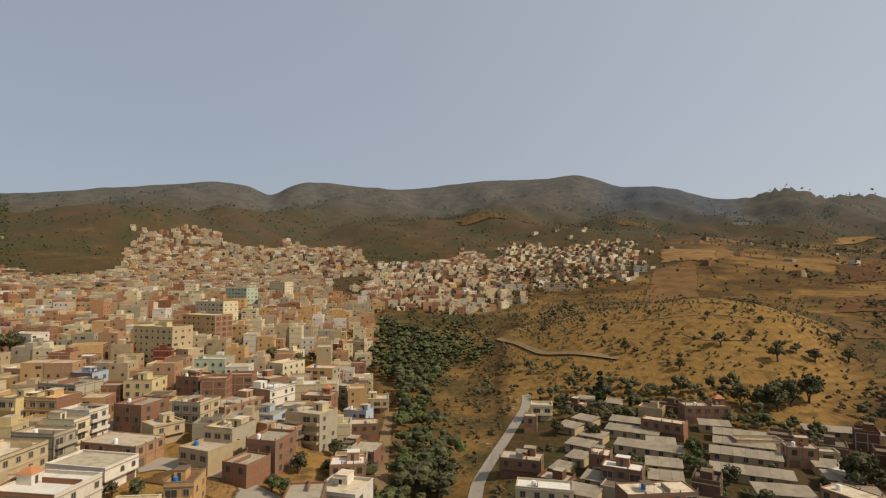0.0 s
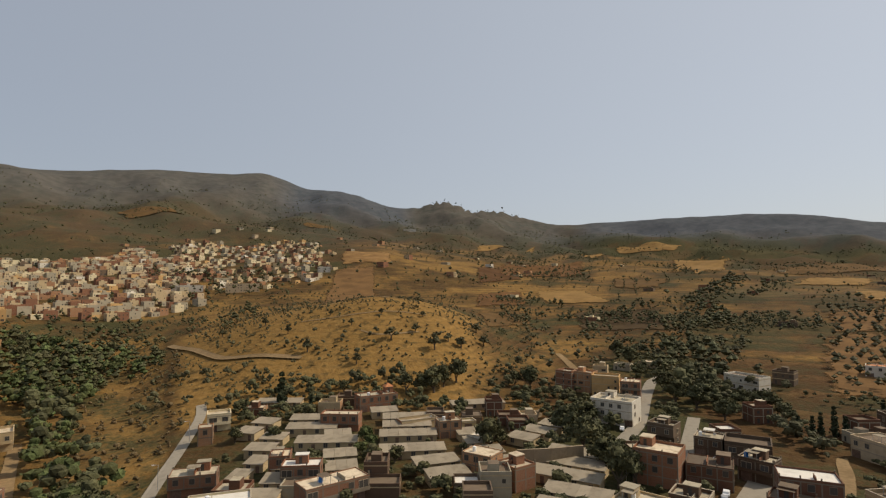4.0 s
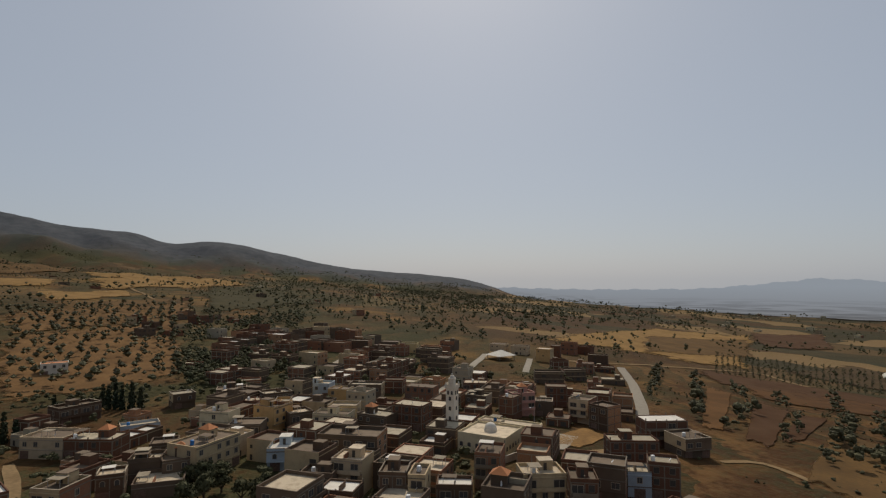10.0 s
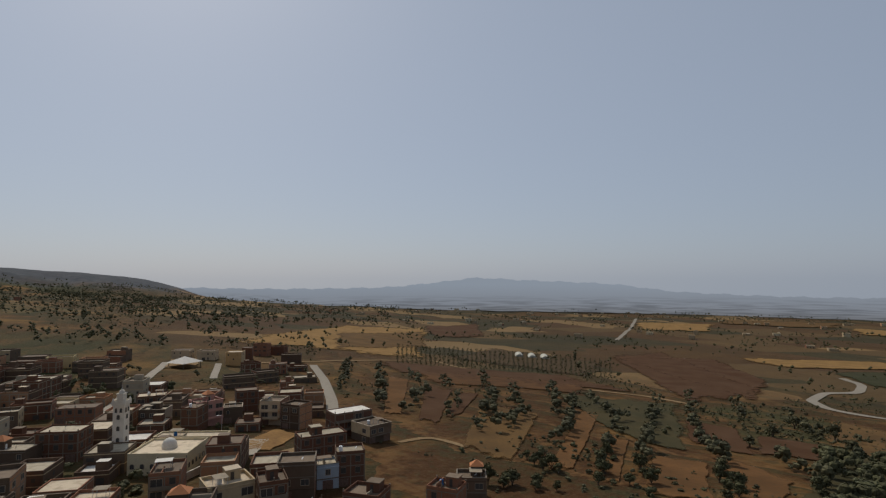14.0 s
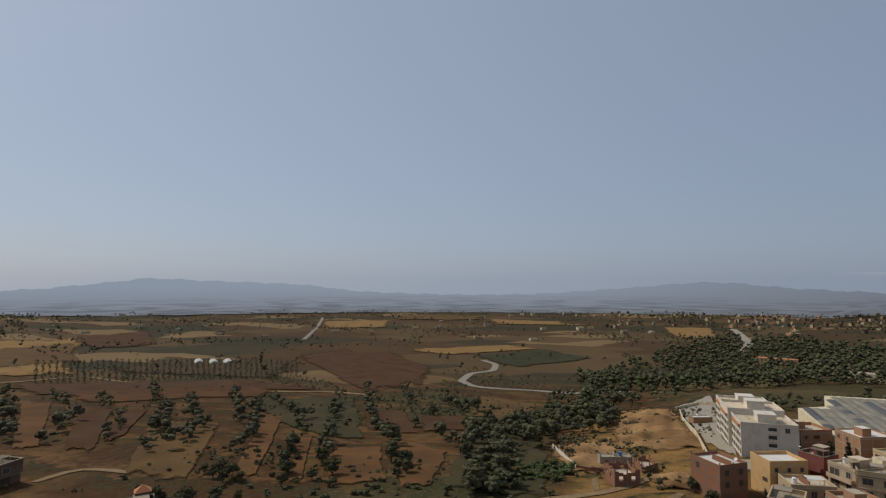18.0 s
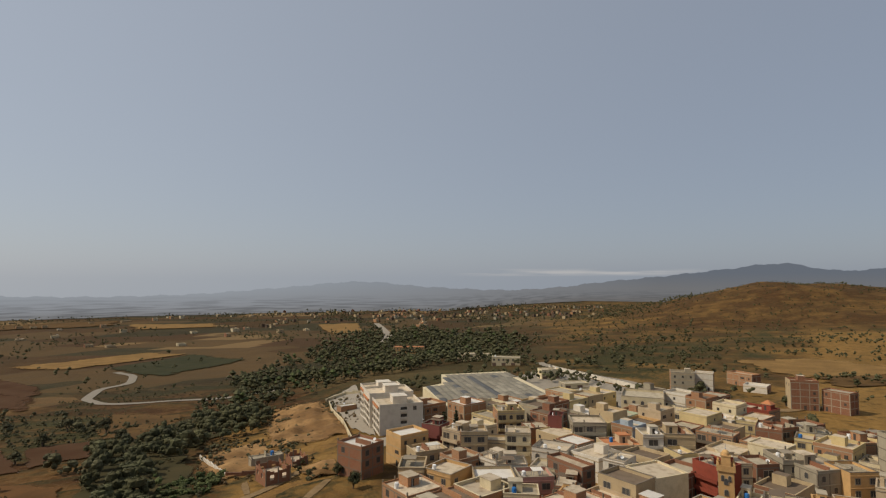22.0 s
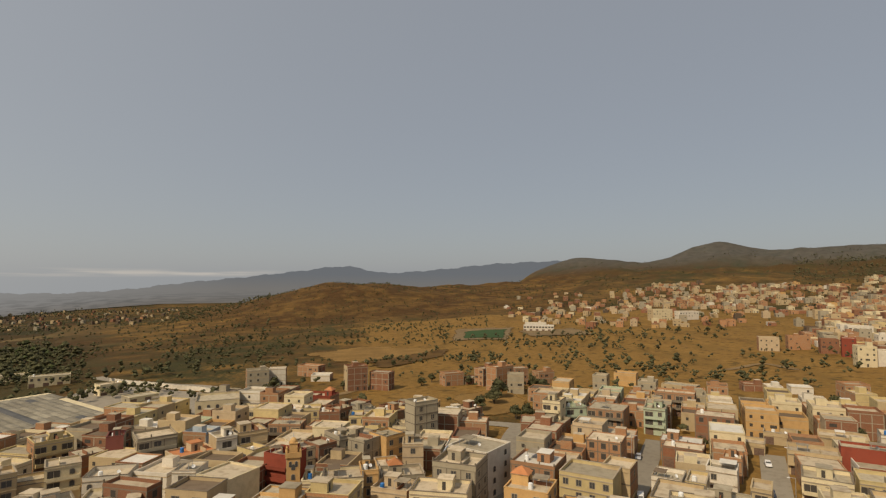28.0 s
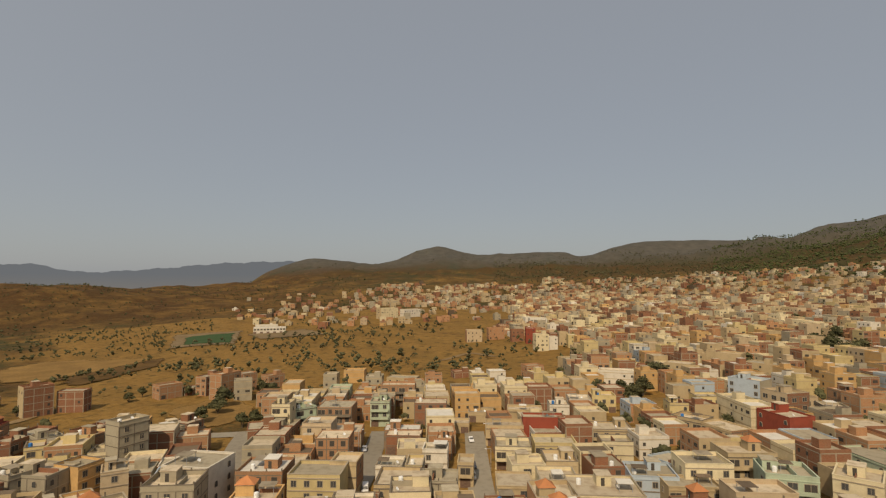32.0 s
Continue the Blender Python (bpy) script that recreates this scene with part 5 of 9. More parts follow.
ribbon("track", [(167, 73), (190, 82), (210, 93)], 4, "track", "pale yard lane")
ribbon("road", [(214, 18), (245, 7)], 5, "asphalt", "pale concrete street")
ribbon("road", [(251, -60), (282, -69), (340, -98), (426, -143)], 5, "asphalt", "pale concrete street through the quarter")
ribbon("road", [(344, -6), (374, -18), (423, -35)], 4, "asphalt", "pale concrete street")
ribbon("road", [(348, -145), (406, -173)], 4.5, "asphalt", "pale street by the open ground")
ribbon("road", [(377, -235), (317, -206), (246, -165), (200, -135)], 6, "asphalt", "road along the edge of the quarter")
ribbon("track", [(169, -85), (177, -97), (179, -108)], 6, "track", "dirt lane below the mosque")
ribbon("track", [(162, -138), (163, -157), (141, -156)], 3, "track", "dirt track on the open slope")
ribbon("road", [(-40, -426), (-28, -436), (-6, -422), (29, -433), (74, -434), (94, -468), (95, -522), (77, -553), (82, -608), (102, -641)], 7, "asphalt", "winding country road")
ribbon("road", [(-214, -777), (-262, -923), (-301, -1103), (-332, -1272)], 13, "paving", "wide pale country highway")
ribbon("road", [(434, -839), (535, -1092), (698, -1465)], 7, "asphalt", "straight country road")
ribbon("track", [(761, -1332), (633, -1190), (524, -1126), (432, -1101)], 5, "track", "country track across the plain")
ribbon("track", [(10, -160), (1, -166), (-9, -168), (-17, -176), (-26, -190)], 3, "track", "dirt path on the slope")
ribbon("track", [(-7, -169), (-6, -178), (-6, -187)], 2.2, "track", "dirt path on the slope")
ribbon("track", [(-21, -157), (-26, -165), (-31, -173)], 3, "track", "dirt path on the slope")
ribbon("track", [(400, -180), (389, -374), (239, -342), (175, -373), (139, -366)], 5, "track", "red dirt track across the slope")
ribbon("road", [(-233, -382), (-223, -340), (-224, -260), (-219, -210), (-216, -182)], 7, "paving", "road lined with a pale wall")
ribbon("track", [(-224, -192), (-233, -179), (-264, -179)], 5, "track", "dirt track by brick houses")
ribbon("track", [(310, 795), (297, 700), (165, 357)], 6, "track", "pale track up the hillside")
ribbon("track", [(32, 432), (52, 337), (89, 302)], 5, "track", "pale path over the golden hill")
ribbon("track", [(995, 284), (690, 140), (624, 108)], 4, "track", "dirt track through olive groves")
ribbon("track", [(578, 28), (496, 9)], 4, "track", "dirt track by the groves")
ribbon("track", [(-397, 3), (-434, 26), (-408, 45)], 5, "track", "pale track among houses")
ribbon("track", [(-1130, 1556), (-983, 1450), (-832, 1368)], 6, "track", "pale hillside road")
ribbon("track", [(-895, 1525), (-720, 1437)], 7, "track", "pale hillside road")
field("earth_gold", (390, 1052), (464, 974), (384, 811), (304, 833), "bare golden quarry cut")
field("straw", (507, 607), (582, 582), (522, 465), (459, 523), "cut straw field")
field("straw", (903, 446), (1055, 405), (890, 352), (833, 422), "cut straw field")
field("straw", (1271, 454), (1495, 325), (1290, 123), (987, 189), "cut straw field")
field("straw", (803, 336), (880, 265), (759, 244), (700, 277), "cut straw field")
field("earth_red", (818, -764), (829, -947), (593, -697), (600, -584), "dark ploughed field")
field("earth_red", (327, -618), (312, -728), (126, -486), (133, -359), "red ploughed field")
field("earth_red", (320, -601), (240, -705), (140, -549), (111, -418), "red ploughed field")
field("straw", (225, -730), (92, -848), (38, -805), (159, -680), "pale straw field")
field("crop", (123, -676), (41, -797), (-28, -700), (58, -587), "dark green crop field")
field("earth_red", (124, -314), (93, -303), (66, -241), (95, -248), "red ploughed plot")
field("paving", (-57, -338), (-86, -386), (-56, -214), (-51, -236), "paved yard of the apartment block")
field("paving", (-55, -210), (-76, -212), (-73, -201), (-53, -197), "paved car park")
field("pitch", (-600, -271), (-616, -223), (-526, -194), (-530, -243), "green football pitch", 0.3)
field("sand", (-626, -298), (-639, -221), (-515, -184), (-507, -244), "pale running ground round the pitch")
field("straw", (-374, -330), (-455, -319), (-449, -217), (-334, -244), "long cut straw field")
field("straw_dull", (-349, -245), (-456, -220), (-405, -200), (-326, -209), "dry brown field")
field("straw", (-256, -125), (-294, -108), (-245, -73), (-222, -97), "cut straw field")
field("straw_dull", (493, 1701), (616, 1753), (605, 1673), (489, 1628), "dull stubble field on the mountain foot")
field("straw_dull", (-14, 1720), (132, 1772), (148, 1558), (19, 1575), "dull stubble field on the mountain foot")
field("paving", (189, -73), (181, -91), (196, -103), (209, -90), "mosque forecourt")
field("track", (402, -132), (440, -152), (438, -172), (392, -152), "pale walled school yard")
field("earth_gold", (194, -86), (210, -115), (194, -116), (181, -96), "dry open ground")
field("paving", (-92, -124), (-113, -121), (-126, -111), (-112, -96), "sandy plaza by the brick minaret")
field("earth_gold", (-86, 155), (-79, 162), (-61, 154), (-56, 141), "dry open ground")
field("straw", (-239, 76), (-263, 91), (-258, 108), (-236, 98), "dry grass plot")
field("straw", (-296, 21), (-315, 35), (-307, 40), (-287, 29), "dry grass plot")
field("earth_amber", (470, 219), (618, 125), (334, 63), (290, 136), "orange earth under rows of olive trees")
field("earth_amber", (612, 277), (761, 139), (641, 115), (481, 218), "orange earth under rows of olive trees")
field("crop", (396, 86), (418, 2), (367, 11), (335, 63), "dark green orchard ground")
field("earth_orange", (345, -304), (224, -386), (196, -338), (282, -270), "orange ploughed strip on the slope")
ribbon("terrace", [(100, 351), (136, 330), (176, 316)], 1.5, "track", "pale terrace edge on the golden hill", category="path", keep=False)
ribbon("terrace", [(112, 392), (146, 380), (186, 343)], 1.5, "track", "pale terrace edge on the golden hill", category="path", keep=False)
ribbon("terrace", [(125, 310), (131, 297), (160, 296)], 1.5, "track", "pale terrace edge on the golden hill", category="path", keep=False)
field("straw_dull", (-90, 153), (-84, 162), (-60, 156), (-57, 146), "rough dry waste ground")
field("earth_gold", (-196, 575), (-219, 698), (-191, 713), (-156, 540), "bare cut bank above the ravine")
field("straw", (544, -238), (793, -563), (767, -730), (383, -361), "wide golden stubble field")
field("straw_dull", (636, -432), (696, -656), (482, -457), (468, -311), "browner part of the stubble field", 0.25)
field("earth_grove", (412, -414), (465, -560), (291, -540), (244, -424), "orchard ground with tree rows")
field("straw", (639, -1319), (469, -1387), (392, -1160), (508, -1091), "pale straw field on the plain")
field("straw", (-196, -1319), (-293, -1281), (-239, -991), (-177, -1013), "pale straw field on the plain")
field("straw_dull", (541, -1599), (257, -1682), (242, -1483), (463, -1418), "dull stubble field on the plain")
field("straw", (231, -1512), (17, -1480), (15, -1336), (176, -1333), "pale straw field on the plain")
field("earth_red", (395, -311), (260, -416), (187, -382), (339, -273), "red ploughed strip below the orchard")
field("straw", (1221, 878), (1626, 1022), (997, 622), (918, 638), "cut straw field among trees")
field("straw", (912, 447), (1052, 412), (898, 348), (838, 402), "narrow straw field on the far slope")
field("straw", (786, 315), (933, 263), (832, 228), (699, 271), "narrow straw field on the far slope")
field("straw", (1372, 1383), (1439, 1344), (1197, 1111), (1128, 1125), "small straw field below the ridge")
field("earth_grove", (443, 457), (503, 393), (418, 304), (359, 365), "dull green-brown fallow field")
field("straw_dull", (695, 269), (815, 176), (567, 119), (507, 201), "dull brown fallow field among olive trees")
field("earth_orange", (583, 858), (713, 927), (565, 699), (451, 662), "bare orange hillside")
field("rough_grass", (1115, 180), (1205, 72), (856, -29), (652, 113), "olive green slope")
field("straw_dull", (770, 694), (831, 618), (688, 537), (641, 578), "dry clearing on the slope")
field("straw", (1591, 1327), (1660, 1194), (1612, 1179), (1524, 1241), "straw terrace below the ridge")
field("straw_dull", (303, 445), (374, 468), (333, 398), (250, 355), "dry clearing behind the hill")
for tone, a, b, c, d, words in (
        ("rough_grass", (-26, -335), (20, -350), (52, -250), (10, -250), "dark green growth along the stream"),
        ("rough_grass", (14, -258), (50, -252), (38, -158), (6, -162), "dark green growth along the stream"),
        ("rough_grass", (218, -321), (144, -359), (83, -218), (123, -235), "rough green grass between the tree lines"),
        ("earth_ochre", (316, -261), (293, -261), (196, -169), (204, -165), "golden bare bank between tree lines"),
        ("earth_red", (274, -258), (250, -260), (175, -174), (185, -170), "red bare plot between tree lines"),
        ("earth_red", (239, -254), (233, -268), (184, -197), (184, -186), "red bare plot between tree lines"),
        ("straw_dull", (206, -237), (164, -236), (117, -149), (143, -153), "dull stubble on the slope"),
        ("earth_ochre", (166, -279), (157, -285), (100, -161), (105, -153), "ochre strip between tree lines"),
        ("earth_ochre", (122, -228), (112, -226), (83, -160), (89, -158), "ochre strip between tree lines"),
        ("earth_ochre", (95, -208), (76, -214), (56, -165), (73, -155), "ochre stubble plot on the slope"),
        ("earth_ochre", (77, -232), (47, -212), (42, -163), (51, -160), "ochre stubble plot on the slope"),
        ("earth_red", (82, -298), (54, -297), (49, -255), (69, -249), "red ploughed plot"),
        ("straw_dull", (72, -398), (22, -365), (22, -273), (54, -297), "dull stubble above the stream"),
        ("straw", (945, 1393), (1271, 1497), (1212, 1427), (895, 1318), "straw terrace below the knoll"),
        ("earth_ochre", (694, 948), (1082, 1070), (773, 765), (549, 736), "ochre hillside field"),
        ("straw", (1531, 1372), (1625, 1234), (1576, 1197), (1478, 1311), "straw terrace on the far slope"),
        ("straw", (1557, 1157), (1657, 1020), (951, 599), (956, 710), "straw field on the far slope"),
        ("straw_dull", (1241, 670), (1782, 636), (1260, 450), (1025, 553), "dull stubble field on the far slope"),
        ("straw", (1073, 371), (1553, 163), (1172, 123), (891, 299), "long straw field on the far slope"),
        ("earth_ochre", (405, 595), (483, 601), (414, 504), (332, 496), "ochre field in the valley"),
        ("earth_amber", (290, 815), (345, 790), (215, 480), (150, 480), "bare orange slope under the quarry cut")):
    field(tone, a, b, c, d, words, 0.1)
field("paving", (-150, -205), (-205, -200), (-212, -340), (-168, -310), "dusty paved factory yard")


def dug_ground(a, b, c, d, label, relief, seed):
    """Dug-over building ground between four corners: heaps, cuts and wheel ruts, thinning out at the edge."""
    s = Shape()
    n = 44
    inner = []
    w = seed * 1.7
    for i in range(n + 1):
        for j in range(n + 1):
            u, v = i / n, j / n
            x = (a[0] * (1 - u) + b[0] * u) * (1 - v) + (d[0] * (1 - u) + c[0] * u) * v
            y = (a[1] * (1 - u) + b[1] * u) * (1 - v) + (d[1] * (1 - u) + c[1] * u) * v
            rim = min(1.0, min(i, n - i, j, n - j) / 7.0)
            heap = math.sin(x / 5.3 + w + 1.4 * math.sin(y / 7.1)) * math.sin(y / 6.2 + 1.2 * math.sin(x / 4.7 + w)) + 0.5 * math.sin(x / 2.1 + y / 3.3) * math.sin(y / 2.4 - x / 4.1 + w)
            inner.append(rim * (0.75 + 0.25 * math.sin(x / 3.7 + w) * math.sin(y / 4.9)))
            s.v.append((x, y, gz(x, y) + 0.25 + rim * relief * (0.6 + heap)))
    for i in range(n):
        for j in range(n):
            k = i * (n + 1) + j
            s.f.append((k, k + 1, k + n + 2, k + n + 1))
            s.m.append(0)
    me = s.mesh("field", ["earth_dug"])
    me.attributes.new("inner", 'FLOAT', 'POINT').data.foreach_set("value", inner)
    if me.polygons[n * 3].normal.z < 0:
        me.flip_normals()
    return tagged(new("field", me), label, "field", kind="structure")


MAT["earth_dug"] = soil("dug_orange_earth", (0.40, 0.235, 0.098), (0.20, 0.11, 0.046))
dug_ground((-21, -339), (-56, -342), (-50, -223), (-16, -225), "dug golden earth with heaps beside the apartment yard", 1.5, 1)
dug_ground((11, -232), (-17, -254), (-18, -198), (3, -187), "rough building ground with heaps of sand", 0.7, 2)
dug_ground((-22, -190), (-36, -192), (-37, -174), (-24, -173), "heap of yellow sand", 1.6, 3)


# ---------------------------------------------------------------- landmarks
def minaret(x, y, rot, w, h, wall, label):
    """A square minaret: shaft, gallery, lantern, small dome and finial."""
    e = new("minaret")
    e.matrix_world = pose(x, y, gz(x, y), 0, 0, rot)
    tagged(e, label, "minaret")
    s = Shape()
    s.box(-w / 2, -w / 2, -2, w / 2, w / 2, h, 0)
    part("shaft", s, [wall], e)
    s = Shape()
    s.box(-w / 2 - 0.35, -w / 2 - 0.35, h - 0.2, w / 2 + 0.35, w / 2 + 0.35, h + 0.25, 0)
    for sx in (-1, 1):
        s.box(sx * (w / 2 + 0.25) - 0.1, -w / 2 - 0.35, h + 0.25, sx * (w / 2 + 0.25) + 0.1, w / 2 + 0.35, h + 1.2, 0)
        s.box(-w / 2 - 0.15, sx * (w / 2 + 0.25) - 0.1, h + 0.25, w / 2 + 0.15, sx * (w / 2 + 0.25) + 0.1, h + 1.2, 0)
    part("gallery", s, [wall], e)
    for sx in (-1, 1):
        for sy in (-1, 1):
            s = Shape()
            s.box(sx * w / 2 - 0.25, sy * w / 2 - 0.25, h + 1.2, sx * w / 2 + 0.25, sy * w / 2 + 0.25, h + 1.6, 0)
            s.pyramid(sx * w / 2 - 0.25, sy * w / 2 - 0.25, sx * w / 2 + 0.25, sy * w / 2 + 0.25, h + 1.6, h + 2.2, 0, 0)
            part("pinnacle", s, [wall], e)
    s = Shape()
    q = w * 0.3
    s.box(-q, -q, h + 0.25, q, q, h + 3.2, 0)
    s.box(-q - 0.15, -q - 0.15, h + 3.2, q + 0.15, q + 0.15, h + 3.45, 0)
    part("lantern", s, [wall], e)
    s = Shape()
    s.dome(0, 0, h + 3.45, q * 0.95, 10, 5, 0, 1.2)
    part("dome", s, [wall], e)
    s = Shape()
    s.tube(0, 0, h + 3.4 + q, h + 5.2 + q, 0.07, 0.04, 6)
    s.dome(0, 0, h + 3.9 + q, 0.22, 8, 3)
    part("finial", s, ["metal"], e)
    for a in range(4):
        for k in range(3):
            zz = h * (0.34 + 0.2 * k)
            o = part("window", ARCH, None, e)
            o.matrix_world = e.matrix_world @ Matrix.Rotation(radians(90 * a), 4, 'Z') @ Matrix.Translation((0, -w / 2, zz)) @ Matrix.Diagonal((0.8, 1, 1, 1))
        for u in (-0.22, 0.22):
            o = part("window", ARCH, None, e)
            o.matrix_world = e.matrix_world @ Matrix.Rotation(radians(90 * a), 4, 'Z') @ Matrix.Translation((u * w, -w / 2, h - 2.6)) @ Matrix.Diagonal((0.6, 1, 1, 1))
    claim(x, y, w)
    return e


minaret(206, -55.5, -132, 3.6, 18.5, "white", "tall white square minaret with a small domed lantern")
minaret(-116, -103, -228, 3.5, 13.0, "ochre", "brick-brown square minaret with a small dome")


def mosque(x, y, rot, w, d, h):
    e = new("mosque")
    e.matrix_world = pose(x, y, gz(x, y), 0, 0, rot)
    tagged(e, "low white mosque hall with a flat roof and arched windows", "mosque")
    s = Shape()
    s.box(-w / 2, -d / 2, -2, w / 2, d / 2, h, 0, top=False)
    for a in ((-w / 2, -d / 2, w / 2, -d / 2 + 0.25), (-w / 2, d / 2 - 0.25, w / 2, d / 2), (-w / 2, -d / 2 + 0.25, -w / 2 + 0.25, d / 2 - 0.25), (w / 2 - 0.25, -d / 2 + 0.25, w / 2, d / 2 - 0.25)):
        s.box(a[0], a[1], h, a[2], a[3], h + 0.7, 0)
    part("wall", s, ["cream"], e)
    s = Shape()
    s.box(-w / 2 + 0.25, -d / 2 + 0.25, h - 0.2, w / 2 - 0.25, d / 2 - 0.25, h + 0.05, 0)
    part("roof", s, ["roof"], e)
    s = Shape()
    s.tube(0, 0, h, h + 0.9, 2.3, 2.3, 14)
    s.dome(0, 0, h + 0.9, 2.2, 14, 6)
    part("dome", s, ["roof_white"], e)
    for i in range(6):
        o = part("window", ARCH, None, e)
        o.location = (-w / 2 + w * (i + 0.5) / 6, -d / 2, 2.0)
        o = part("window", ARCH, None, e)
        o.location = (w / 2, -d / 2 + d * (i + 0.5) / 6, 2.0)
        o.rotation_euler = (0, 0, radians(90))
    claim_box(x, y, rot, w, d)
    return e


mosque(188.5, -65, -132.7, 18, 16.5, 6.0)
house(209, -80, -132.7, 25, 7, 1, "cream", "roof", hut=False, par=0.5, label="low cream annex behind the mosque", group="mosque buildings")


def pavilion(x, y, r, h):
    """An open shelter under a white pyramid roof."""
    e = new("pavilion")
    e.matrix_world = pose(x, y, gz(x, y), 0, 0, 20)
    tagged(e, "white pyramid-roofed pavilion in the school yard", "pavilion")
    for sx in (-1, 1):
        for sy in (-1, 1):
            s = Shape()
            s.box(sx * r * 0.9 - 0.2, sy * r * 0.9 - 0.2, -1, sx * r * 0.9 + 0.2, sy * r * 0.9 + 0.2, h, 0)
            part("post", s, ["concrete"], e)
    s = Shape()
    s.pyramid(-r, -r, r, r, h, h + r * 0.5, 0, 0.5)
    part("roof", s, ["roof_white"], e)
    claim(x, y, r)


pavilion(404, -148, 8, 3.5)


def long_wall(pts, h, mat, label, thick=0.3):
    """A boundary wall along the ground, panel by panel, with a coping."""
    e = new("boundary_wall")
    tagged(e, label, "wall")
    for (x0, y0), (x1, y1) in zip(pts[:-1], pts[1:]):
        L = math.hypot(x1 - x0, y1 - y0)
        n = max(1, round(L / 5))
        a = math.degrees(math.atan2(y1 - y0, x1 - x0))
        for i in range(n):
            x, y = x0 + (x1 - x0) * (i + 0.5) / n, y0 + (y1 - y0) * (i + 0.5) / n
            s = Shape()
            q = L / n / 2
            s.box(-q, -thick / 2, -1.5, q, thick / 2, h, 0)
            s.box(-q, -thick / 2 - 0.05, h, q, thick / 2 + 0.05, h + 0.12, 0)
            s.box(-q - 0.2, -thick / 2 - 0.08, -1.5, -q + 0.2, thick / 2 + 0.08, h + 0.2, 0)
            o = part("panel", s, [mat], e)
            o.matrix_world = pose(x, y, gz(x, y), 0, 0, a)
    return e


def apartment(x, y, rot, w, d, n, fh):
    """White apartment block: stepped wings, loggias, lift heads; front is the short face."""
    e = new("apartment_block")
    z = gz(x, y) - 1.5
    e.matrix_world = pose(x, y, z, 0, 0, rot)
    tagged(e, "large white apartment block with pale pink-tiled trim", "building")
    H = n * fh
    segs = 3
    for k in range(segs):
        y0, y1 = -d / 2 + d * k / segs, -d / 2 + d * (k + 1) / segs
        out = 1.2 if k % 2 else 0.0
        s = Shape()
        hh = H + (1.4 if k == 1 else 0)
        s.box(-w / 2 - out, y0, -3, w / 2, y1, hh, 0)
        s.box(-w / 2 - out - 0.1, y0, hh, -w / 2 - out + 0.15, y1, hh + 1.0, 0)
        s.box(w / 2 - 0.2, y0, hh, w / 2, y1, hh + 1.0, 0)
        s.box(-w / 2 - out, y0, hh, w / 2, y0 + 0.2, hh + 1.0, 0)
        s.box(-w / 2 - out, y1 - 0.2, hh, w / 2, y1, hh + 1.0, 0)
        part("wall", s, ["white"], e)
        s = Shape()
        s.box(-w / 2 - out + 0.3, y0 + 0.3, hh, w / 2 - 0.3, y1 - 0.3, hh + 0.06, 0)
        part("roof", s, ["roof"], e)
        s = Shape()
        s.box(-2.5, (y0 + y1) / 2 - 3, hh, 3.5, (y0 + y1) / 2 + 3, hh + 2.8, 0)
        s.box(-2.7, (y0 + y1) / 2 - 3.2, hh + 2.8, 3.7, (y0 + y1) / 2 + 3.2, hh + 3.0, 0)
        part("lift_head", s, ["white"], e)
        s = Shape()
        s.box(-w / 2 - out - 0.5, y0 + 2, H - 1.0, -w / 2 - out, y1 - 2, H - 0.3, 0)
        part("cornice", s, ["tile"], e)
        for f in range(n):
            for i in range(5):
                v = y0 + (y1 - y0) * (i + 0.5) / 5
                for xx, ang in ((-w / 2 - out, -90), (w / 2, 90)):
                    o = part("window", WINDOW_WIDE if i % 2 else WINDOW, None, e)
                    o.location = (xx, v, f * fh + 0.9)
                    o.rotation_euler = (0, 0, radians(ang))
    for f in range(n):
        # thin dark sheet painted in place of the shaded loggia recess
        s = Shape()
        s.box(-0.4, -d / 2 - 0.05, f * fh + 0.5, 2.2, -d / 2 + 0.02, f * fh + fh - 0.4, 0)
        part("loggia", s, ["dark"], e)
        s = Shape()
        s.box(-0.6, -d / 2 - 0.7, f * fh + 0.3, 2.4, -d / 2 - 0.04, f * fh + 1.2, 0)
        part("balcony", s, ["white"], e)
    o = part("window", WINDOW, None, e)
    o.location = (5.5, -d / 2, H - fh + 0.9)
    claim_box(x, y, rot, w + 6, d + 4)
    return e


apartment(-68.3, -238.4, 176, 18.0, 48, 5, 2.75)


def gatehouse(x, y, rot):
    house(x, y, rot, 9, 5, 1, "cream", "roof_white", hut=False, par=0.4, label="small cream gatehouse in the paved yard", group="yard buildings")


gatehouse(-59, -285, 15)
long_wall([(-46, -212), (-50, -250), (-52, -290), (-56, -320)], 2.0, "cream", "pale plastered wall round the apartment yard")
long_wall([(-56, -330), (-70, -345), (-92, -330)], 2.0, "cream", "pale plastered wall behind the apartment block")


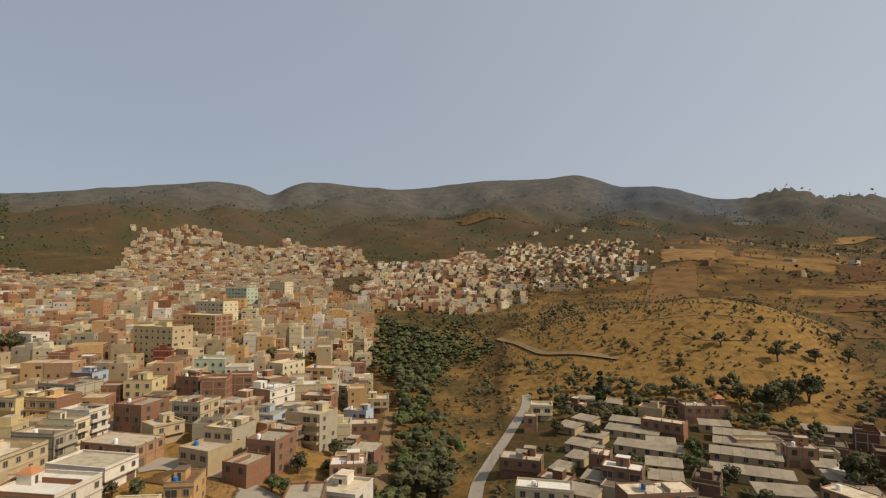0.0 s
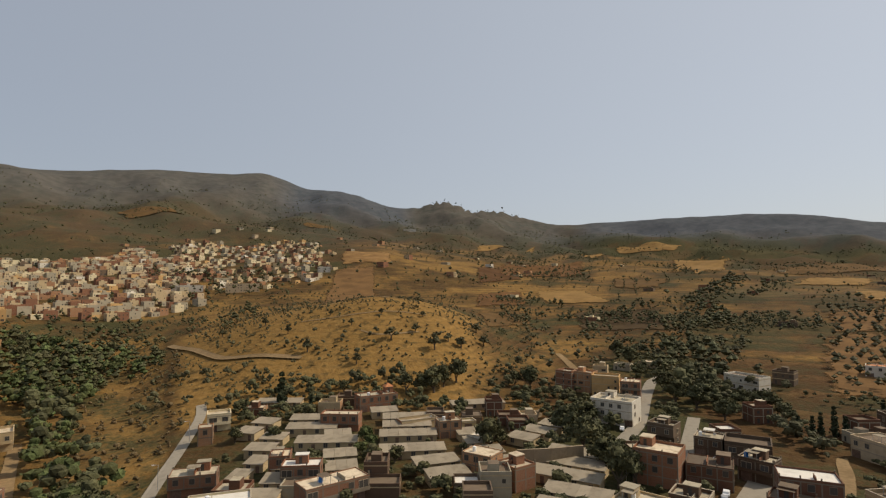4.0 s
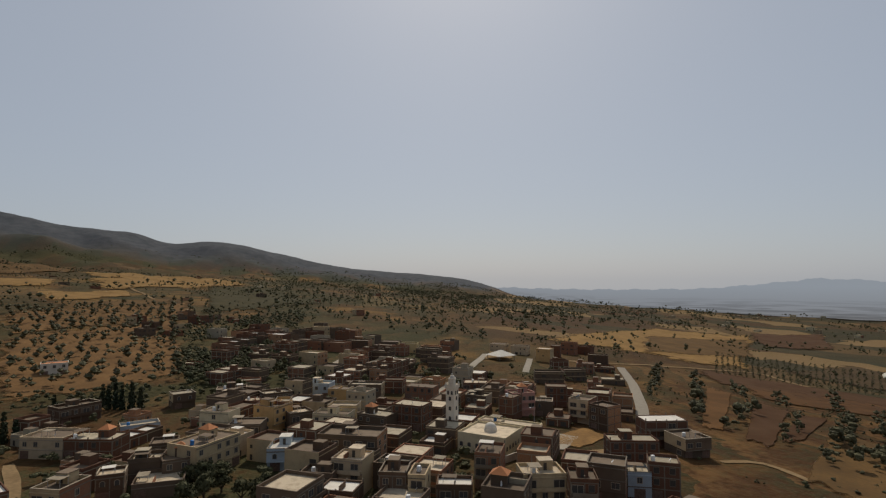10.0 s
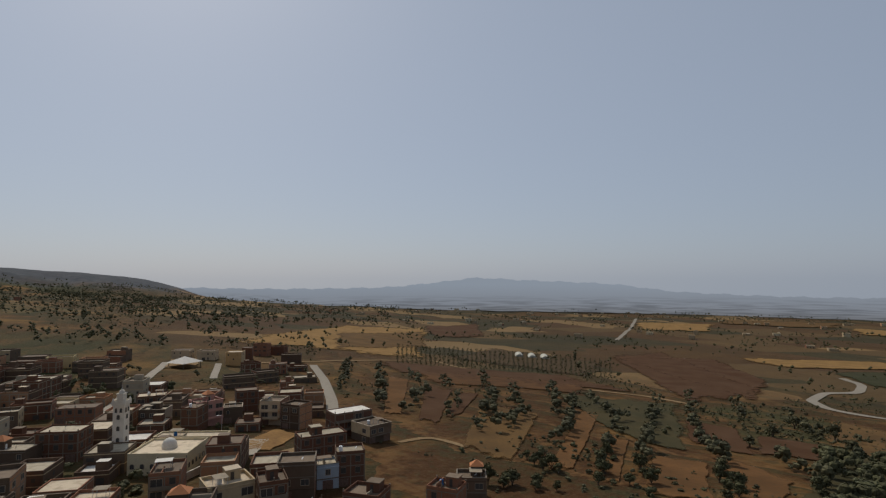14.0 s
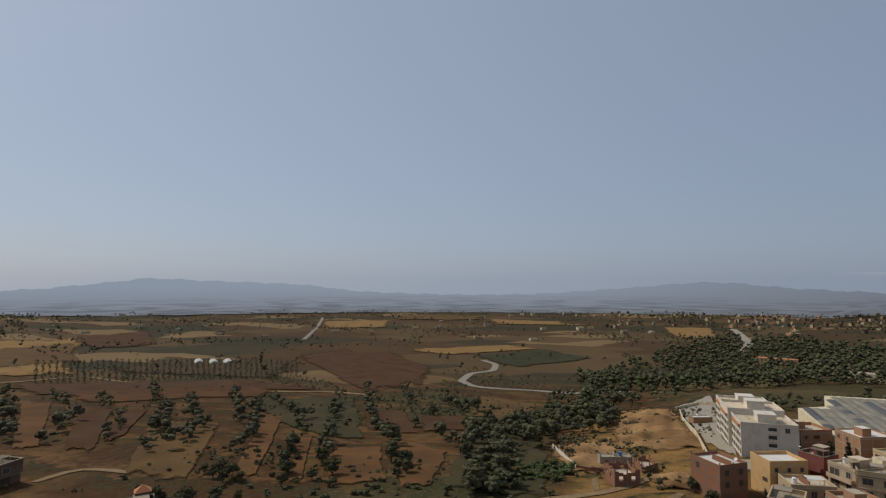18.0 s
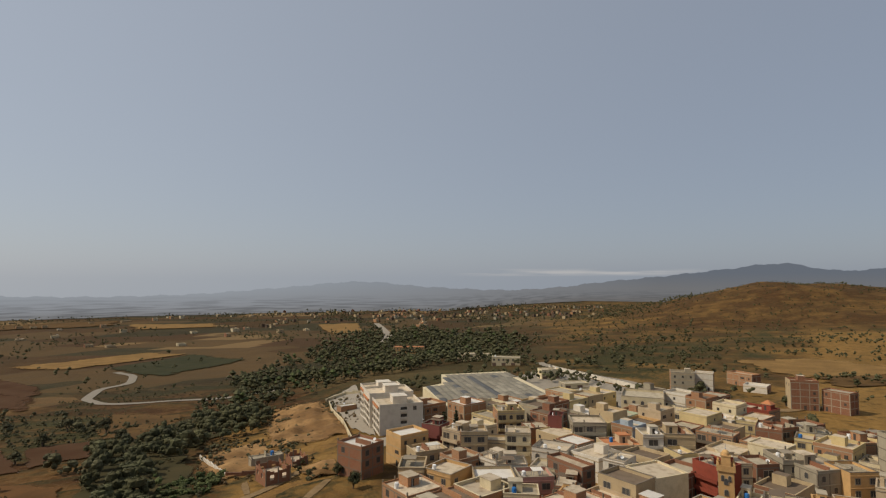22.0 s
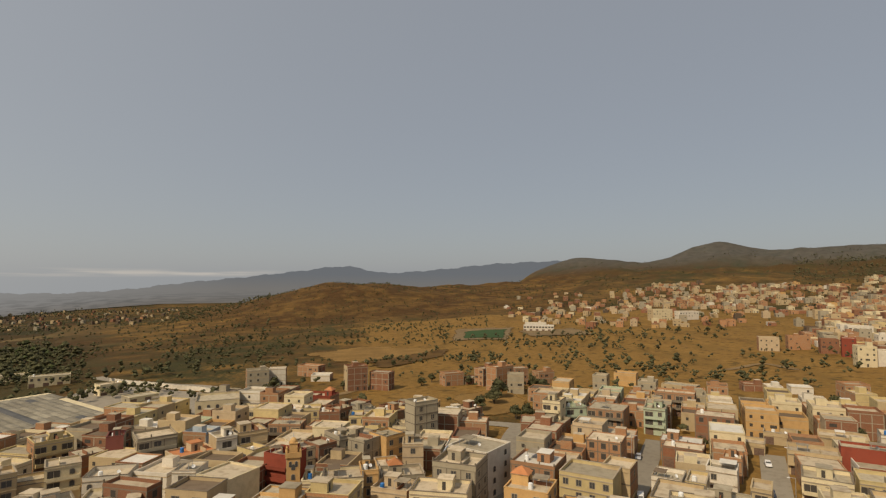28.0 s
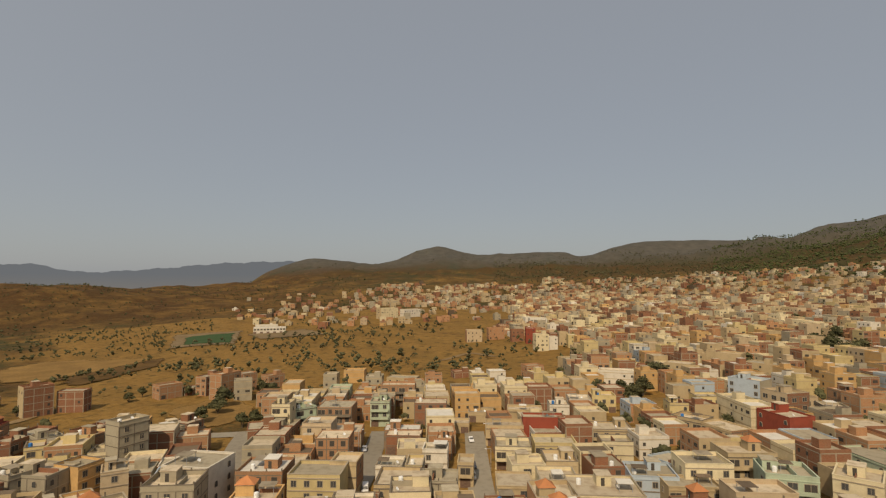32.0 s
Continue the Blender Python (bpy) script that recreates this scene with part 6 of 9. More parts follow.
def factory(corners, h):
    """A low factory hall with many roof panels between gutters, and skylight strips."""
    e = new("factory_hall")
    cx = sum(p[0] for p in corners) / len(corners)
    cy = sum(p[1] for p in corners) / len(corners)
    z = min(gz(*p) for p in corners)
    e.matrix_world = pose(cx, cy, z)
    tagged(e, "wide low yellow factory hall with a grey sheet roof", "factory")
    loc = [(p[0] - cx, p[1] - cy) for p in corners]
    s = Shape()
    n = len(loc)
    for i in range(n):
        a, b = loc[i], loc[(i + 1) % n]
        s.quad([(*a, -3), (*b, -3), (*b, h), (*a, h)], 0)
        L = math.hypot(b[0] - a[0], b[1] - a[1])
        ux, uy = (b[0] - a[0]) / L, (b[1] - a[1]) / L
        for k in range(int(L / 6) + 1):
            q = min(L - 0.4, k * 6)
            p0, p1 = (a[0] + ux * q, a[1] + uy * q), (a[0] + ux * (q + 0.4), a[1] + uy * (q + 0.4))
            s.quad([(p0[0] + uy * 0.2, p0[1] - ux * 0.2, -3), (p1[0] + uy * 0.2, p1[1] - ux * 0.2, -3), (p1[0] + uy * 0.2, p1[1] - ux * 0.2, h), (p0[0] + uy * 0.2, p0[1] - ux * 0.2, h)], 0)
    s.quad([(*p, h) for p in loc], 0)
    part("wall", s, ["cream"], e)

    def inside(u, v):
        c = False
        for i in range(n):
            (x0, y0), (x1, y1) = loc[i], loc[(i + 1) % n]
            if (y0 > v) != (y1 > v) and u < (x1 - x0) * (v - y0) / (y1 - y0) + x0:
                c = not c
        return c
    ang = radians(82)
    ca, sa = math.cos(ang), math.sin(ang)
    rng = random.Random(5)
    pw, pd = 7.6, 3.6
    for tone in ("hall_sheet", "pale_sheet", "dark_sheet"):
        s = Shape()
        s.box(-pw / 2 + 0.12, -pd / 2 + 0.08, 0, pw / 2 - 0.12, pd / 2 - 0.08, 0.22, 0)
        s.quad([(-pw / 2 + 0.12, -pd / 2 + 0.08, 0.22), (pw / 2 - 0.12, -pd / 2 + 0.08, 0.22), (pw / 2 - 0.12, 0, 0.5), (-pw / 2 + 0.12, 0, 0.5)])
        s.quad([(-pw / 2 + 0.12, 0, 0.5), (pw / 2 - 0.12, 0, 0.5), (pw / 2 - 0.12, pd / 2 - 0.08, 0.22), (-pw / 2 + 0.12, pd / 2 - 0.08, 0.22)])
        PANEL[tone] = s.mesh("roof_panel", [tone])
    for i in range(-12, 13):
        for j in range(-24, 25):
            u, v = (i * pw) * ca - (j * pd) * sa, (i * pw) * sa + (j * pd) * ca
            ok = all(inside(u + du * ca - dv * sa, v + du * sa + dv * ca) for du in (-pw / 2, pw / 2) for dv in (-pd / 2, pd / 2))
            if ok:
                tone = "dark_sheet" if (j % 4 == 2 and rng.random() < 0.55) else ("pale_sheet" if rng.random() < 0.2 else "hall_sheet")
                o = part("roof_panel", PANEL[tone], None, e)
                o.location, o.rotation_euler = (u, v, h), (0, 0, ang)
    for x, y in corners:
        claim(x, y, 6)
    for i in range(10):
        for j in range(10):
            u, v = (i / 9 - 0.5) * 110, (j / 9 - 0.5) * 130
            if inside(u, v):
                claim(cx + u, cy + v, 10)
    return e


PANEL = {}
MAT["hall_sheet"] = plaster("grey_hall_roof_sheet", (0.245, 0.218, 0.163), stain=0.6)
MAT["dark_sheet"] = plaster("dark_rooflight", (0.11, 0.11, 0.108))
MAT["pale_sheet"] = plaster("paler_hall_roof_sheet", (0.31, 0.275, 0.205), stain=0.6)
factory([(-92, -225), (-97, -275), (-110, -281), (-120, -307), (-161, -303), (-149, -221)], 8.0)
for x, y, r, w, d, n, wl, rf in ((-168, -225, 172, 12, 9, 1, "ochre", "roof"), (-175, -240, 172, 16, 8, 1, "yellow", "roof_grey"), (-182, -262, 170, 14, 9, 1, "cream", "roof_grey"), (-190, -300, 168, 12, 8, 2, "cream", "roof"),
                                (-205, -385, 150, 22, 9, 2, "cream", "roof_grey"), (-208, -450, 150, 30, 10, 2, "cream", "roof_grey"), (-190, -585, 155, 34, 12, 3, "ochre", "tile"), (-158, -214, 172, 22, 10, 1, "grey", "sheet")):
    house(x, y, r, w, d, n, wl, rf, hut=False, par=0.4, label="low %s building in the factory yard" % LABEL[wl], group="factory buildings")
house(-169, -192, 137, 17, 17, 3, "cream", "roof_grey", side="both", win="arch", hut=False, par=0.9, label="large cream three-storey building with arched windows")
house(-160, -193, 137, 14, 5, 1, "cream", "roof", win="arch", hut=False, par=0.5, label="low cream front wing of a large building")
def brick_shell(x, y, rot, w, d, h, gap):
    """A roofless block house under construction: four walls with stepped tops, window holes, a slab and bare columns."""
    e = new("unfinished_house")
    e.matrix_world = pose(x, y, gz(x, y), 0, 0, rot)
    tagged(e, "roofless red block house under construction", "house", "houses being built")
    t = 0.2
    for k, (L, px, py, a) in enumerate(((w, 0, -d / 2, 0), (w, 0, d / 2, 0), (d, -w / 2, 0, 90), (d, w / 2, 0, 90))):
        s = Shape()
        n = max(3, round(L / 1.3))
        for i in range(n):
            u0, u1 = -L / 2 + L * i / n, -L / 2 + L * (i + 1) / n
            top = h + 0.45 * (((i * 7 + k * 3) % 4) - 1)
            if i % 3 == 1 and gap:
                s.box(u0, -t / 2, -1.5, u1, t / 2, h * 0.42, 0)
                s.box(u0, -t / 2, h * 0.78, u1, t / 2, h, 0)
            else:
                s.box(u0, -t / 2, -1.5, u1, t / 2, top, 0)
        o = part("wall", s, ["rust"], e)
        o.location, o.rotation_euler = (px, py, 0), (0, 0, radians(a))
    s = Shape()
    s.box(-w / 2 + 0.15, -d / 2 + 0.15, -1.0, w / 2 - 0.15, d / 2 - 0.15, h * 0.55, 0)
    part("slab", s, ["roof"], e, "pale concrete floor slab")
    for cx in (-w / 2, 0, w / 2):
        for cy in (-d / 2, d / 2):
            s = Shape()
            s.box(cx - 0.16, cy - 0.16, -1.0, cx + 0.16, cy + 0.16, h + 1.1, 0)
            part("column", s, ["concrete"], e)
    claim(x, y, max(w, d) * 0.6)
    return e


brick_shell(-14.5, -181.5, 15, 7.5, 9.5, 4.4, True)
brick_shell(-23.5, -197, 10, 5.0, 8.0, 2.4, False)
house(-14, -204, 12, 11, 4, 1, "grey", "roof_grey", hut=False, par=0.2, label="low grey site hut with a flat roof", group="site huts")
long_wall([(8, -228), (4, -214), (1, -202), (-1, -196)], 1.3, "white", "broken whitewashed wall of the building ground")
long_wall([(-1, -196), (-6, -194), (-10, -193)], 1.2, "rust", "low red block wall of the building ground")
long_wall([(172, -64), (180, -78), (190, -92)], 2.2, "white", "white wall round the mosque yard")
long_wall([(-74, -204), (-115, -200), (-150, -205)], 3.0, "cream", "pale plastered factory wall")
long_wall([(-222, -350), (-213, -262), (-211, -214), (-207, -191)], 2.2, "white", "long white roadside wall")


def row_house(x, y, rot, w, d):
    """A long one-storey row house with a lean-to sheet roof."""
    z = gz(x, y)
    e = new("row_house")
    e.matrix_world = pose(x, y, z, 0, 0, rot)
    tagged(e, "long one-storey row house with a weathered sheet roof", "house", "row houses below the hill")
    s = Shape()
    s.box(-w / 2, -d / 2, -2, w / 2, d / 2, 2.7, 0, top=False)
    part("wall", s, ["tan"], e)
    n = max(3, round(w / 3.2))
    for k in range(n):
        a, b = -w / 2 - 0.3 + (w + 0.6) * k / n, -w / 2 - 0.3 + (w + 0.6) * (k + 1) / n - 0.06
        s = Shape()
        y0, y1, z0, z1 = -d / 2 - 0.5, d / 2 + 0.3, 2.62, 3.35
        up = 0.02 * (k % 3)
        for q in (0, 0.12):
            s.quad([(a, y0, z0 + q + up), (b, y0, z0 + q + up), (b, y1, z1 + q + up), (a, y1, z1 + q + up)][:: 1 if q else -1])
        s.quad([(a, y0, z0 + up), (b, y0, z0 + up), (b, y0, z0 + 0.12 + up), (a, y0, z0 + 0.12 + up)])
        part("roof_sheet", s, ["sheet"], e)
    for k in range(max(2, int(w / 4))):
        u = -w / 2 + w * (k + 0.5) / max(2, int(w / 4))
        if k % 3 == 1:
            o = part("door", DOOR, None, e)
            o.matrix_world = e.matrix_world @ Matrix.Translation((u, -d / 2, 0)) @ Matrix.Diagonal((0.4, 1, 0.8, 1))
        else:
            o = part("window", WINDOW, None, e)
            o.location = (u, -d / 2, 0.9)
    claim_box(x, y, rot, w, d)
    return e


ROWS = ((71, 219, 332, 20.8, 6.5), (65, 190, 332, 21.3, 6.5), (64, 174, 342, 10.4, 6.5), (93, 182, 335, 20.5, 6.5), (87, 167, 337, 21.8, 6.5), (88, 153, 348, 14.1, 6.5), (144, 212, 342, 24.8, 6.5), (98, 214, 343, 10.8, 6.5), (44, 197, 324, 9.6, 6.5), (53, 229, 315, 9.3, 6.5), (65, 255, 330, 19.8, 6.5), (40, 184, 322, 6.1, 6.5), (108, 153, 343, 10.2, 6.5), (35, 154, 329, 8.2, 6.5), (114, 124, 300, 23.9, 6.5), (108, 111, 302, 17.7, 6.5), (139, 163, 290, 11.5, 6.5))
for spot in ROWS:
    row_house(*spot)


def outlying(s, x, y, rot, w, d, n, wall, roof):
    far_house(s, x, y, rot, w, d, n, STUFF_MATS.index(wall if wall in STUFF_MATS else "rust"), STUFF_MATS.index(roof if roof in STUFF_MATS else "roof"))
    claim_box(x, y, rot, w, d)



for x, y, rot, w, d in list(ROWS):
    for off in (11.5, -11.5, 22):
        u, v = x - math.sin(radians(rot)) * off, y + math.cos(radians(rot)) * off
        c, sn = math.cos(radians(rot)), math.sin(radians(rot))
        if 140 < math.hypot(u, v) < 235 and all(free(u + c * k * w / 3, v + sn * k * w / 3, 3.2) for k in (-1, 0, 1)):
            row_house(u, v, rot, w * 0.9, d)

MAT["old_wall"] = plaster("stained_retaining_wall", (0.30, 0.225, 0.14), stain=0.6)
long_wall([(109, 138), (119, 134), (130, 131)], 6.5, "old_wall", "tall stained concrete retaining wall", 0.6)
long_wall([(141, 186), (152, 184), (161, 187)], 3.0, "old_wall", "stained concrete retaining wall", 0.5)

house(-612, -184, -253, 34, 14, 2, "white", "roof_white", hut=False, win="wide", par=0.4, label="long white hall beside the sports ground")
field("sand", (-600, -205), (-640, -150), (-580, -110), (-555, -180), "pale bare ground beside the sports ground")
house(-123, 147, 86, 15.6, 13, 3, 'tan', 'roof', over=0.8, side='right', hut=False, fill=0.7)
house(-122, 161, 84, 8.1, 13, 3, 'grey', 'roof', over=0.8, side='right', hut=False, win='arch', bal=True, fill=0.9)
house(-123, 172, 83, 6.0, 11, 3, 'cream', 'roof_grey', side='both', win='arch', bal=True, fill=0.7)
house(-124, 182, 81, 8.1, 11, 3, 'white', 'roof_grey', side='both', hut=False, bal=True)
house(-102, 168, 77, 11.7, 20, 2, 'brick', 'roof', hut=False, win='opening', fill=0.9)
house(-101, 152, 80, 12.0, 18, 2, 'white', 'roof_grey', over=0.8, side='both', hut=False, win='arch', fill=0.9)
house(-101, 136, 83, 14.7, 17, 2, 'white', 'roof_white', fill=0.7)
house(-111, 193, 348, 11.2, 13, 3, 'rust', 'roof_grey', side='both', hut=False, win='opening', fill=0.7)
house(-98, 183, 52, 10.1, 8, 2, 'tan', 'roof_grey', over=0.8, side='right', fill=0.9)
house(-93, 197, 349, 10.9, 11, 3, 'grey', 'roof', over=0.8, side='both', hut=False, win='wide')
house(-74, 166, 337, 11.7, 13, 2, 'tan', 'roof', hut=False, win='wide', fill=0.9)
house(-72, 175, 346, 10.4, 12, 3, 'tan', 'roof', win='wide', fill=0.9)
house(-60, 158, 340, 8.6, 10, 2, 'rust', 'roof_grey', hut=False, win='opening', fill=0.9)
house(-57, 170, 347, 10.0, 12, 3, 'rust', 'roof_grey', side='both', hut=False, win='opening', fill=0.9)
house(-86, 212, 69, 22.0, 12, 2, 'brick', 'roof', win='opening')
house(-70, 204, 349, 10.1, 10, 2, 'blue', 'roof_grey', side='both', win='wide', bal=True, fill=0.9)
house(-90, 256, 332, 19.4, 11, 2, 'rust', 'roof_grey', side='right', win='opening', fill=0.9)
house(-77, 228, 66, 14.9, 11, 3, 'white', 'roof_white', over=0.8, side='both', win='arch', fill=0.7)
house(-114, 258, 1, 14.2, 11, 3, 'green', 'roof', over=0.8, side='both', hut=False, win='arch', fill=0.9)
house(-108, 227, 346, 10.8, 11, 3, 'rust', 'roof', side='both', win='opening', fill=0.9)
house(-125, 220, 1, 11.3, 11, 3, 'yellow', 'roof_grey', over=0.8, side='right', fill=0.7)
house(-149, 211, 348, 17.4, 12, 3, 'grey', 'roof_grey', over=0.8, side='both', hut=False, win='wide', bal=True, fill=0.7)
house(-151, 224, 81, 8.5, 10, 3, 'blue', 'roof', side='right', fill=0.7)
house(-152, 190, 351, 7.2, 11, 3, 'yellow', 'roof_grey', side='right', bal=True, fill=0.7)
house(-143, 192, 354, 14.6, 11, 3, 'ochre', 'roof', side='right', win='wide', fill=0.7)
house(-52, 198, 339, 14.5, 11, 4, 'tan', 'roof_grey', side='both', bal=True, fill=0.7)
house(-61, 190, 64, 11.9, 12, 2, 'brick', 'roof_grey', win='opening', bal=True)
house(-40, 229, 9, 15.2, 9, 2, 'rust', 'roof', hut=False, win='opening')
house(-34, 197, 350, 13.9, 11, 2, 'rust', 'roof_grey', over=0.8, side='both', win='opening', fill=0.9)
house(-30, 149, 346, 11.9, 11, 3, 'white', 'roof', over=0.8, side='both', win='wide', fill=0.9)
house(-41, 273, 6, 14.9, 12, 2, 'tan', 'roof', bal=True)
house(-44, 248, 344, 10.9, 8, 2, 'blue', 'roof', side='right', win='arch', bal=True, fill=0.7)
house(-57, 270, 335, 14.6, 10, 3, 'grey', 'roof_grey', side='right', win='wide')
house(-59, 238, 355, 13.1, 9, 3, 'rust', 'roof', over=0.8, side='both', win='opening', bal=True)
house(-67, 276, 355, 13.9, 12, 4, 'ochre', 'roof', over=0.8, side='right', hut=False, win='wide', fill=0.7)
house(-86, 277, 65, 16.1, 10, 3, 'cream', 'roof', hut=False, win='arch', fill=0.9)
house(21, 180, 345, 13.1, 7, 2, 'rust', 'roof_grey', over=0.8, side='right', win='opening', fill=0.9)
house(24, 153, 349, 15.2, 6, 2, 'cream', 'roof_white', over=0.8, side='both', hut=False, fill=0.9)
house(37, 242, 352, 8.9, 7, 2, 'cream', 'roof', over=0.8, side='both', hut=False, win='wide', bal=True)
house(30, 226, 348, 5.1, 6, 2, 'brick', 'roof_grey', side='right', hut=False, win='opening', fill=0.7)
house(109, 180, 345, 8.9, 6, 2, 'brick', 'roof_grey', win='opening')
house(121, 186, 346, 6.7, 5, 1, 'yellow', 'roof_grey', side='both', hut=False, win='wide', fill=0.7)
house(77, 208, 325, 14.9, 6, 2, 'rust', 'roof', over=0.8, hut=False, win='opening')
house(100, 227, 357, 17.6, 8, 2, 'rust', 'roof_grey', side='both', win='opening')
house(45, 175, 339, 6.3, 7, 2, 'rust', 'roof', over=0.8, side='right', hut=False, win='opening', fill=0.9)
house(48, 162, 334, 11.2, 6, 2, 'rust', 'roof_white', over=0.8, side='right', win='opening', bal=True, fill=0.9)
house(51, 145, 7, 18.4, 7, 2, 'rust', 'roof', over=0.8, side='right', hut=False, win='opening', bal=True, fill=0.7)
house(103, 194, 356, 15.3, 6, 1, 'tan', 'roof', side='both', hut=False, win='arch', fill=0.7)
house(114, 166, 298, 6.9, 6, 1, 'white', 'roof_white', hut=False, win='arch')
house(99, 143, 295, 10.2, 8, 2, 'brick', 'roof', side='both', hut=False, win='opening', fill=0.9)
house(101, 129, 275, 8.4, 8, 2, 'rust', 'roof', win='opening', fill=0.7)
house(182, 164, 294, 17.3, 12, 3, 'white', 'roof_grey', over=0.8, side='both', fill=0.7)
house(217, 186, 307, 9.2, 9, 3, 'rust', 'roof', over=0.8, side='right', hut=False, win='opening', bal=True, fill=0.7)
house(175, 135, 288, 9.4, 7, 2, 'mud', 'roof_grey', over=0.8, side='both')
house(140, 110, 295, 12.7, 11, 3, 'rust', 'roof', win='opening', fill=0.7)
house(175, 117, 296, 8.7, 8, 2, 'brown', 'roof_grey', side='right', hut=False)
house(179, 106, 300, 13.4, 11, 2, 'mud', 'roof_brown', hut=False, win='wide', fill=0.9)
house(151, 101, 301, 12.4, 10, 2, 'rust_shaded', 'roof_brown', side='right', win='opening', fill=0.7)
house(166, 95, 281, 9.8, 7, 2, 'brown', 'roof_grey', win='wide', bal=True, fill=0.9)
house(135, 70, 289, 8.9, 8, 3, 'rust_shaded', 'roof_brown', side='both', win='opening', fill=0.9)
house(144, 71, 305, 12.9, 8, 4, 'rust_shaded', 'roof_white', over=0.8, side='both', hut=False, win='opening')
house(111, 91, 288, 13.7, 9, 2, 'tan', 'roof_grey', side='both', fill=0.9)
house(124, 88, 293, 9.0, 7, 2, 'brown', 'roof_grey', over=0.8, side='right', fill=0.7)
house(219, 83, 252, 15.4, 12, 2, 'pink', 'roof_brown', hut=False, fill=0.7)
house(213, 68, 255, 16.6, 10, 2, 'rust_shaded', 'roof_grey', side='both', win='opening', fill=0.7)
house(156, 57, 248, 7.8, 9, 3, 'tan', 'roof_brown', over=0.8, side='both', bal=True, fill=0.9)
house(172, 51, 279, 6.9, 7, 2, 'brown', 'roof', side='right', hut=False, win='arch', fill=0.9)
house(228, 31, 244, 12.1, 8, 3, 'cream', 'roof_brown', side='both', fill=0.7)
house(184, 45, 270, 8.9, 8, 2, 'mud', 'roof_grey', win='arch', fill=0.7)
house(200, 44, 275, 8.1, 8, 2, 'mud', 'roof_brown', side='both', hut=False, win='wide', bal=True, fill=0.7)
house(189, 30, 323, 17.8, 12, 3, 'tan', 'roof_brown', side='both', fill=0.9)
house(183, 37, 285, 7.9, 7, 2, 'mud', 'roof_brown', over=0.8)
house(174, 39, 275, 12.9, 12, 1, 'mud', 'roof', side='right', hut=False, fill=0.9)
house(221, 20, 259, 11.7, 9, 2, 'mud', 'roof_brown', over=0.8, hut=False, bal=True, fill=0.7)
house(234, 12, 320, 10.7, 10, 3, 'ochre', 'roof_brown', over=0.8, win='arch', fill=0.9)
house(281, 55, 294, 9.7, 8, 2, 'mud', 'roof_grey', over=0.8, hut=False, win='arch', fill=0.9)
house(288, 34, 275, 13.8, 9, 2, 'brown', 'roof_brown', fill=0.9)
house(232, 2, 290, 9.6, 9, 2, 'mud', 'roof', side='right', hut=False, bal=True, fill=0.9)
house(187, 5, 261, 9.9, 11, 2, 'blue', 'roof_white', over=0.8, win='arch')
house(260, 22, 279, 6.8, 8, 2, 'rust_shaded', 'roof', hut=False, win='opening', bal=True)
house(274, 13, 291, 13.3, 9, 2, 'brown', 'roof', over=0.8, hut=False, win='wide', bal=True, fill=0.9)
house(264, 93, 318, 16.6, 9, 2, 'brown', 'roof_brown', side='both', bal=True, fill=0.9)
house(240, 62, 290, 13.5, 7, 1, 'blue', 'roof', side='both', hut=False, fill=0.7)
house(184, -16, 246, 19.8, 12, 3, 'mud', 'roof_brown', side='right', win='wide', fill=0.9)
house(161, -14, 242, 9.3, 9, 3, 'pink', 'roof', win='wide', bal=True, fill=0.9)
house(159, -5, 247, 9.3, 7, 2, 'mud', 'roof_brown', win='wide', fill=0.9)
house(147, -10, 244, 9.4, 7, 2, 'brown', 'roof_white', over=0.8, hut=False, win='wide', fill=0.7)
house(147, -24, 251, 7.2, 9, 3, 'brown', 'roof_brown', fill=0.9)
house(144, -30, 248, 4.5, 8, 3, 'tan', 'roof_brown', over=0.8, side='both', hut=False, bal=True)
house(142, -39, 253, 9.3, 7, 2, 'brown', 'roof_white', hut=False, win='wide', bal=True)
house(157, -54, 242, 7.5, 11, 3, 'rust', 'roof_brown', hut=False, win='opening', bal=True)
house(222, -29, 229, 13.6, 9, 2, 'mud', 'roof_grey', fill=0.7)
house(226, -12, 246, 14.5, 9, 2, 'cream', 'roof_brown', side='right')
house(239, -17, 252, 12.4, 9, 2, 'tan', 'roof', side='right', hut=False, win='arch')
house(209, -5, 255, 11.7, 7, 2, 'rust_shaded', 'roof_brown', over=0.8, side='right', hut=False, win='opening', fill=0.9)
house(282, -31, 252, 16.7, 10, 2, 'mud', 'roof_grey', side='both', hut=False)
house(277, -18, 244, 10.1, 9, 2, 'ochre', 'roof_brown', side='right', hut=False, fill=0.9)
house(291, -8, 248, 13.4, 9, 2, 'blue', 'roof')
house(239, 8, 264, 6.2, 9, 3, 'ochre', 'roof_grey', over=0.8, hut=False, win='wide', fill=0.7)
house(222, -43, 232, 13.3, 10, 3, 'rust_shaded', 'roof_grey', side='both', hut=False, win='opening', fill=0.9)
house(279, -88, 247, 12.2, 9, 2, 'rust_shaded', 'roof', over=0.8, hut=False, win='opening', bal=True)
house(246, -79, 231, 10.3, 8, 2, 'mud', 'roof_grey', side='right', fill=0.7)
house(274, -58, 237, 15.0, 9, 2, 'rust', 'roof_brown', hut=False, win='opening', fill=0.9)
house(228, -88, 224, 6.6, 9, 3, 'rust_shaded', 'roof_brown', over=0.8, side='both', hut=False, win='opening', fill=0.7)
house(235, -95, 273, 10.8, 9, 3, 'rose', 'roof_brown', side='right', bal=True, fill=0.7)
house(233, -106, 244, 7.7, 8, 2, 'mud', 'roof_brown', side='right', hut=False, win='arch', fill=0.7)
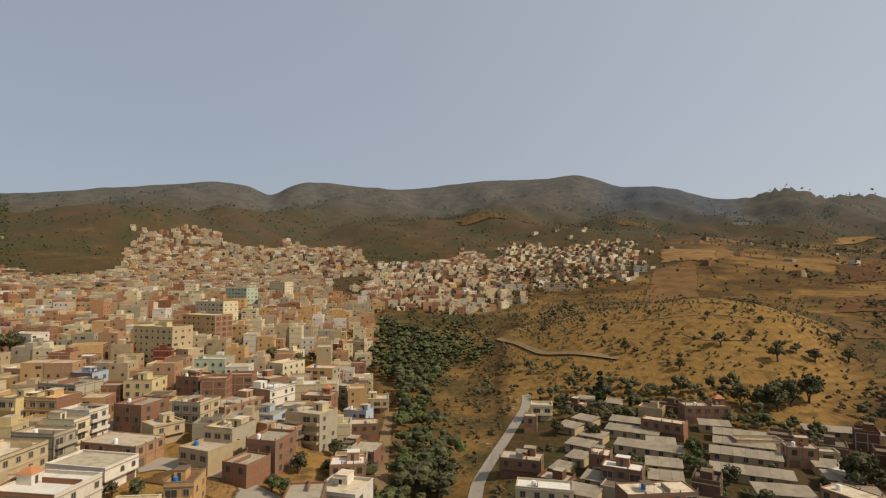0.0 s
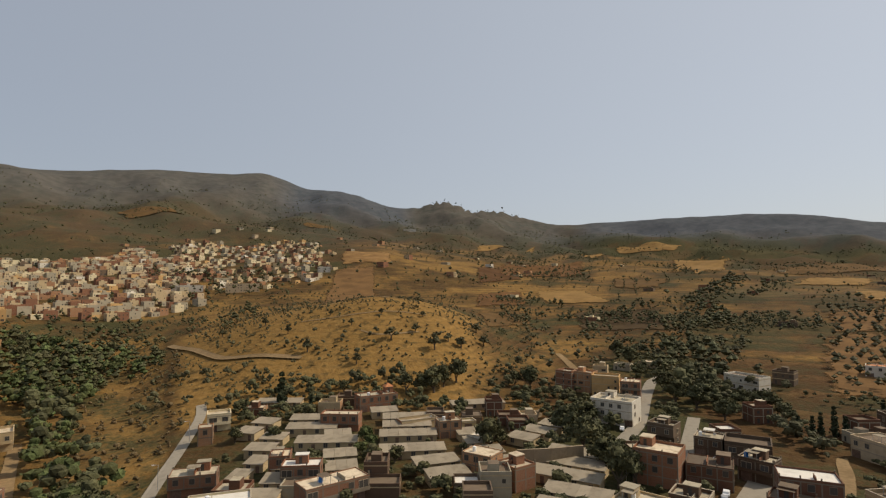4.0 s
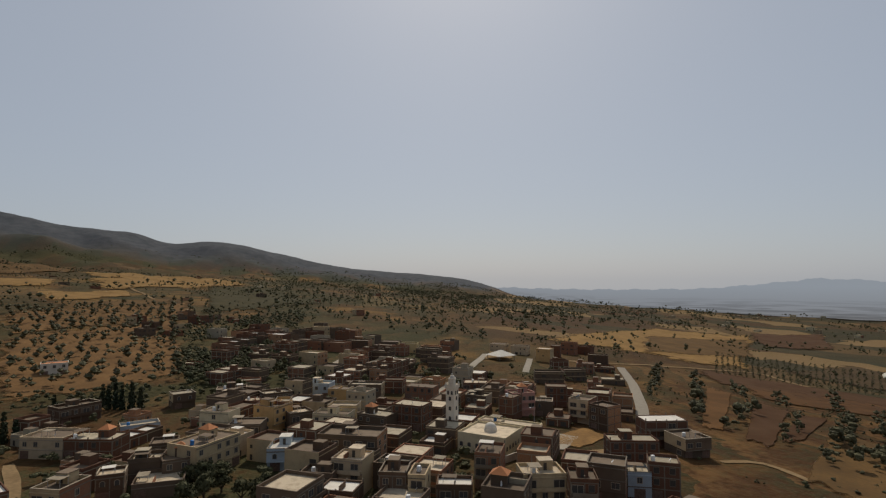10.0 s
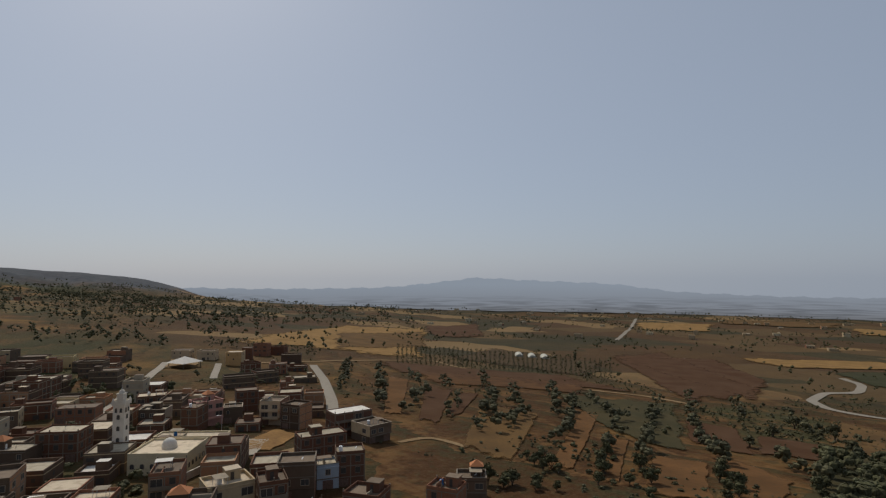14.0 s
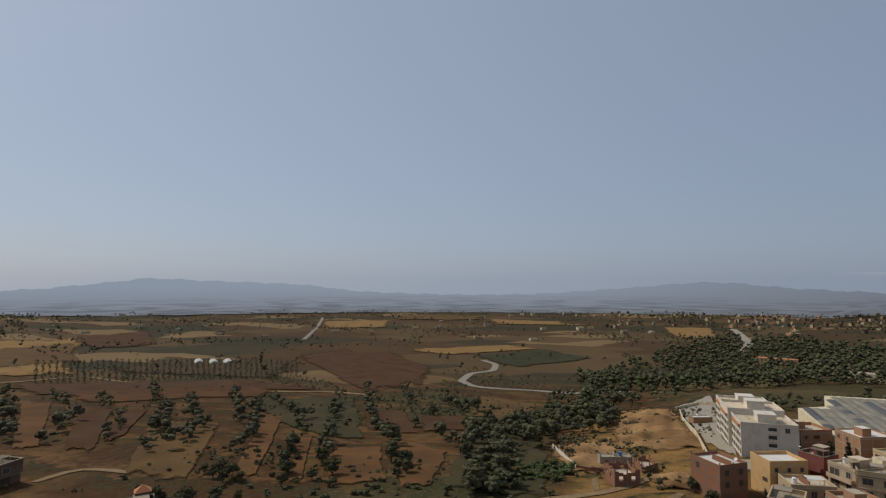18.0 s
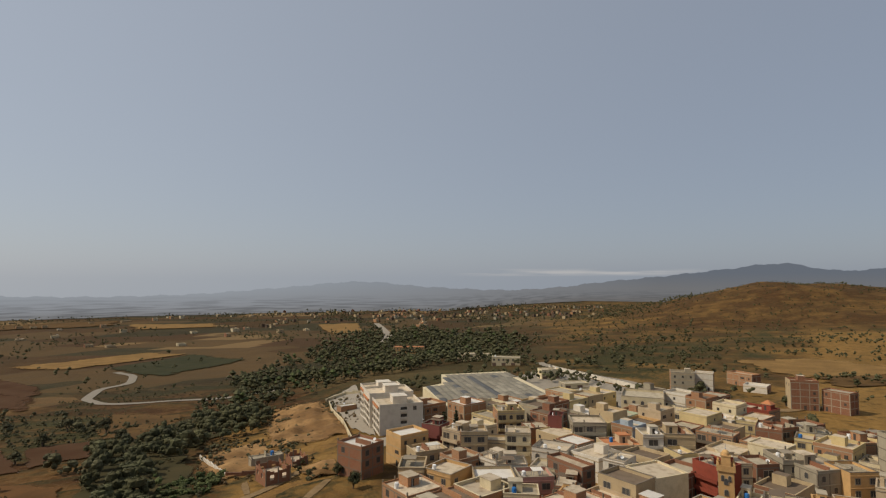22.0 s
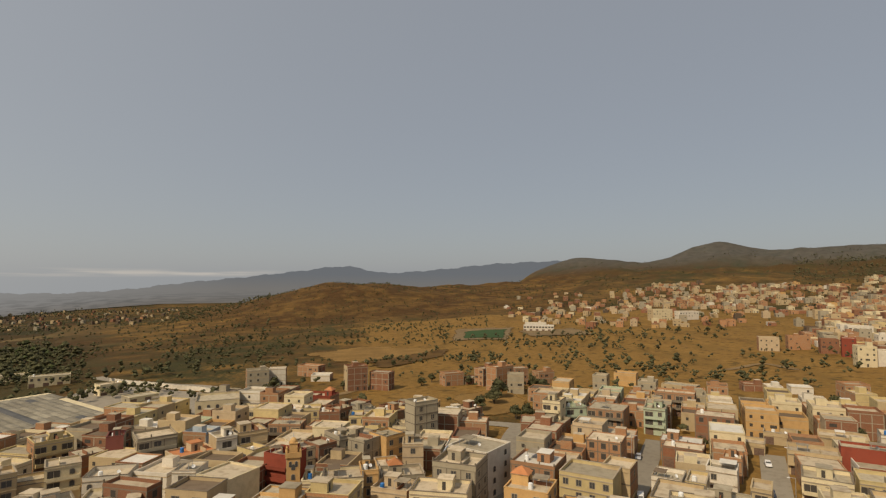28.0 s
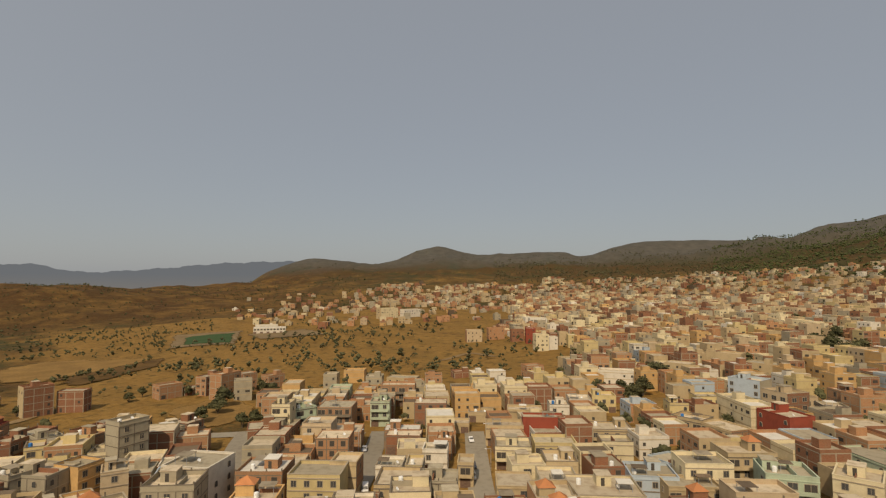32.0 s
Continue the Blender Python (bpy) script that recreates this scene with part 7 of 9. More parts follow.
house(221, -119, 221, 8.8, 10, 3, 'pink', 'roof_brown', over=0.8, hut=False, win='wide', bal=True)
house(208, -122, 203, 9.3, 9, 3, 'brown', 'roof_brown', hut=False, win='wide', fill=0.9)
house(186, -133, 260, 16.3, 9, 3, 'rust_shaded', 'roof_white', hut=False, win='opening', bal=True, fill=0.7)
house(173, -134, 270, 10.5, 11, 2, 'mud', 'roof_brown', over=0.8, hut=False, win='wide', fill=0.9)
house(160, -103, 254, 15.4, 8, 3, 'rust_shaded', 'roof_grey', win='opening', fill=0.9)
house(139, -82, 234, 10.0, 9, 3, 'mud', 'roof_brown', side='right', hut=False, win='wide', fill=0.7)
house(137, -61, 261, 11.1, 8, 3, 'tan', 'roof', over=0.8, side='right', bal=True, fill=0.9)
house(131, -70, 249, 6.9, 8, 3, 'rust_shaded', 'roof_brown', over=0.8, side='both', win='opening', bal=True)
house(140, -92, 247, 6.4, 7, 2, 'blue', 'roof_grey', side='both', hut=False)
house(138, -99, 239, 8.3, 8, 3, 'rust_shaded', 'roof_grey', side='both', hut=False, win='opening')
house(252, -121, 249, 10.0, 9, 3, 'rust_shaded', 'roof_brown', side='right', hut=False, win='opening')
house(115, -88, 207, 9.7, 8, 2, 'rust_shaded', 'roof_brown', side='right', win='opening')
house(105, -107, 202, 8.8, 7, 2, 'rust', 'roof_brown', win='opening', fill=0.7)
house(106, -118, 223, 8.4, 7, 2, 'mud', 'roof_brown', side='both', win='wide', fill=0.7)
house(-69, -182, 128, 7.2, 7, 3, 'maroon', 'roof', win='arch', bal=True, fill=0.7)
house(-74, -173, 115, 8.2, 8, 3, 'pink', 'roof', bal=True)
house(-77, -168, 161, 8.7, 8, 3, 'tan', 'roof', side='both', hut=False, win='wide')
house(-98, -197, 106, 13.2, 7, 2, 'yellow', 'roof_grey', over=0.8, side='both', hut=False, win='wide', bal=True, fill=0.9)
house(-102, -190, 164, 10.3, 10, 3, 'yellow', 'roof', win='arch', bal=True)
house(-91, -163, 152, 8.3, 8, 3, 'cream', 'roof', hut=False, win='arch', bal=True)
house(-84, -167, 150, 8.7, 7, 2, 'tan', 'roof_grey', hut=False, win='wide', bal=True, fill=0.7)
house(-97, -151, 130, 11.2, 9, 2, 'white', 'roof', side='right', hut=False, win='arch')
house(-120, -165, 154, 11.5, 11, 3, 'grey', 'roof', hut=False, win='wide', bal=True, fill=0.7)
house(-89, -130, 192, 5.0, 13, 3, 'rust', 'roof', side='both', hut=False, win='opening')
house(-121, -149, 164, 12.2, 9, 2, 'pink', 'tile', over=0.8, win='wide', bal=True, fill=0.7)
house(-104, -128, 117, 6.2, 8, 3, 'white', 'roof', side='both', hut=False, bal=True, fill=0.7)
house(-69, -137, 161, 11.1, 10, 2, 'tan', 'roof_white', side='right', hut=False, win='arch', fill=0.7)
house(-59, -146, 120, 9.7, 10, 2, 'ochre', 'roof', side='both', hut=False, bal=True, fill=0.7)
house(-51, -153, 156, 7.4, 9, 2, 'tan', 'roof_grey', over=0.8, side='right', hut=False, win='wide')
house(-40, -172, 210, 9.4, 11, 3, 'rust', 'roof_white', side='both', hut=False, win='opening', fill=0.9)
house(-60, -166, 183, 10.8, 8, 2, 'tan', 'roof', hut=False, bal=True, fill=0.9)
house(-76, -150, 111, 8.6, 8, 2, 'white', 'roof', win='wide', bal=True, fill=0.7)
house(-78, -144, 158, 8.9, 8, 2, 'white', 'roof', side='right', bal=True, fill=0.9)
house(-79, -133, 164, 9.2, 7, 2, 'rose', 'roof_grey', over=0.8, hut=False, win='wide')
house(-85, -125, 141, 7.0, 8, 2, 'rust', 'roof', side='right', win='opening', bal=True, fill=0.9)
house(-81, -118, 130, 6.3, 7, 2, 'ochre', 'roof', side='both', fill=0.7)
house(-70, -124, 152, 8.8, 7, 2, 'cream', 'roof_grey', side='both', win='arch')
house(-87, -138, 133, 8.3, 7, 2, 'cream', 'roof_grey', over=0.8, hut=False, win='arch', bal=True, fill=0.9)
house(-106, -177, 168, 7.9, 8, 2, 'rust', 'roof_grey', hut=False, win='opening', fill=0.9)
house(-113, -174, 141, 4.9, 7, 3, 'maroon', 'roof_grey', win='arch', fill=0.7)
house(-106, -116, 91, 10.9, 11, 3, 'cream', 'roof', hut=False, win='wide', fill=0.9)
house(-125, -114, 94, 8.9, 8, 3, 'red', 'roof', side='right', win='arch', bal=True, fill=0.7)
house(-147, -111, 157, 6.5, 9, 3, 'grey', 'roof', over=0.8, side='both', hut=False, win='wide', fill=0.9)
house(-150, -104, 171, 11.3, 10, 3, 'grey', 'roof', over=0.8, side='both', win='arch', fill=0.9)
house(-155, -98, 161, 7.9, 9, 3, 'ochre', 'roof_grey', hut=False, fill=0.9)
house(-176, -97, 152, 9.9, 6, 5, 'grey', 'roof', over=0.8, side='right', hut=False, fill=0.9)
house(-177, -104, 107, 7.6, 8, 2, 'cream', 'roof', over=0.8, side='both', hut=False, win='arch', bal=True, fill=0.7)
house(-183, -103, 166, 13.6, 9, 2, 'grey', 'roof_grey', over=0.8, side='both', bal=True, fill=0.7)
house(-204, -97, 141, 7.9, 7, 2, 'grey', 'roof', side='right', win='wide', bal=True, fill=0.9)
house(-214, -95, 161, 8.5, 8, 2, 'rust', 'roof', side='right', win='opening', bal=True, fill=0.9)
house(-151, -86, 119, 6.4, 8, 3, 'pink', 'roof_grey', side='right', fill=0.7)
house(-131, -133, 172, 5.8, 8, 2, 'yellow', 'roof', hut=False)
house(-131, -115, 157, 9.5, 8, 3, 'cream', 'roof')
house(-137, -111, 165, 6.6, 8, 3, 'rust', 'roof_grey', hut=False, win='opening', bal=True, fill=0.7)
house(-184, -144, 125, 8.4, 13, 2, 'rust', 'roof', side='right', hut=False, win='opening', fill=0.7)
house(-194, -142, 174, 19.9, 8, 2, 'rust', 'roof_grey', side='right', win='opening', bal=True, fill=0.9)
house(-205, -169, 102, 19.2, 9, 2, 'red', 'roof')
house(-179, -160, 97, 13.0, 8, 2, 'white', 'roof', side='right', hut=False, win='wide', fill=0.9)
house(-183, -153, 123, 7.8, 8, 2, 'yellow', 'roof', hut=False, fill=0.9)
house(-161, -146, 115, 12.2, 8, 2, 'brick', 'roof_grey', side='both', hut=False, win='opening', bal=True, fill=0.7)
house(-184, -127, 121, 11.8, 9, 2, 'yellow', 'roof', hut=False, win='wide')
house(-165, -132, 108, 10.4, 8, 2, 'brick', 'roof', over=0.8, hut=False, win='opening', bal=True, fill=0.9)
house(-192, -133, 141, 7.8, 8, 2, 'grey', 'roof_grey', side='right', win='arch', fill=0.9)
house(-184, -115, 75, 9.7, 6, 3, 'brick', 'roof_grey', win='opening', fill=0.9)
house(-203, -124, 162, 11.9, 8, 2, 'rust', 'roof', hut=False, win='opening', bal=True, fill=0.9)
house(-129, -144, 156, 6.5, 8, 3, 'white', 'roof_grey', side='right', bal=True)
house(-138, -142, 152, 9.5, 10, 3, 'tan', 'roof', side='right', bal=True, fill=0.7)
house(-172, -176, 108, 9.8, 8, 2, 'cream', 'roof', hut=False, win='wide', bal=True)
house(-118, -88, 127, 10.1, 8, 3, 'cream', 'roof', over=0.8, side='both', hut=False, win='arch', bal=True, fill=0.7)
house(-125, -85, 129, 4.5, 7, 3, 'ochre', 'roof_grey', over=0.8, side='both')
house(-139, -88, 132, 6.7, 7, 2, 'ochre', 'roof', over=0.8, side='both', hut=False, win='arch', bal=True, fill=0.7)
house(-134, -80, 129, 11.7, 8, 2, 'grey', 'roof', over=0.8, side='right', bal=True, fill=0.9)
house(-119, -99, 121, 4.8, 7, 2, 'cream', 'roof', side='right', fill=0.9)
house(-148, -62, 80, 12.8, 12, 4, 'white', 'roof_grey', over=0.8, side='right', hut=False, win='arch', bal=True)
house(-132, -61, 95, 11.7, 10, 4, 'grey', 'roof', side='both', fill=0.9)
house(-206, -58, 89, 13.2, 11, 2, 'grey', 'roof_grey', side='both', win='arch', fill=0.7)
house(-198, -41, 88, 10.1, 9, 3, 'pink', 'roof', over=0.8, hut=False, fill=0.7)
house(-183, -33, 89, 10.7, 10, 3, 'brick', 'roof', hut=False, win='opening')
house(-152, -46, 89, 12.4, 12, 3, 'brick', 'roof_white', win='opening', fill=0.9)
house(-149, -31, 87, 13.7, 11, 3, 'yellow', 'roof_grey', hut=False, fill=0.9)
house(-213, -58, 90, 6.9, 9, 4, 'cream', 'roof_grey', side='both', win='arch', bal=True, fill=0.9)
house(-223, -54, 128, 9.2, 9, 3, 'green', 'roof_grey', win='arch', bal=True, fill=0.9)
house(-227, -40, 88, 13.7, 13, 3, 'brick', 'roof_grey', hut=False, win='opening', bal=True, fill=0.9)
house(-121, -61, 106, 13.8, 9, 3, 'cream', 'roof', side='both', fill=0.7)
house(-124, -76, 98, 9.9, 8, 2, 'pink', 'roof', fill=0.9)
house(-233, -23, 90, 7.9, 9, 3, 'green', 'roof_grey', side='right', bal=True)
house(-268, -18, 88, 16.4, 9, 3, 'brick', 'roof', side='right', hut=False, win='opening', bal=True, fill=0.9)
house(-230, -2, 88, 13.2, 9, 3, 'rust', 'roof', side='both', hut=False, win='opening', fill=0.9)
house(-203, -12, 89, 12.9, 8, 2, 'brick', 'roof_white', win='opening', bal=True, fill=0.9)
house(-202, 39, 86, 14.9, 7, 3, 'red', 'roof', hut=False, win='arch')
house(-181, 25, 84, 11.3, 10, 2, 'cream', 'roof_grey', over=0.8, side='both', win='arch', bal=True)
house(-204, 25, 86, 13.5, 9, 2, 'tan', 'roof', over=0.8, hut=False, fill=0.9)
house(-184, 39, 87, 13.6, 10, 2, 'yellow', 'roof_grey', side='both', hut=False, win='arch', bal=True, fill=0.9)
house(-167, 37, 87, 9.2, 11, 2, 'tan', 'roof', fill=0.9)
house(-152, 33, 87, 10.2, 12, 2, 'cream', 'roof', side='right', hut=False, win='wide', bal=True)
house(-150, 21, 86, 9.6, 11, 2, 'tan', 'roof', hut=False, win='wide', fill=0.7)
house(-144, 1, 86, 9.3, 9, 3, 'grey', 'roof_grey', win='arch', fill=0.7)
house(-164, -13, 85, 7.6, 8, 2, 'white', 'roof_grey', over=0.8, hut=False, win='arch', fill=0.7)
house(-152, -10, 87, 11.4, 13, 2, 'tan', 'roof', over=0.8, side='both', hut=False, win='arch', fill=0.7)
house(-165, -6, 86, 5.0, 9, 2, 'yellow', 'roof', over=0.8, hut=False, win='wide', bal=True, fill=0.9)
house(-177, 0, 85, 7.8, 7, 2, 'white', 'roof_grey', hut=False, fill=0.7)
house(-189, 3, 85, 5.2, 7, 2, 'brick', 'roof', win='opening', fill=0.7)
house(-196, -11, 86, 12.2, 8, 2, 'rust', 'roof', side='right', hut=False, win='opening', fill=0.7)
house(-166, 9, 84, 4.7, 8, 2, 'tan', 'roof', side='right', hut=False, bal=True, fill=0.7)
house(-158, -25, 85, 7.5, 8, 3, 'tan', 'roof', over=0.8, side='both', hut=False, win='arch', fill=0.7)
house(-234, 19, 84, 10.4, 8, 1, 'tan', 'roof_grey', hut=False, win='wide', fill=0.9)
house(-220, 8, 85, 10.6, 8, 1, 'tan', 'roof', hut=False, win='wide', fill=0.9)
house(-225, 36, 83, 13.7, 8, 2, 'tan', 'roof', over=0.8, side='right', hut=False, fill=0.7)
house(-231, 51, 85, 8.0, 9, 2, 'white', 'roof', side='both', fill=0.7)
house(-191, 121, 11, 14.5, 10, 3, 'red', 'roof', win='arch', fill=0.7)
house(-155, 74, 86, 12.8, 10, 3, 'cream', 'roof_grey', over=0.8, hut=False)
house(-143, 90, 73, 11.8, 12, 3, 'green', 'roof_grey', side='both', win='wide', bal=True, fill=0.9)
house(-136, 104, 49, 9.9, 11, 3, 'cream', 'roof', side='both', fill=0.7)
house(-156, 125, 5, 17.7, 12, 2, 'green', 'roof_grey', hut=False, win='arch', fill=0.7)
house(-156, 60, 82, 12.6, 12, 2, 'blue', 'roof_grey', fill=0.7)
house(-183, 59, 85, 10.0, 8, 2, 'cream', 'roof_grey', side='right', hut=False, win='wide', fill=0.7)
house(-165, 71, 24, 11.8, 8, 2, 'blue', 'roof_grey', over=0.8, win='arch', bal=True, fill=0.9)
house(-199, 62, 84, 14.9, 10, 2, 'tan', 'roof', over=0.8)
house(-161, 89, 88, 13.7, 10, 3, 'tan', 'roof', over=0.8, side='right', bal=True)
house(-194, 102, 19, 13.9, 9, 2, 'tan', 'roof', over=0.8, side='both', hut=False, bal=True, fill=0.7)
house(-205, 95, 39, 11.9, 9, 2, 'tan', 'roof', side='both', hut=False, win='wide', bal=True, fill=0.9)
house(-227, 99, 85, 8.2, 8, 2, 'yellow', 'roof', side='both', win='arch', bal=True, fill=0.7)
house(-235, 115, 86, 11.0, 9, 2, 'yellow', 'roof_grey', hut=False, bal=True, fill=0.9)
house(-229, 114, 84, 10.5, 7, 1, 'yellow', 'roof', side='right', hut=False, win='arch', fill=0.9)
house(-217, 138, 15, 12.0, 10, 3, 'pink', 'roof_grey', over=0.8, side='right', win='wide')
house(-222, 144, 100, 13.6, 9, 2, 'pink', 'roof_grey', over=0.8, hut=False, bal=True)
house(-245, 140, 34, 13.8, 10, 3, 'blue', 'roof', over=0.8, fill=0.7)
house(-211, 158, 89, 9.2, 9, 3, 'brick', 'roof', over=0.8, side='both', win='opening', fill=0.9)
house(-204, 147, 75, 8.2, 9, 2, 'grey', 'roof', hut=False)
house(-137, 41, 85, 17.0, 13, 3, 'cream', 'roof', over=0.8, win='wide', fill=0.7)
house(-147, 67, 86, 13.7, 9, 2, 'tan', 'roof_grey', hut=False, bal=True, fill=0.9)
house(-133, 77, 86, 14.1, 9, 3, 'pink', 'roof', hut=False, fill=0.9)
house(-243, 73, 85, 10.2, 9, 2, 'yellow', 'roof', side='right')
house(-240, 62, 84, 9.3, 10, 2, 'white', 'roof', side='both', hut=False, fill=0.9)

house(360, 138, 290, 13, 9, 2, "white", "tile", hut=False, par=0.3, label="small white farmhouse with a tiled roof among olive trees")
outer = Shape()
outlying(outer, -195, 238, 41, 8.3, 9, 2, 'tan', 'roof')
outlying(outer, -186, 240, 85, 21.8, 10, 2, 'white', 'roof')
outlying(outer, -183, 270, 21, 14.6, 11, 3, 'ochre', 'roof_grey')
outlying(outer, -144, 271, 1, 9.1, 9, 3, 'red', 'roof_grey')
outlying(outer, -135, 274, 339, 10.8, 10, 3, 'tan', 'roof')
outlying(outer, -95, 313, 337, 13.2, 9, 2, 'cream', 'roof')
outlying(outer, -150, 278, 341, 26.0, 13, 6, 'yellow', 'roof_grey')
outlying(outer, -146, 319, 337, 26.0, 13, 6, 'ochre', 'roof')
outlying(outer, -164, 372, 336, 26.0, 13, 6, 'cream', 'roof_grey')
outlying(outer, -191, 483, 334, 26.0, 13, 6, 'green', 'roof')
outlying(outer, -206, 639, 330, 26.0, 13, 5, 'cream', 'roof')
outlying(outer, -243, 379, 15, 26.0, 31, 1, 'white', 'roof_white')
outlying(outer, -234, 295, 351, 16.2, 11, 3, 'white', 'roof')
outlying(outer, -67, 373, 336, 17.0, 10, 3, 'pink', 'roof_grey')
outlying(outer, -74, 352, 327, 12.1, 9, 3, 'brick', 'roof')
outlying(outer, 215, 200, 307, 13.2, 9, 3, 'ochre', 'roof_grey')
outlying(outer, 214, 214, 291, 11.0, 9, 3, 'brick', 'roof')
outlying(outer, 209, 221, 284, 9.9, 9, 3, 'rust', 'roof_grey')
outlying(outer, 243, 230, 307, 8.1, 7, 2, 'tan', 'roof')
outlying(outer, 270, 237, 295, 10.0, 7, 1, 'grey', 'roof')
outlying(outer, 289, 231, 287, 13.3, 8, 1, 'tan', 'roof')
outlying(outer, 281, 166, 268, 18.8, 10, 2, 'white', 'roof_brown')
outlying(outer, 306, 160, 283, 10.0, 8, 2, 'mud', 'roof_brown')
outlying(outer, 321, 29, 277, 12.2, 9, 1, 'rust', 'roof_grey')
outlying(outer, 385, -6, 230, 15.7, 11, 2, 'tan', 'roof')
outlying(outer, 358, -63, 240, 14.9, 9, 2, 'mud', 'roof_grey')
outlying(outer, 292, -45, 249, 14.5, 9, 2, 'rust_shaded', 'roof_brown')
outlying(outer, 332, -37, 242, 13.9, 9, 2, 'mud', 'roof_brown')
outlying(outer, 363, -33, 238, 13.9, 9, 2, 'rust', 'roof')
outlying(outer, 395, -96, 239, 17.2, 10, 2, 'rust_shaded', 'roof')
outlying(outer, 436, -81, 250, 15.1, 11, 2, 'yellow', 'roof_brown')
outlying(outer, 444, -68, 241, 15.0, 11, 2, 'mud', 'roof_brown')
outlying(outer, 436, -25, 234, 18.8, 11, 2, 'rust', 'roof_brown')
outlying(outer, 448, -43, 245, 18.5, 11, 2, 'brown', 'roof_grey')
outlying(outer, 368, -94, 223, 9.7, 9, 2, 'rust', 'roof_grey')
outlying(outer, 312, -145, 252, 17.2, 9, 2, 'mud', 'roof_brown')
outlying(outer, 325, -168, 264, 14.3, 9, 2, 'mud', 'roof_brown')
outlying(outer, 400, -183, 230, 11.2, 11, 3, 'ochre', 'roof')
outlying(outer, 361, -176, 264, 11.2, 8, 2, 'rust_shaded', 'roof_brown')
outlying(outer, 441, -225, 222, 11.5, 10, 3, 'rust', 'roof_brown')
outlying(outer, 358, -210, 242, 14.4, 9, 1, 'rust_shaded', 'roof_grey')
outlying(outer, 313, -189, 247, 14.1, 9, 1, 'mud', 'roof_grey')
outlying(outer, 445, -242, 222, 13.7, 10, 2, 'rust_shaded', 'roof_brown')
outlying(outer, 441, -160, 229, 13.0, 10, 2, 'pink', 'roof_brown')
outlying(outer, 431, -175, 232, 13.3, 11, 2, 'pink', 'roof_brown')
outlying(outer, 420, -202, 237, 7.6, 9, 3, 'rust_shaded', 'roof_brown')
outlying(outer, 353, -192, 241, 11.8, 9, 2, 'rust', 'roof_brown')
outlying(outer, 282, -159, 240, 7.4, 8, 2, 'rust', 'roof_brown')
outlying(outer, 396, -227, 236, 15.2, 9, 2, 'brown', 'roof')
outlying(outer, -252, -180, 141, 11.5, 8, 4, 'rust', 'roof')
outlying(outer, -260, -168, 96, 11.6, 7, 3, 'rust', 'roof_grey')
outlying(outer, -233, -234, 141, 11.9, 8, 3, 'grey', 'roof')
outlying(outer, -246, -231, 128, 9.3, 7, 3, 'white', 'roof')
outlying(outer, -284, -238, 95, 15.9, 8, 2, 'brick', 'roof')
outlying(outer, -270, -218, 116, 11.5, 9, 1, 'white', 'roof_white')
outlying(outer, -289, -139, 141, 11.7, 8, 2, 'brick', 'roof_grey')
outlying(outer, -299, -129, 125, 12.7, 9, 1, 'rust', 'roof_grey')
outlying(outer, -297, -121, 158, 11.4, 7, 3, 'rust', 'roof_grey')
outlying(outer, -283, -107, 155, 12.9, 8, 4, 'brick', 'roof')
outlying(outer, -280, -97, 109, 8.6, 7, 3, 'grey', 'roof_grey')
outlying(outer, -303, -103, 141, 8.3, 7, 3, 'brick', 'roof_grey')
outlying(outer, -314, -92, 141, 10.6, 7, 2, 'brick', 'roof_grey')
outlying(outer, -335, 15, 104, 10.1, 8, 1, 'rust', 'tile')
outlying(outer, -328, 24, 101, 7.3, 8, 1, 'white', 'roof_white')
outlying(outer, -331, 36, 99, 9.7, 8, 1, 'white', 'roof_white')
outlying(outer, -472, 81, 85, 8.3, 9, 4, 'red', 'roof')
outlying(outer, -579, 107, 93, 17.8, 11, 3, 'white', 'roof_white')
outlying(outer, -430, 82, 95, 10.1, 10, 4, 'cream', 'roof_grey')
outlying(outer, -434, 92, 87, 6.7, 10, 3, 'white', 'roof')
outlying(outer, -451, 104, 86, 7.1, 10, 3, 'tan', 'roof_grey')
outlying(outer, -438, 108, 86, 6.5, 10, 3, 'yellow', 'roof')
outlying(outer, -496, 34, 95, 13.9, 10, 3, 'pink', 'roof_grey')
outlying(outer, -508, 55, 96, 14.8, 10, 3, 'brick', 'roof')
outlying(outer, -489, 72, 92, 11.3, 10, 3, 'rust', 'roof_grey')
outlying(outer, -346, 83, 103, 9.4, 10, 2, 'tan', 'roof_grey')
outlying(outer, -331, 87, 100, 7.1, 10, 3, 'rust', 'roof_grey')
outlying(outer, -326, 57, 105, 10.7, 9, 2, 'brick', 'roof_grey')
outlying(outer, -304, 56, 105, 8.7, 9, 2, 'yellow', 'roof')
outlying(outer, -298, -56, 89, 7.2, 8, 3, 'grey', 'roof')
outlying(outer, -330, -48, 89, 12.1, 9, 2, 'ochre', 'roof_grey')
outlying(outer, -291, -32, 89, 8.4, 9, 3, 'grey', 'roof')
outlying(outer, -306, -18, 76, 16.3, 9, 2, 'tan', 'roof_grey')
outlying(outer, -322, 110, 59, 16.0, 10, 2, 'yellow', 'roof')
outlying(outer, -307, 118, 65, 11.1, 9, 2, 'rose', 'roof_grey')
outlying(outer, -295, 131, 50, 13.1, 10, 3, 'tan', 'roof')
outlying(outer, -295, 99, 70, 22.7, 10, 2, 'white', 'roof')
outlying(outer, -324, 165, 35, 5.9, 10, 3, 'tan', 'roof_grey')
outlying(outer, -309, 166, 47, 12.9, 10, 3, 'tan', 'roof')
outlying(outer, -312, 255, 29, 10.4, 15, 1, 'white', 'roof_white')
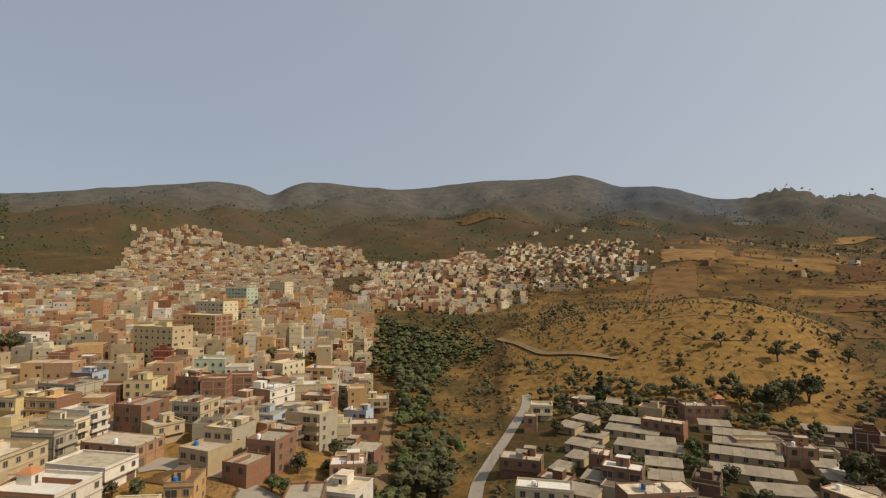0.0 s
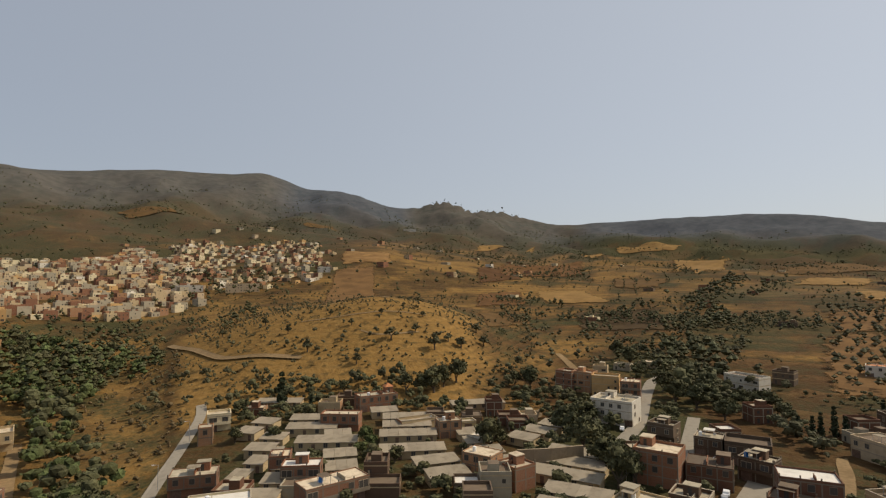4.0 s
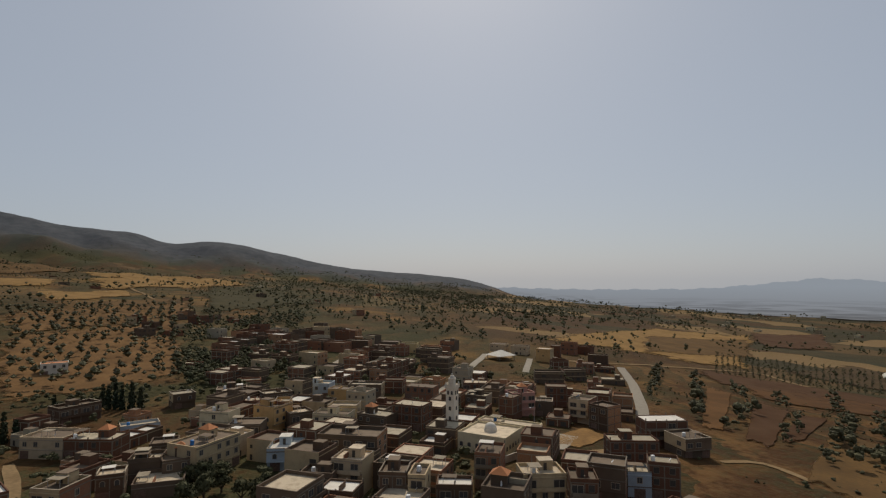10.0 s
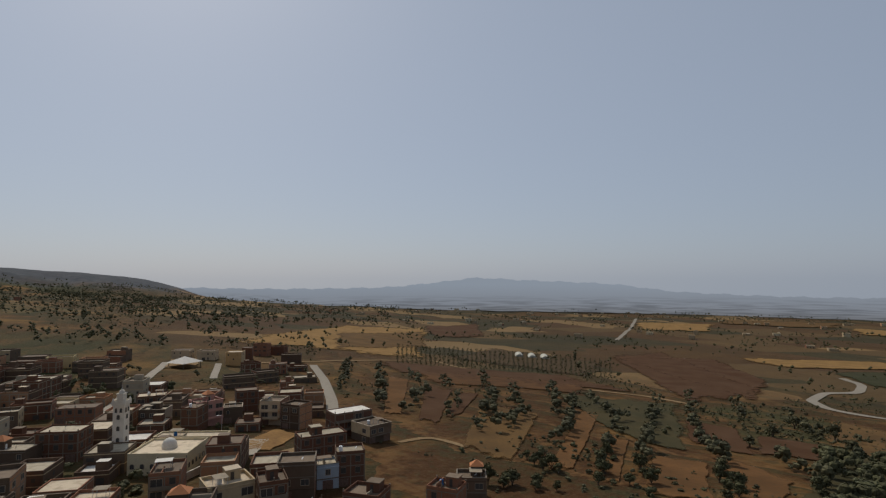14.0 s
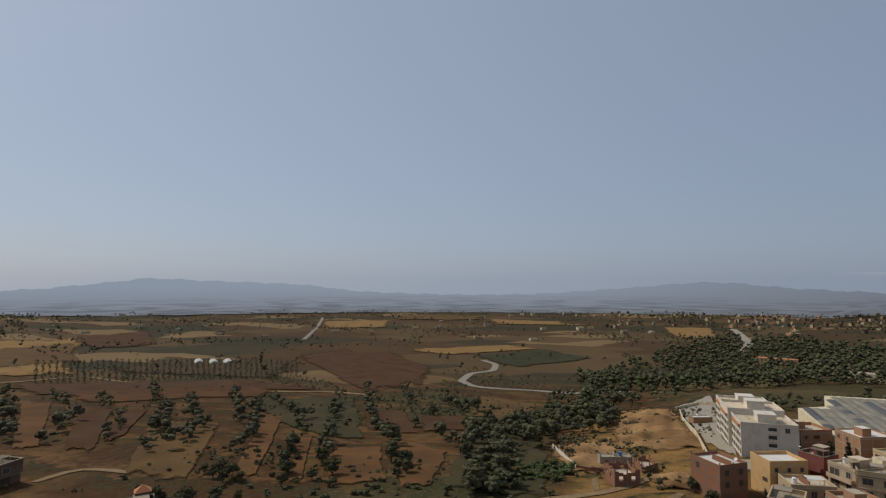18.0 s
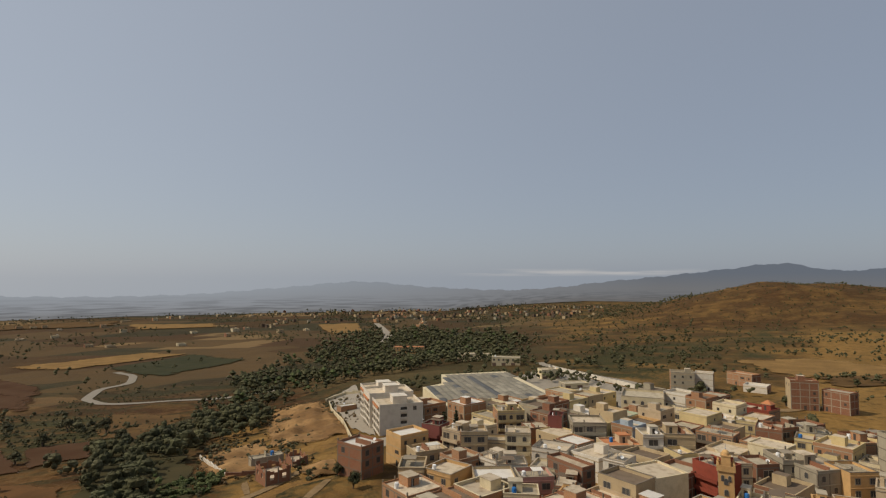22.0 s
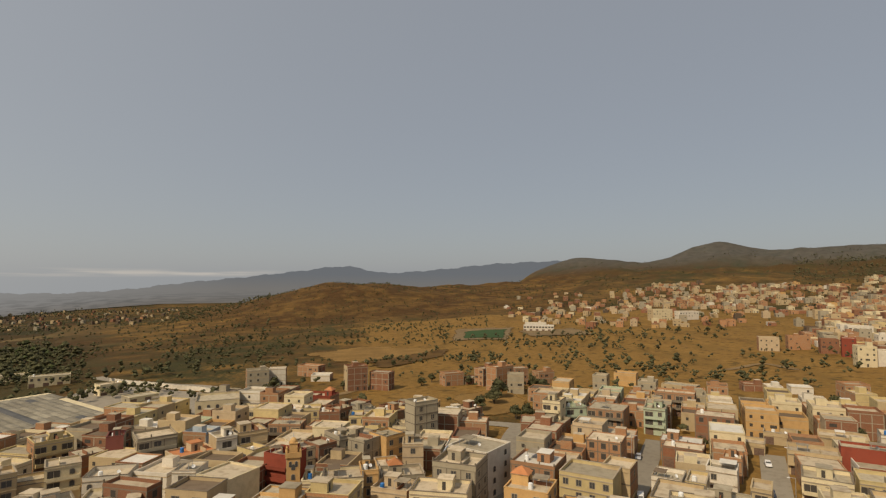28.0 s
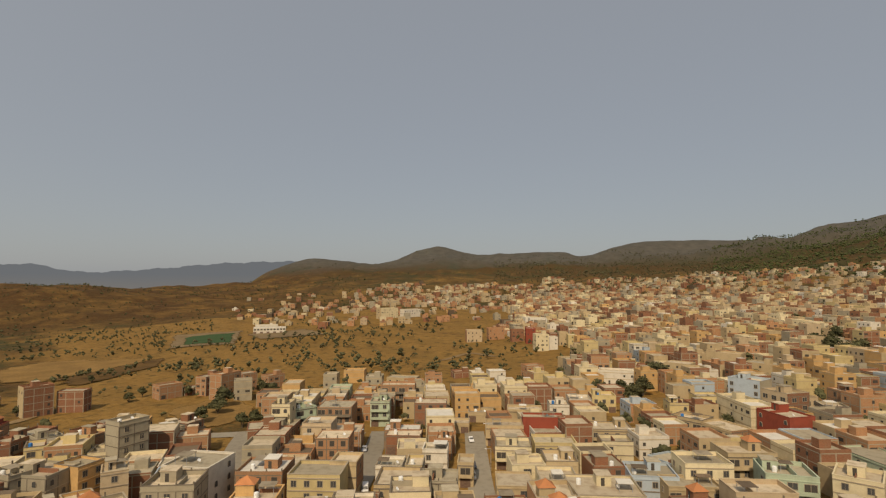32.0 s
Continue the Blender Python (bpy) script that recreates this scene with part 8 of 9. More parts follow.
outlying(outer, -382, 133, 68, 20.3, 10, 2, 'rust', 'roof_grey')
outlying(outer, -358, 146, 67, 17.0, 10, 2, 'brick', 'roof')
outlying(outer, -315, 152, 73, 13.4, 11, 1, 'white', 'roof_white')
outlying(outer, -292, 175, 37, 17.2, 11, 2, 'tan', 'roof_grey')
outlying(outer, -267, 171, 63, 8.5, 9, 2, 'tan', 'roof')
outlying(outer, -304, 216, 53, 13.4, 11, 1, 'cream', 'roof_grey')
outlying(outer, -630, -193, 108, 24.6, 11, 2, 'white', 'roof_white')
outlying(outer, -735, -65, 126, 26.0, 13, 4, 'cream', 'roof')
outlying(outer, -746, -35, 126, 26.0, 11, 3, 'white', 'roof')
outlying(outer, 74, 742, 350, 36, 11, 2, 'white', 'roof')
outlying(outer, 135, 723, 352, 40, 14, 3, 'pink', 'roof_grey')
outlying(outer, 263, 791, 345, 18, 9, 2, 'white', 'roof_white')
outlying(outer, 875, 1705, 340, 44, 16, 1, 'white', 'roof_white')
outlying(outer, 121, 778, 350, 22, 10, 2, 'cream', 'roof')
outlying(outer, 219, 867, 350, 24, 10, 1, 'tan', 'roof_grey')
tagged(new("distant_houses", outer.mesh("distant_houses", STUFF_MATS)), "scattered outlying flat-roofed houses", "houses", kind="stuff")
tree('cypress', 65, 253, 1.88)
tree('cypress', 74, 238, 1.14)
tree('broad', 122, 241, 1.69)
tree('broad', 128, 237, 2.00)
tree('broad', 134, 235, 2.20)
tree('broad', 152, 243, 1.98)
tree('broad', 114, 160, 2.15)
tree('broad', 79, 164, 0.93)
tree('broad', 51, 208, 1.15)
tree('broad', 55, 239, 1.14)
tree('broad', -48, 168, 1.19)
tree('broad', -42, 191, 0.99)
tree('broad', -233, 283, 2.20)
tree('broad', -90, 144, 0.72)
tree('broad', -84, 145, 0.86)
tree('broad', 142, 239, 1.83)
tree('broad', 48, 246, 1.04)
tree('broad', 95, 254, 1.12)
tree('broad', 39, 218, 0.97)
tree('broad', 77, 184, 1.27, fresh=True)
tree('broad', 72, 176, 0.97, fresh=True)
tree('broad', -47, 150, 1.09, fresh=True)
tree('broad', 78, 181, 1.00, fresh=True)
tree('broad', -51, 153, 0.94, fresh=True)
tree('olive', 138, 292, 2.07)
tree('olive', 111, 278, 1.44)
tree('olive', 158, 276, 2.20)
tree('olive', 93, 307, 1.71)
tree('olive', 178, 279, 1.94)
tree('olive', 171, 314, 1.14)
tree('olive', 156, 296, 1.42)
tree('olive', 172, 284, 1.42)
tree('olive', 145, 322, 0.94)
tree('olive', 124, 319, 1.09)
tree('olive', 120, 346, 0.97)
tree('olive', 90, 337, 1.30)
tree('olive', 83, 366, 1.20)
tree('olive', 60, 386, 1.46)
tree('olive', 214, 316, 1.83)
tree('olive', 205, 294, 1.91)
tree('broad', 149, 160, 2.20)
tree('broad', 143, 144, 2.20)
tree('broad', 133, 126, 2.20)
tree('broad', 125, 112, 2.01)
tree('broad', 132, 112, 1.47)
tree('broad', 120, 162, 1.36)
tree('broad', 122, 171, 1.23)
tree('broad', 191, 231, 1.97)
tree('broad', 184, 235, 1.47)
tree('broad', 229, 170, 2.20)
tree('broad', 229, 159, 2.20)
tree('broad', 245, 189, 2.20)
tree('broad', 248, 165, 2.20)
tree('broad', 283, 243, 2.20)
tree('broad', 292, 261, 2.20)
tree('broad', 239, 126, 1.79)
tree('broad', 250, 139, 2.12)
tree('broad', 245, 146, 1.88)
tree('broad', 169, 167, 2.20)
tree('broad', 147, 62, 1.10)
tree('broad', 157, 63, 1.16)
tree('broad', 176, 32, 1.22)
tree('broad', 174, 28, 1.20)
tree('broad', 179, 24, 1.23)
tree('broad', 222, 141, 1.74)
tree('broad', 260, 216, 1.66)
tree('cypress', 222, 107, 1.34)
tree('cypress', 228, 107, 1.22)
tree('cypress', 236, 106, 1.25)
tree('cypress', 238, 103, 1.19)
tree('cypress', 275, 105, 1.13)
tree('cypress', 287, 90, 1.22)
tree('cypress', 282, 86, 1.41)
tree('cypress', 281, 83, 1.33)
tree('cypress', 280, 80, 1.40)
tree('cypress', 280, 76, 1.46)
tree('cypress', 279, 72, 1.38)
tree('cypress', 224, 113, 1.15)
tree('broad', 158, 30, 1.25)
tree('broad', 164, 26, 1.28)
tree('broad', 168, 22, 1.16)
tree('broad', 161, 16, 1.25)
tree('broad', 156, 11, 1.21)
tree('broad', 169, 10, 1.02)
tree('broad', 214, -95, 0.49)
tree('broad', 222, -95, 0.51)
tree('broad', 206, -89, 0.58)
tree('broad', -35, -159, 0.84)
tree('broad', -33, -173, 0.72)
tree('broad', -23, -184, 0.39)
tree('broad', -25, -192, 0.35)
tree('broad', -25, -177, 0.44)
tree('olive', 54, -317, 1.93)
tree('olive', 43, -288, 1.75)
tree('olive', 75, -338, 1.70)
tree('olive', 75, -296, 1.67)
tree('olive', 75, -262, 1.49)
tree('cypress', -168, -216, 0.72)
tree('broad', -236, -99, 1.49)
tree('broad', -251, -98, 1.69)
tree('broad', -262, -100, 1.85)
tree('broad', -228, -79, 1.21)
tree('broad', -229, -74, 1.12)
tree('broad', -339, -209, 0.78)
tree('broad', -297, -126, 1.17)
tree('broad', -299, -121, 1.27)
tree('broad', -293, -130, 1.16)
tree('broad', -301, -143, 0.98)
tree('broad', -218, -211, 1.00)
tree('broad', -233, -221, 1.16)
tree('broad', -249, -186, 1.02)
tree('broad', -239, -240, 0.78)
tree('broad', -290, -91, 1.30)
tree('broad', -289, -85, 1.39)
tree('broad', -278, -153, 1.04)
tree('broad', -289, -152, 0.86)
tree('broad', -70, -271, 0.93)
tree('broad', -252, 90, 1.98)
tree('broad', -266, 100, 1.64)
tree('broad', -269, 90, 1.40)
tree('broad', -290, 117, 2.05)
tree('broad', -208, 110, 1.10)
tree('broad', -290, 14, 0.96)
tree('broad', -283, 44, 1.41)
tree('broad', -244, 44, 0.99)
tree('broad', -241, 25, 0.60)
tree('broad', -349, 242, 2.20)
tree('broad', -325, 235, 2.20)
tree('broad', -307, 231, 2.20)
tree('broad', -297, 233, 2.20)
tree('broad', -320, 211, 1.62)
tree('broad', -396, 216, 1.32)
tree('broad', -287, 61, 0.87)
tree('broad', -357, 261, 2.15)
tree('cypress', -82, -207, 1.1)
tree('cypress', -87, -206, 1.0)

for x, y in ((-58, -204), (-66, -204), (-74, -203), (-82, -204), (-62, -196), (-72, -195), (-54, -200)):
    claim(x, y, 6.5)

# ---------------------------------------------------------------- the rest of the town, too many houses to count
town_trees = scatter(256, 350, 170, 620, 900, 91, (0.9, 1.6), patchy(31, 0.7, 0.4), 3.0) + scatter(200, 256, 160, 250, 60, 92, (0.7, 1.2), patchy(23, 0.6), 3.0) + scatter(82, 122, 150, 420, 260, 93, (0.7, 1.3), patchy(27, 0.62, 0.8), 2.6)
for x, y, q in town_trees:
    claim(x, y, 2.2 * q)
wood("clusters of dark trees among the town houses", "broad", town_trees, "leaf_dark", 91)
district("dense hillside town of flat-roofed houses", sector(311, 352, 235, 620), 8, -150, 350, 560, HAZY + ["brick"] * 2, 1, dens=0.9, lot=(9, 10), street=5)
district("hillside town of flat-roofed houses", sector(316, 346, 600, 980), 12, -300, 750, 500, FARTOWN, 12, dens=0.82, lot=(9, 8.5), street=5, storeys=(1, 2, 2, 2))
district("far hillside town of flat-roofed houses", sector(328, 350, 960, 1330), 16, -300, 1100, 500, FARTOWN, 2, dens=0.62, lot=(9, 8.5), street=5, storeys=(1, 2, 2))
district("far valley town of flat-roofed houses", sector(350, 5, 590, 1050), 20, 0, 800, 420, FARTOWN, 21, dens=0.62, lot=(9, 8.5), street=5, storeys=(1, 2, 2))
district("far houses along the valley", sector(4, 18, 750, 1250), 30, 180, 1000, 400, FARTOWN, 22, dens=0.4, lot=(9, 8.5), storeys=(1, 1, 2))
district("dense town of flat-roofed houses", sector(284, 312, 240, 460), 2, -330, 120, 330, WARM, 3, dens=0.9, lot=(8.5, 9.5), street=5)
district("far town of flat-roofed houses", sector(278, 318, 460, 900), 8, -560, 260, 620, FARTOWN + ["yellow", "cream"], 4, dens=0.8, lot=(9, 8.5), street=5, storeys=(1, 2, 2, 3))
district("far edge of the town", sector(262, 318, 880, 1250), 14, -900, 300, 900, FARTOWN, 41, dens=0.38, lot=(9, 8.5), storeys=(1, 1, 2, 2))
district("far houses by the sports ground", sector(251, 279, 640, 1000), 5, -700, -100, 500, FARTOWN, 42, dens=0.16, lot=(11, 8), storeys=(1, 1, 1, 2))
district("eastern quarter of block houses", sector(82, 106, 250, 500), -35, 300, 20, 330, RAW_SHADED, 6, dens=0.5, street=6, storeys=(1, 2, 2, 2, 3))
district("edge of the eastern quarter", sector(74, 92, 380, 640), -30, 450, 100, 300, RAW_SHADED, 61, dens=0.12, storeys=(1, 2, 2))
district("far white town on the plain", sector(184, 217, 1350, 2300), 20, -600, -1700, 1100, ["grey", "mud", "mud", "tan", "rust"], 51, dens=0.028, lot=(7.5, 7.5), storeys=(1, 2, 2))
district("far farm buildings on the plain", sector(120, 200, 900, 2200), 20, 500, -1300, 1400, ["cream", "tan", "tan"], 52, dens=0.010, storeys=(1, 1, 2))
district("farmhouses among the groves", sector(38, 100, 480, 1500), 25, 700, 500, 1200, ["mud", "cream", "tan", "rust_shaded"], 53, dens=0.006, storeys=(1, 1, 2))
district("scattered hillside houses", sector(0, 40, 620, 1400), 25, 400, 900, 800, FARTOWN, 54, dens=0.012, storeys=(1, 1, 2))
district("houses below the red hill", sector(249, 262, 680, 1150), 10, -700, -350, 600, FARTOWN, 55, dens=0.03, lot=(11, 8), storeys=(1, 1, 2))

district("close-set low houses and yards", sector(311, 351, 126, 250), 8, -100, 170, 210, WARM, 70, dens=0.9, lot=(8.5, 9), street=4, storeys=(1, 2, 2, 3), near=175)
district("close-set low houses", sector(250, 311, 122, 300), 2, -190, 20, 260, WARM, 71, dens=0.96, lot=(10, 10), street=3, storeys=(2, 2, 2, 3), near=172)
district("close-set low houses", sector(198, 256, 122, 262), 16, -140, -140, 220, WARM, 72, dens=0.96, lot=(10, 10), street=3, storeys=(2, 2, 3), near=168)
district("close-set low block houses", sector(82, 124, 126, 300), -33, 180, 0, 270, RAW_SHADED, 73, dens=0.68, lot=(10.5, 10.5), street=4, storeys=(1, 2, 2, 3), near=170)
district("scattered block houses and sheds", sector(7, 82, 126, 262), -30, 130, 130, 220, RAW_SHADED, 74, dens=0.26, lot=(8, 8), street=6, storeys=(1, 1, 2))

# ---------------------------------------------------------------- trees and scrub
def in_ravine(x, y, rng):
    h, r = polar(x, y)
    h = h - 360 if h > 180 else h
    return -7.0 + 2.2 * math.sin(r / 37) - 0.008 * (r - 165) < h < -1.6 + 1.5 * math.sin(r / 29 + 1) + (4 if r > 360 else 0) and rng.random() < 2.2 * float(thicket(x * 1.7, y * 1.7)) - 0.3


gul = scatter(-13, 9, 150, 520, 2100, 3, (0.7, 2.1), in_ravine, 0.8)
for i, (x, y, q) in enumerate(gul):
    if i < 60:
        tree("broad" if i % 5 else "olive", x, y, q * (1 if i % 5 else 1.3), fresh=(i % 3 == 1))
wood("dark leafy trees filling the ravine", "broad", gul[60::2], "leaf_dark", 1)
wood("fresh green trees in the ravine", "broad", gul[61::2], "leaf_bright", 101)
wood("dry brown scrub in the ravine", "shrub", scatter(-3.5, 5.5, 160, 420, 300, 4, (0.6, 1.5), clear=1.0), "leaf_dry", 2, "shrubs")
wood("green ravine trees between town and hill", "broad", scatter(-14, 12, 380, 620, 330, 5, (0.8, 1.4), patchy(60, 0.35), 3), "leaf_dark", 3)
wood("low scrub on the golden hill", "shrub", scatter(2, 40, 250, 480, 2200, 6, (0.4, 1.2), patchy(19, 0.4)), "leaf_olive", 4, "shrubs")
wood("olive trees on the golden hill", "olive", scatter(2, 40, 290, 700, 900, 7, (0.7, 1.35), patchy(46, 0.3)), "leaf_olive", 5)
wood("trees at the foot of the hill", "broad", scatter(10, 60, 224, 285, 420, 8, (0.7, 1.3), patchy(23, 0.3), 2.4), "leaf_dark", 6)
wood("trees among the row houses", "broad", scatter(8, 50, 140, 262, 900, 81, (0.6, 1.25), hollows(0.45), 1.4), "leaf_dark", 61)


def grove(h0, h1, r0, r1, step, ang, seed, size, skip=0.12, keep=None):
    rng = random.Random(seed)
    c, s = math.cos(radians(ang)), math.sin(radians(ang))
    out = []
    n = int(2 * r1 / step)
    ins = sector(h0, h1, r0, r1)
    for i in range(-n // 2, n // 2):
        for j in range(-n // 2, n // 2):
            u, v = i * step, j * step
            x, y = u * c - v * s + rng.uniform(-1.3, 1.3), u * s + v * c + rng.uniform(-1.3, 1.3)
            if not ins(x, y) or rng.random() < skip or (keep and not keep(x, y, rng)) or not free(x, y, 2.2):
                continue
            out.append((x, y, rng.uniform(*size)))
    return out


def orchard(poly, base, ang, step, row, seed, size):
    """Trees in straight rows over a field."""
    rng = random.Random(seed)
    c, s = math.cos(radians(ang)), math.sin(radians(ang))
    out = []
    for k in range(-30, 31):
        for j in range(-30, 31):
            u, v = j * step + rng.uniform(-1.2, 1.2), k * row + rng.uniform(-1.2, 1.2)
            x, y = base[0] + u * c - v * s, base[1] + u * s + v * c
            hit = False
            for (x0, y0), (x1, y1) in zip(poly, poly[1:] + poly[:1]):
                if (y0 > y) != (y1 > y) and x < (x1 - x0) * (y - y0) / (y1 - y0) + x0:
                    hit = not hit
            if hit and rng.random() > 0.14:
                out.append((x, y, rng.uniform(*size)))
    return out


OLIVE_ROWS = orchard([(475, 215), (622, 130), (338, 66), (292, 134)], (423, 225), -43.7, 11.5, 17, 521, (2.1, 2.9))
OLIVE_ROWS += orchard([(612, 277), (761, 139), (641, 115), (481, 218)], (423, 225), -43.7, 12, 17, 522, (2.0, 2.8))
SPORT_ROWS = along([(-527, -229), (-524, -113), (-538, -17)], 14.5, 540, (1.6, 2.2), 1.3) + along([(-441, -196), (-463, -100), (-496, -1)], 14.5, 541, (1.6, 2.2), 1.3) + along([(-412, -105), (-441, -32), (-456, 27)], 14.5, 542, (1.6, 2.2), 1.3) + along([(-563, -173), (-569, -77), (-569, 17)], 14.5, 543, (1.6, 2.2), 1.3) + along([(-381, -144), (-410, -88)], 14.5, 544, (1.6, 2.2), 1.3)
for x, y, q in OLIVE_ROWS + SPORT_ROWS:
    claim(x, y, 7.0)
wood("regular rows of round olive trees", "olive", OLIVE_ROWS, "leaf_olive", 507)
wood("rows of olive trees by the sports ground", "olive", SPORT_ROWS, "leaf_olive", 15)
wood("rows of olive trees in the groves", "olive", grove(38, 63, 290, 640, 15, 25, 9, (1.5, 2.4), 0.15, patchy(60, 0.3)) + grove(63, 88, 540, 700, 15, 25, 19, (1.5, 2.4), 0.2, patchy(60, 0.3)), "leaf_olive", 7)
wood("dark orchard beside the eastern quarter", "broad", scatter(66, 92, 300, 450, 420, 36, (0.5, 0.85), None, 1.6), "leaf_dark", 36)


HEDGE = []


def strip(x0, y0, x1, y1, n, seed, size):
    """A line of trees along a field edge."""
    rng = random.Random(seed)
    for k in range(n):
        f = (k + rng.uniform(-0.3, 0.3)) / max(1, n - 1)
        x, y = x0 + (x1 - x0) * f + rng.gauss(0, 1.6), y0 + (y1 - y0) * f + rng.gauss(0, 1.6)
        if k % 3 or free(x, y, 0.5):
            if math.hypot(x, y) < 215:
                tree("broad", x, y, size * rng.uniform(0.6, 1.15))
            else:
                HEDGE.append((x, y, size * rng.uniform(0.4, 1.4)))


SLOPE_LINES = ((373, -266, 275, -189, 19, 1.15), (339, -271, 220, -179, 23, 1.15), (321, -283, 250, -236, 13, 1.15), (250, -236, 203, -178, 11, 1.15),
               (296, -296, 223, -236, 15, 1.15), (223, -236, 180, -186, 10, 1.15), (291, -336, 205, -245, 19, 1.15), (205, -245, 158, -180, 12, 1.15),
               (240, -310, 170, -226, 17, 1.15), (170, -226, 149, -189, 7, 1.15), (231, -346, 158, -241, 20, 1.15), (194, -316, 136, -216, 18, 1.15),
               (136, -216, 125, -189, 4, 1.15), (198, -334, 138, -267, 14, 1.15), (138, -267, 102, -189, 13, 1.15), (102, -189, 90, -158, 5, 1.15),
               (162, -371, 120, -268, 17, 1.15), (120, -268, 96, -205, 10, 1.15), (96, -205, 79, -167, 6, 1.15), (157, -412, 105, -282, 22, 1.15),
               (105, -282, 72, -213, 12, 1.15), (72, -213, 54, -172, 7, 1.15), (126, -412, 100, -329, 13, 1.15), (90, -377, 64, -321, 9, 1.15),
               (62, -250, 49, -222, 5, 1.15), (42, -218, 34, -187, 5, 1.15), (193, -222, 162, -203, 6, 1.15), (117, -159, 103, -156, 4, 1.15),
               (108, -131, 93, -140, 4, 1.15))
VALLEY_LINES = (                                          (288, 221, 247, 161, 10, 1.2), (285, 205, 240, 150, 9, 1.3), (262, 175, 245, 144, 7, 1.3), (228, 125, 205, 91, 9, 1.2), (240, 128, 212, 98, 8, 1.2), (183, 193, 136, 115, 10, 1.3),
                                          (17, 345, 85, 274, 10, 0.9), (45, 270, 15, 304, 7, 1.2), (85, 262, 207, 237, 16, 1.1), (100, 252, 190, 232, 10, 1.0))
for k, (xa, ya, xb, yb, n, q) in enumerate(SLOPE_LINES + VALLEY_LINES):
    strip(xa, ya, xb, yb, int(n * 1.5), 400 + k, q * 0.8)
wood("lines of dusty trees along the field edges", "broad", [(x, y, 1.1 * q) for x, y, q in HEDGE], "leaf_olive", 401)
wood("dark trees between the groves", "broad", scatter(36, 90, 230, 700, 4200, 10, (0.6, 1.3), hollows(0.60), 2.2), "leaf_dark", 8)
wood("olive groves on the far slope", "olive", grove(34, 108, 620, 1700, 17, 40, 11, (1.0, 1.7), 0.25, patchy(80, 0.35)), "leaf_olive", 9)
wood("dark woods on the far slope", "broad", scatter(28, 114, 600, 2300, 6000, 12, (0.8, 1.7), hollows(0.62), 3), "leaf_dark", 10)
wood("scrub on the mountain slopes", "broad", scatter(-45, 46, 640, 2300, 6500, 13, (0.8, 1.9), hollows(0.47), 3), "leaf_dark", 11)
wood("pine wood on the hill", "broad", scatter(297, 320, 1050, 2300, 3900, 14, (1.0, 2.0), None, 3), "leaf_bright", 12)
wood("green scrub on the western ridge", "broad", scatter(276, 300, 1000, 2250, 3200, 114, (0.8, 1.7), hollows(0.45), 3), "leaf_olive", 114)
wood("scrub on the western hills", "shrub", scatter(250, 300, 1000, 2400, 900, 15, (1.5, 3.0), patchy(90, 0.4), 4), "leaf_dark", 13, "shrubs")
wood("scrub on the red hill", "shrub", scatter(213, 264, 640, 1700, 5200, 16, (0.9, 2.4), hollows(0.45, 0.2), 2), "leaf_dark", 14, "shrubs")
wood("scattered trees on the dry fields by the sports ground", "broad", scatter(232, 292, 260, 640, 420, 17, (0.5, 1.1), hollows(0.62), 2.4), "leaf_dark", 115)
wood("trees along the stream below the red hill", "broad", scatter(206, 246, 470, 720, 900, 18, (0.6, 1.3), patchy(45, 0.45, 0.8), 2.5), "leaf_dark", 16)
wood("trees by the outlying houses", "broad", scatter(212, 275, 265, 440, 800, 19, (0.6, 1.3), patchy(28, 0.5), 2.2), "leaf_dark", 17)
VALLEY_BANDS = (([(1094, 1216), (1030, 765), (895, 610)], 16), ([(338, 333), (465, 407), (562, 417), (623, 370), (876, 450)], 12), ([(342, 457), (380, 421), (445, 406), (439, 326)], 7),
                ([(1207, 751), (1232, 632), (1596, 586), (1596, 386)], 14), ([(746, 1141), (959, 1239), (1014, 1084), (1428, 1305)], 14), ([(666, 309), (659, 229), (682, 159)], 5),
                ([(1500, 1450), (1560, 1160), (1780, 940)], 18), ([(890, 300), (1060, 215), (1170, 120)], 6), ([(560, 735), (770, 760)], 8))
wood("big dark trees in the valley bottom", "broad", within([(367, 282), (384, 245), (268, 162), (214, 146), (247, 199)], 300, 501, (1.3, 2.5), 1.0), "leaf_dark", 501)
wood("tree bands across the valley side", "broad", sum((along(pts, 4.5, 560 + k, (0.8, 1.9), wide) for k, (pts, wide) in enumerate(VALLEY_BANDS)), []), "leaf_dark", 560)
wood("dark trees along the valley gully", "broad", along([(900, 540), (782, 481), (568, 388), (460, 298), (386, 287)], 2.6, 502, (1.0, 2.2), 15), "leaf_dark", 502)
wood("dark green orchard by the quarter", "broad", within([(418, 88), (484, 9), (363, 1), (320, 65)], 900, 503, (0.7, 1.25), 0.8), "leaf_dark", 503)
wood("dark trees above the row houses", "broad", within([(342, 308), (355, 281), (276, 215), (274, 246)], 160, 504, (0.7, 1.3), 1.2) + within([(1461, 1632), (1531, 1575), (1143, 1167), (1051, 1156)], 200, 505, (1.2, 2.2), 1.5), "leaf_dark", 504)
wood("dark tree line across the far slope", "broad", along([(1764, 1164), (1857, 909), (1935, 800), (1941, 649)], 7.0, 506, (1.3, 2.4), 26), "leaf_dark", 506)
STREAM = [(16, -345), (-22, -329), (-21, -279), (-5, -256), (6, -257), (13, -231), (21, -216), (18, -197), (19, -183), (15, -160), (30, -160), (35, -176), (29, -186), (43, -217), (49, -252), (33, -281), (7, -301), (19, -345)]
